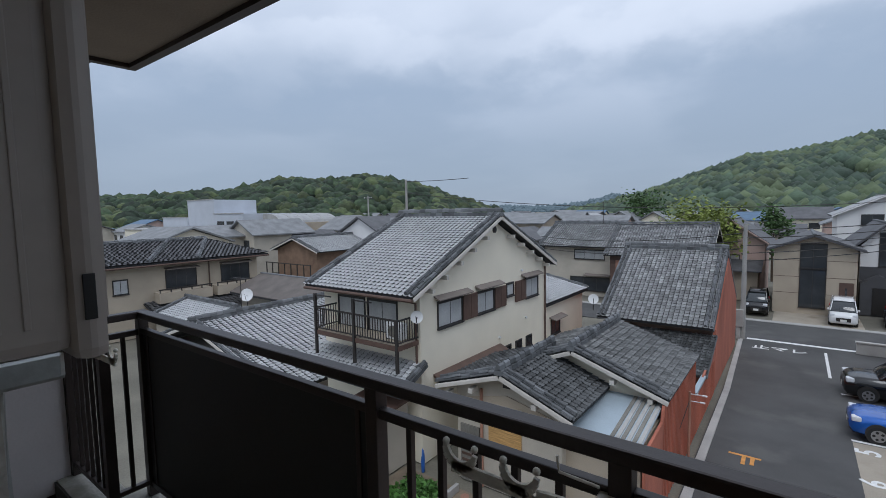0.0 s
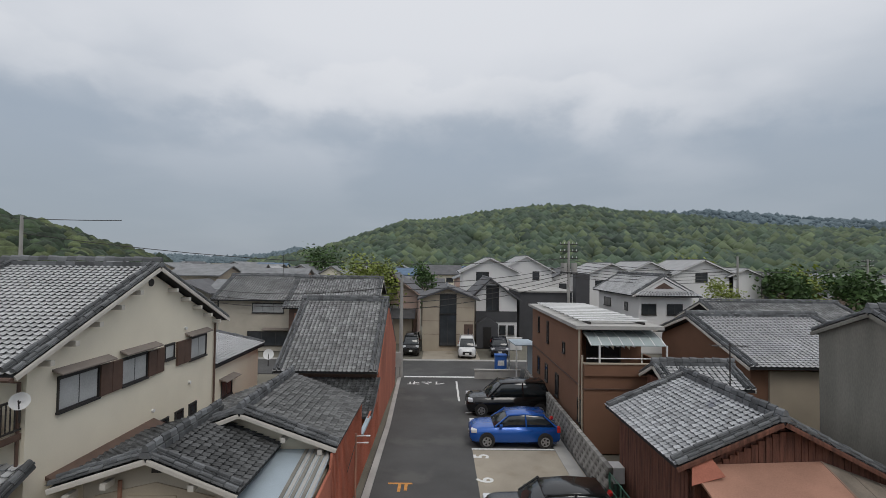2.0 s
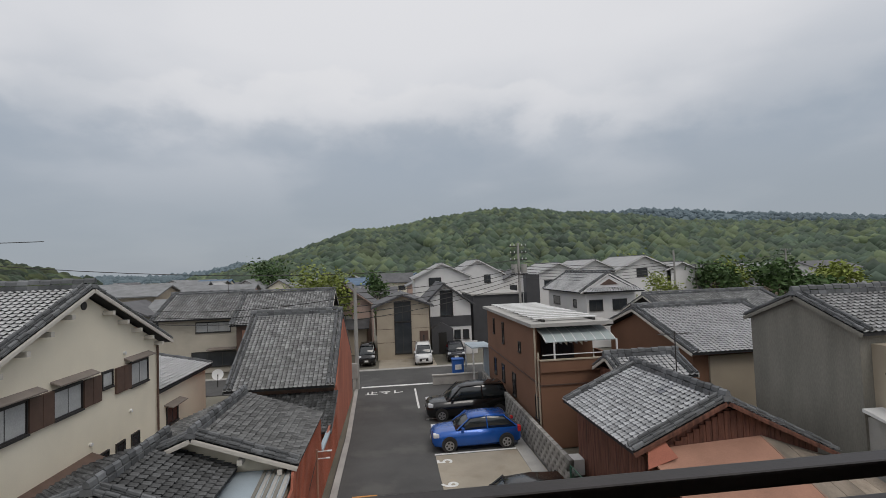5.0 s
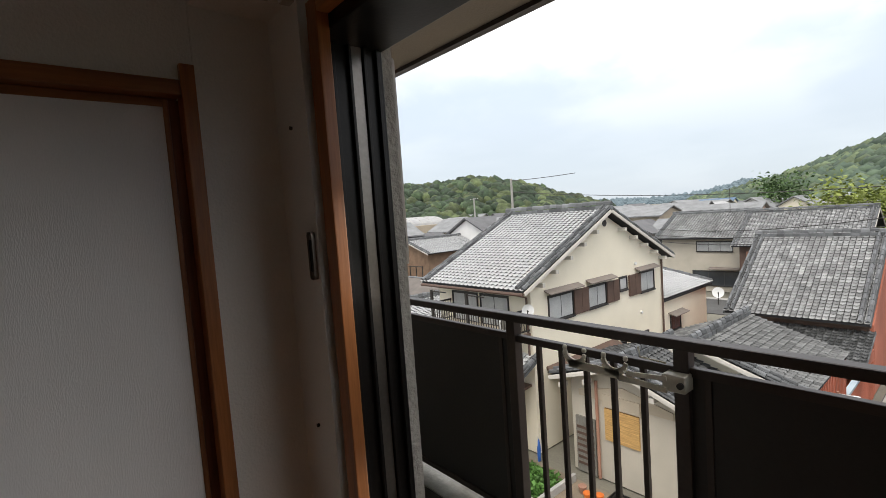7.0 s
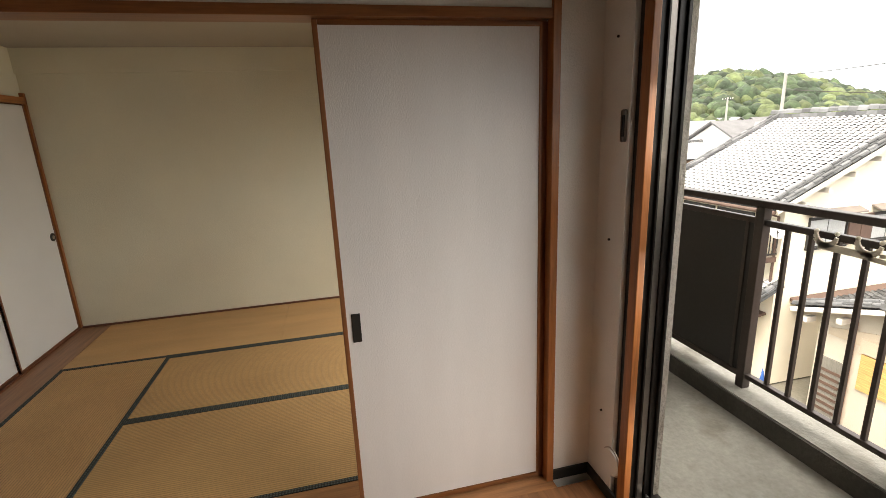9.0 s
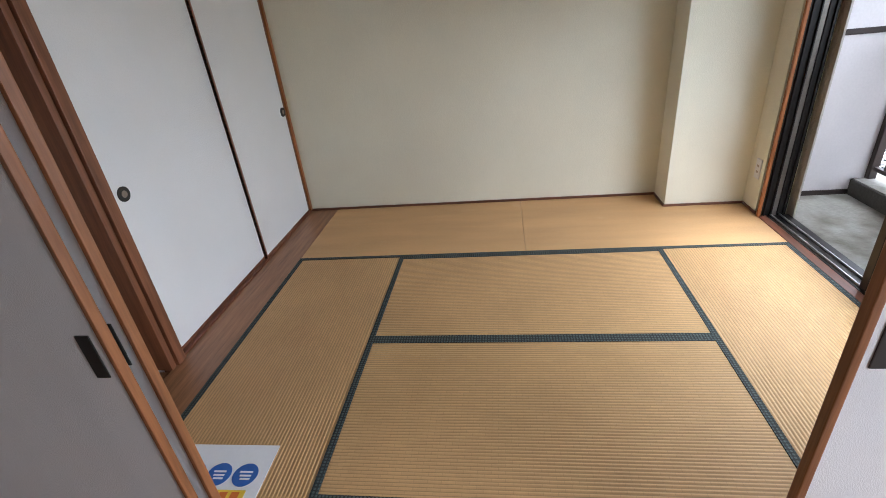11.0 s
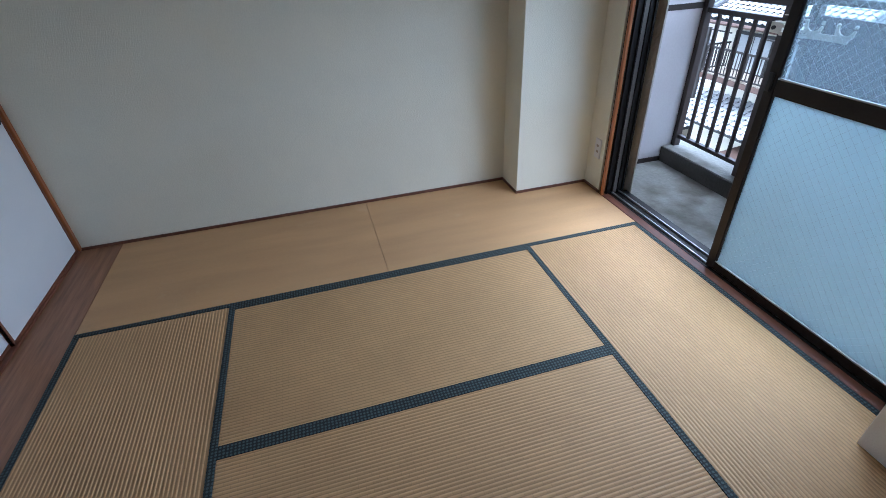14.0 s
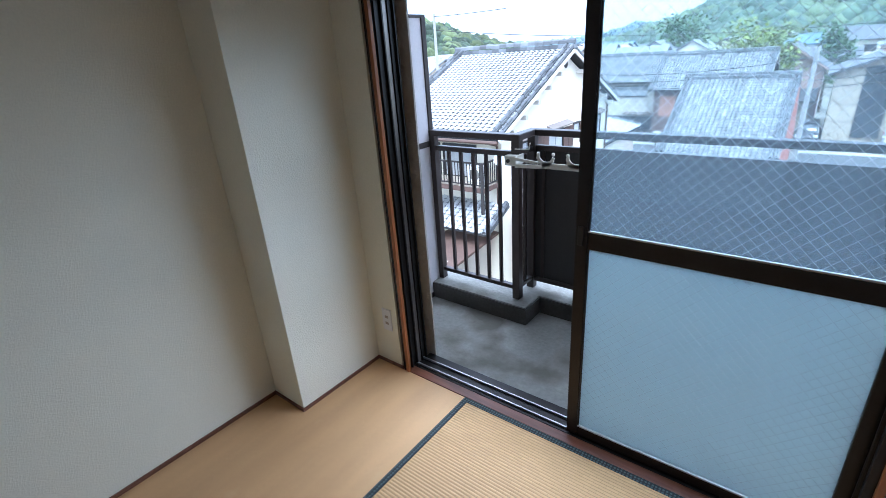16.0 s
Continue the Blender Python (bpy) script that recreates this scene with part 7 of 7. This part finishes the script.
for k, (x, y, h, r, lf) in enumerate(((47, 62, 7.6, 3, M_LEAFG), (52, 66, 7.6, 3, M_LEAFY), (55, 60, 6.8, 2.8, M_LEAFG), (46, 82, 9.4, 4, M_LEAFY), (62, 72, 8, 4, M_LEAFG), (53, 52, 5.6, 2.4, M_LEAFG), (66, 62, 7, 3, M_LEAFY), (-24, 100, 11, 5, M_LEAFG))):
    tree("grove_tree", "broad green tree at the edge of the town", x, y, G, h, r, lf, 1500, 20 + k, 0.25, 0.35)
gdn = thing("garden_bed", "dense low green weeds in a small garden", "weeds", (-8.0, 10.0, G), kind="stuff")
rg = random.Random(12)
vs, fs = [], []
for k in range(1500):
    p = Vector((-7.9 + rg.uniform(-0.65, 0.65), 10.1 + rg.uniform(-0.7, 0.7), G + rg.uniform(0.02, 0.34)))
    d1 = Vector((rg.uniform(-1, 1), rg.uniform(-1, 1), rg.uniform(-0.2, 0.9))).normalized()
    d2 = d1.cross(Vector((rg.uniform(-1, 1), rg.uniform(-1, 1), 0.3))).normalized()
    s = rg.uniform(0.05, 0.12)
    b = len(vs)
    vs += [p - d1 * s, p + d2 * s * 0.5, p + d1 * s, p - d2 * s * 0.5]
    fs.append((b, b + 1, b + 2, b + 3))
mesh_part("leaves", [tuple(v) for v in vs], fs, mat("fresh_weed", (0.07, 0.17, 0.03), 0.7, 0.2, 2, 20, 0, rand=0.35), gdn)
structure(part("garden_soil", box(-9.3, -1.9, 3.0, 11.3, G - 0.05, G + 0.012), M_SOIL), "trodden pale garden soil", "ground")
gw = thing("garden_wall", "low concrete garden edging", "edging", (-7, 9.5, G))
part("edge_block", box(-8.7, -7.0, 9.2, 9.32, G, G + 0.25, 0.02), M_KERB, gw)
part("edge_block", box(-7.1, -6.98, 9.32, 11.2, G, G + 0.25, 0.02), M_KERB, gw)
for k, (x, y, c_) in enumerate(((-6.2, 10.6, M_ORP), (-5.9, 10.75, M_ORP), (-5.6, 10.5, M_ORP), (-6.5, 10.8, M_RUST))):
    pt = thing("flower_pot", "small orange clay flower pot", "flower pot", (x, y, G + 0.012), "flower pots")
    part("pot", tube([(x, y, G + 0.012), (x, y, G + 0.2)], [0.08, 0.12], 12), c_, pt)
    part("pot_rim", tube([(x, y, G + 0.2), (x, y, G + 0.235)], 0.13, 12), c_, pt)
crt = thing("plastic_crate", "black plastic crate standing open in a garden", "crate", (-5.2, 10.7, G + 0.012))
for x0, x1, y0, y1 in ((-5.5, -4.9, 10.5, 10.53), (-5.5, -4.9, 10.9, 10.93), (-5.5, -5.47, 10.53, 10.9), (-4.93, -4.9, 10.53, 10.9)):
    for k in range(4):
        part("slat", box(x0, x1, y0, y1, G + 0.03 + k * 0.11, G + 0.11 + k * 0.11, 0.004), M_BLACK, crt)
part("base", box(-5.5, -4.9, 10.5, 10.93, G + 0.012, G + 0.03), M_BLACK, crt)
ldr = thing("old_ladder", "old white ladder lying against a shed wall", "ladder", (-4.2, 10.9, G + 0.012))
for dz in (0, 0.38):
    bar_between("ladder_rail", (-4.75, 10.6 + dz, G + 0.03), (-3.4, 11.0 + dz, G + 0.75), 0.05, 0.07, M_DISH, ldr)
for k in range(5):
    f = 0.1 + k * 0.2
    bar_between("rung", (-4.75 + 1.35 * f, 10.6 + 0.4 * f, G + 0.06 + 0.72 * f), (-4.75 + 1.35 * f, 10.98 + 0.4 * f, G + 0.06 + 0.72 * f), 0.035, 0.03, M_DISH, ldr)
bgs = thing("blue_sheet", "crumpled blue plastic sheet beside a house wall", "plastic sheet", (-8.6, 11.2, G + 0.012))
bmx = bmesh.new()
bmesh.ops.create_icosphere(bmx, subdivisions=3, radius=1.0)
for v in bmx.verts:
    k = 1 + 0.35 * noise.noise(v.co * 2.2)
    v.co = Vector((-8.55 + v.co.x * 0.05 * k, 11.35 + v.co.y * 0.07 * k, G + 0.3 + max(-0.28, v.co.z * 0.5 * k)))
part("sheet_folds", bmx, M_BLUEP, bgs, smooth=True)
acb = thing("air_conditioner", "pale outdoor air conditioner unit by the board hut", "air conditioner", (7.9, 18.2, G))
part("casing", box(7.75, 8.3, 17.6, 18.2, G + 0.5, G + 1.1, 0.02), M_DISH, acb)
part("stand", box(7.8, 8.25, 17.65, 18.15, G, G + 0.5), M_DARKM, acb)


# ---- poles and wires ----
def utility_pole(x, y, top, label, arms=2, can=False):
    t = thing("utility_pole", label, "utility pole", (x, y, G))
    part("shaft", tube([(x, y, G), (x, y, top)], [0.17, 0.11], 12), M_POLEC, t)
    for k in range(arms):
        z = top - 0.3 - k * 0.7
        a = part("cross_arm", box(x - 0.9, x + 0.9, y - 0.04, y + 0.04, z - 0.04, z + 0.04), M_DARKM, t)
        for q in (-0.8, -0.4, 0.4, 0.8):
            part("insulator", tube([(x + q, y, z + 0.04), (x + q, y, z + 0.2)], 0.04, 6), M_DISH, a)
    if can:
        part("transformer", disc_bm((x - 0.5, y - 0.1, top - 2.6), (0, 0, 1), 0.32, 0.9, 14), M_POLEC, t)
        part("transformer", disc_bm((x + 0.5, y - 0.1, top - 2.6), (0, 0, 1), 0.32, 0.9, 14), M_POLEC, t)
        part("bracket", box(x - 0.9, x + 0.9, y - 0.15, y - 0.08, top - 3.2, top - 3.1), M_DARKM, t)
    return t


lp = thing("lane_lamp", "slim rust-red lamp post with small white lamp beside a wall", "lamp post", (-1.58, 16.8, G))
part("post", tube([(-1.58, 16.8, G), (-1.58, 16.8, -4.3)], 0.04, 8), M_RUST, lp)
for zz_, dx_ in ((-4.38, 0.42), (-4.62, 0.36)):
    part("arm", tube([(-1.58, 16.8, zz_), (-1.58 + dx_, 16.7, zz_ + 0.05)], 0.018, 6), M_DISH, lp)
    part("lamp_head", box(-1.58 + dx_ - 0.05, -1.58 + dx_ + 0.10, 16.66, 16.74, zz_ + 0.03, zz_ + 0.07, 0.012), M_DISH, lp)
part("stay", tube([(-1.58, 16.8, -4.6), (-1.76, 16.2, -5.4)], 0.012, 5), M_DARKM, lp)
utility_pole(-1.55, 35.4, 0.6, "slim concrete pole with a grey box beside the lane", 0)
pb = thing("meter_box", "grey metal box at the foot of a pole", "box", (-1.75, 35.0, G))
part("casing", box(-2.0, -1.5, 35.0, 35.25, -6.0, -4.9, 0.02), M_KERB, pb)
part("foot", box(-1.85, -1.65, 35.05, 35.2, G, -6.0), M_KERB, pb)
utility_pole(14.2, 46.8, 4.1, "concrete pole with transformers and many wires", 3, True)
utility_pole(37.4, 56.5, 3.0, "dark pole before the white houses", 0)
utility_pole(-29.5, 34.5, 4.9, "steel pole with one long wire arm", 0)
utility_pole(-51.0, 50.0, 4.2, "thin pole rising among tiled roofs", 1)
utility_pole(62, 66, 3.0, "pole among the trees", 2)


def wire(a, b, sag, label="thin black overhead cable"):
    t = thing("overhead_cable", label, "cable", a, "overhead cables")
    a, b = Vector(a), Vector(b)
    pts = []
    for k in range(17):
        f = k / 16
        pts.append(a.lerp(b, f) - Vector((0, 0, 4 * sag * f * (1 - f))))
    part("strand", tube(pts, 0.026, 4), M_BLACK, t)


wire((-29.5, 34.5, 3.6), (14.2, 46.8, 2.4), 1.3)
wire((-29.5, 34.5, 4.7), (-21.5, 33.5, 4.55), 0.05)
wire((14.2, 46.8, 2.2), (62, 66, 2.2), 1.2)
for k in range(5):
    wire((14.2, 46.8, 1.6 - k * 0.35), (-1.75, 35.4, 0.2 - k * 0.5), 0.4)
    wire((14.2, 46.8, 1.8 - k * 0.3), (37.4, 56.5, 1.8 - k * 0.4), 0.6)
for k in range(3):
    wire((-1.75, 35.4, 0.0 - k * 0.5), (-20.0, 44.5, -1.0 - k * 0.6), 0.5)
tv_aerial(-14.0, 45.8, 0.2, 2.4)
tv_aerial(30, 41.6, -1.0, 1.2)
tv_aerial(20, 15.4, 0.4, 2.3)
tv_aerial(-21.2, 12.4, -3.0, -1.3)


# ---- hills ----
def hill(name, label, profile, dist, depth, seed, step_az, leafs, count, clump, fine=1):
    """A wooded ridge: profile of (azimuth, rise as a share of the distance)."""
    t = thing(name, label, "hill", (0, dist, G))
    az = [p[0] for p in profile]
    el = [p[1] for p in profile]
    n_az = int((az[-1] - az[0]) / step_az) + 1
    rows = 14
    vs, fs = [], []
    def height(a, f):
        top = float(np.interp(a, az, el)) * dist
        nz = noise.fractal(Vector((a * 0.12 + seed, f * 2.0, 0)), 0.9, 2.0, 4)
        s = math.sin(min(1.0, f) * math.pi / 2) ** 1.15
        return (G - 2) + (top - (G - 2) + 1.5) * s * (1 + 0.05 * nz * (1 - f))
    for i in range(n_az):
        a = az[0] + i * step_az
        for j in range(rows + 3):
            f = j / rows
            d_ = dist - depth * (1 - f)
            z = height(a, f) if f <= 1 else height(a, 1) - (f - 1) * depth * 0.3
            vs.append((d_ * math.sin(radians(a)), d_ * math.cos(radians(a)), z))
    m_ = rows + 3
    for i in range(n_az - 1):
        for j in range(m_ - 1):
            fs.append((i * m_ + j, (i + 1) * m_ + j, (i + 1) * m_ + j + 1, i * m_ + j + 1))
    mesh_part("slope", vs, fs, leafs[0], t, smooth=True)
    # canopy: many rounded, lumpy crowns of several shapes
    rg_ = random.Random(seed)
    shapes = []
    for k in range(7):
        ico = bmesh.new()
        bmesh.ops.create_icosphere(ico, subdivisions=fine, radius=1.0)
        for v in ico.verts:
            v.co *= 1 + 0.34 * noise.noise(v.co * 1.9 + Vector((k * 3.1, seed, 0))) + 0.16 * noise.noise(v.co * 4.3 + Vector((seed, k * 5.7, 1)))
        shapes.append((np.array([v.co[:] for v in ico.verts]), [tuple(v.index for v in f_.verts) for f_ in ico.faces]))
        ico.free()
    for q, lf in enumerate(leafs):
        V, F, c = [], [], 0
        for k in range(count // len(leafs)):
            a = rg_.uniform(az[0], az[-1])
            f = rg_.random() ** 0.8
            if noise.noise(Vector((a * 0.25 + q * 7, f * 5, seed))) < -0.25:
                continue
            d_ = dist - depth * (1 - f)
            z = height(a, f)
            sz = clump * (0.45 + 1.1 * rg_.random() ** 1.8)
            iv, itf = shapes[k % 7]
            tall = sz * rg_.uniform(0.7, 1.25)
            P = iv * np.array((sz, sz, tall)) + np.array((d_ * math.sin(radians(a)), d_ * math.cos(radians(a)), z + sz * 0.1))
            V.append(P)
            F += [tuple(u + c for u in ff) for ff in itf]
            c += len(iv)
        ob = mesh_part("canopy", np.concatenate(V).tolist(), F, lf, t, smooth=True)
        tagged(ob, kind="stuff")
    return t


# greens lightened and greyed: the haze of distance is mixed into the colour
M_HILL1 = mat("hazed_wood_dark", (0.050, 0.075, 0.052), 0.9, 0.34, 0.05, 0.9, 0, rand=0.22)
M_HILL2 = mat("hazed_wood_mid", (0.064, 0.094, 0.058), 0.9, 0.34, 0.05, 0.9, 0, rand=0.22)
M_HILL3 = mat("hazed_wood_fresh", (0.092, 0.120, 0.062), 0.9, 0.32, 0.05, 0.9, 0, rand=0.25)
M_KNOLL1 = mat("knoll_wood_dark", (0.024, 0.040, 0.021), 0.9, 0.5, 0.5, 2.2, 0, rand=0.35)
M_KNOLL2 = mat("knoll_wood_mid", (0.038, 0.060, 0.028), 0.9, 0.5, 0.5, 2.2, 0, rand=0.35)
M_KNOLL3 = mat("knoll_wood_fresh", (0.062, 0.080, 0.033), 0.9, 0.45, 0.5, 2.2, 0, rand=0.35)
# far wood tinted blue-grey in its base colour for aerial haze
M_FAR = mat("far_wood_hazed", (0.115, 0.155, 0.175), 0.95, 0.15, 0.004, 0.05, 0)
hill("wooded_hill", "long wooded hill, spring greens toned with haze", [(-22, -0.008), (-19, -0.001), (-14, 0.019), (-11, 0.037), (-6, 0.065), (-4, 0.076), (0, 0.078), (5, 0.092), (12, 0.106), (17, 0.105), (20, 0.097), (24, 0.089), (29, 0.079), (35, 0.060), (44, 0.046), (52, 0.036), (62, 0.036), (75, 0.015)], 520, 330, 3, 0.8, (M_HILL1, M_HILL2, M_HILL3), 36000, 3.4)
hill("wooded_knoll", "dark wooded knoll behind the roofs", [(-85, 0.009), (-78, 0.020), (-70, 0.026), (-62, 0.035), (-56, 0.058), (-50, 0.058), (-46, 0.065), (-41, 0.051), (-37, 0.028), (-33, 0.004), (-30, -0.010)], 230, 80, 9, 0.8, (M_KNOLL1, M_KNOLL2, M_KNOLL3, M_KNOLL1), 7000, 2.3, 2)
hill("far_ridge", "wooded ridge far away, bluish haze in its colour", [(-40, -0.003), (-30, 0.005), (-25, 0.002), (-21, 0.007), (-17, 0.024), (-13, 0.015), (-8, 0.008), (0, 0.018), (20, 0.099), (30, 0.100), (36, 0.086), (42, 0.072), (50, 0.053), (60, 0.034), (75, 0.010)], 1900, 500, 5, 1.5, (M_FAR,), 9000, 8)

# houses among the trees of the knoll and the hill
for x, y, z, w_, d_, wm, rm in ((-153, 112, 4.6, 5, 4, M_PINKW, M_ROOFL), (-163, 107, 3.4, 6, 4, M_TAN, M_ROOFG), (-176, 74, -2.0, 9, 6, M_CREAM2, M_ROOFD), (-186, 62, -2.6, 10, 6, M_TAN, M_ROOFG), (-168, 84, -1.0, 8, 6, M_WHITEW, M_ROOFR), (22, 385, 22.5, 12, 8, M_WHITEW, M_ROOFL), (30, 388, 24.0, 9, 7, M_PINKW, M_ROOFD)):
    t = thing("hillside_house", "small house standing among the trees of a hill", "house", (x, y, z), "hillside houses")
    part("wall", box(x - w_ / 2, x + w_ / 2, y - d_ / 2, y + d_ / 2, z - 9, z + 3.2), wm, t)
    part("roof", prism([(y - d_ / 2 - 0.6, z + 3.1), (y, z + 5.0), (y + d_ / 2 + 0.6, z + 3.1), (y + d_ / 2 + 0.6, z + 3.3), (y, z + 5.3), (y - d_ / 2 - 0.6, z + 3.3)], x - w_ / 2 - 0.6, x + w_ / 2 + 0.6, "X"), rm, t)
    for k in (-0.25, 0.2):
        part("window", box(x + w_ * k - 0.8, x + w_ * k + 0.8, y - d_ / 2 - 0.06, y - d_ / 2 + 0.02, z + 0.9, z + 2.2), M_PANED, t)
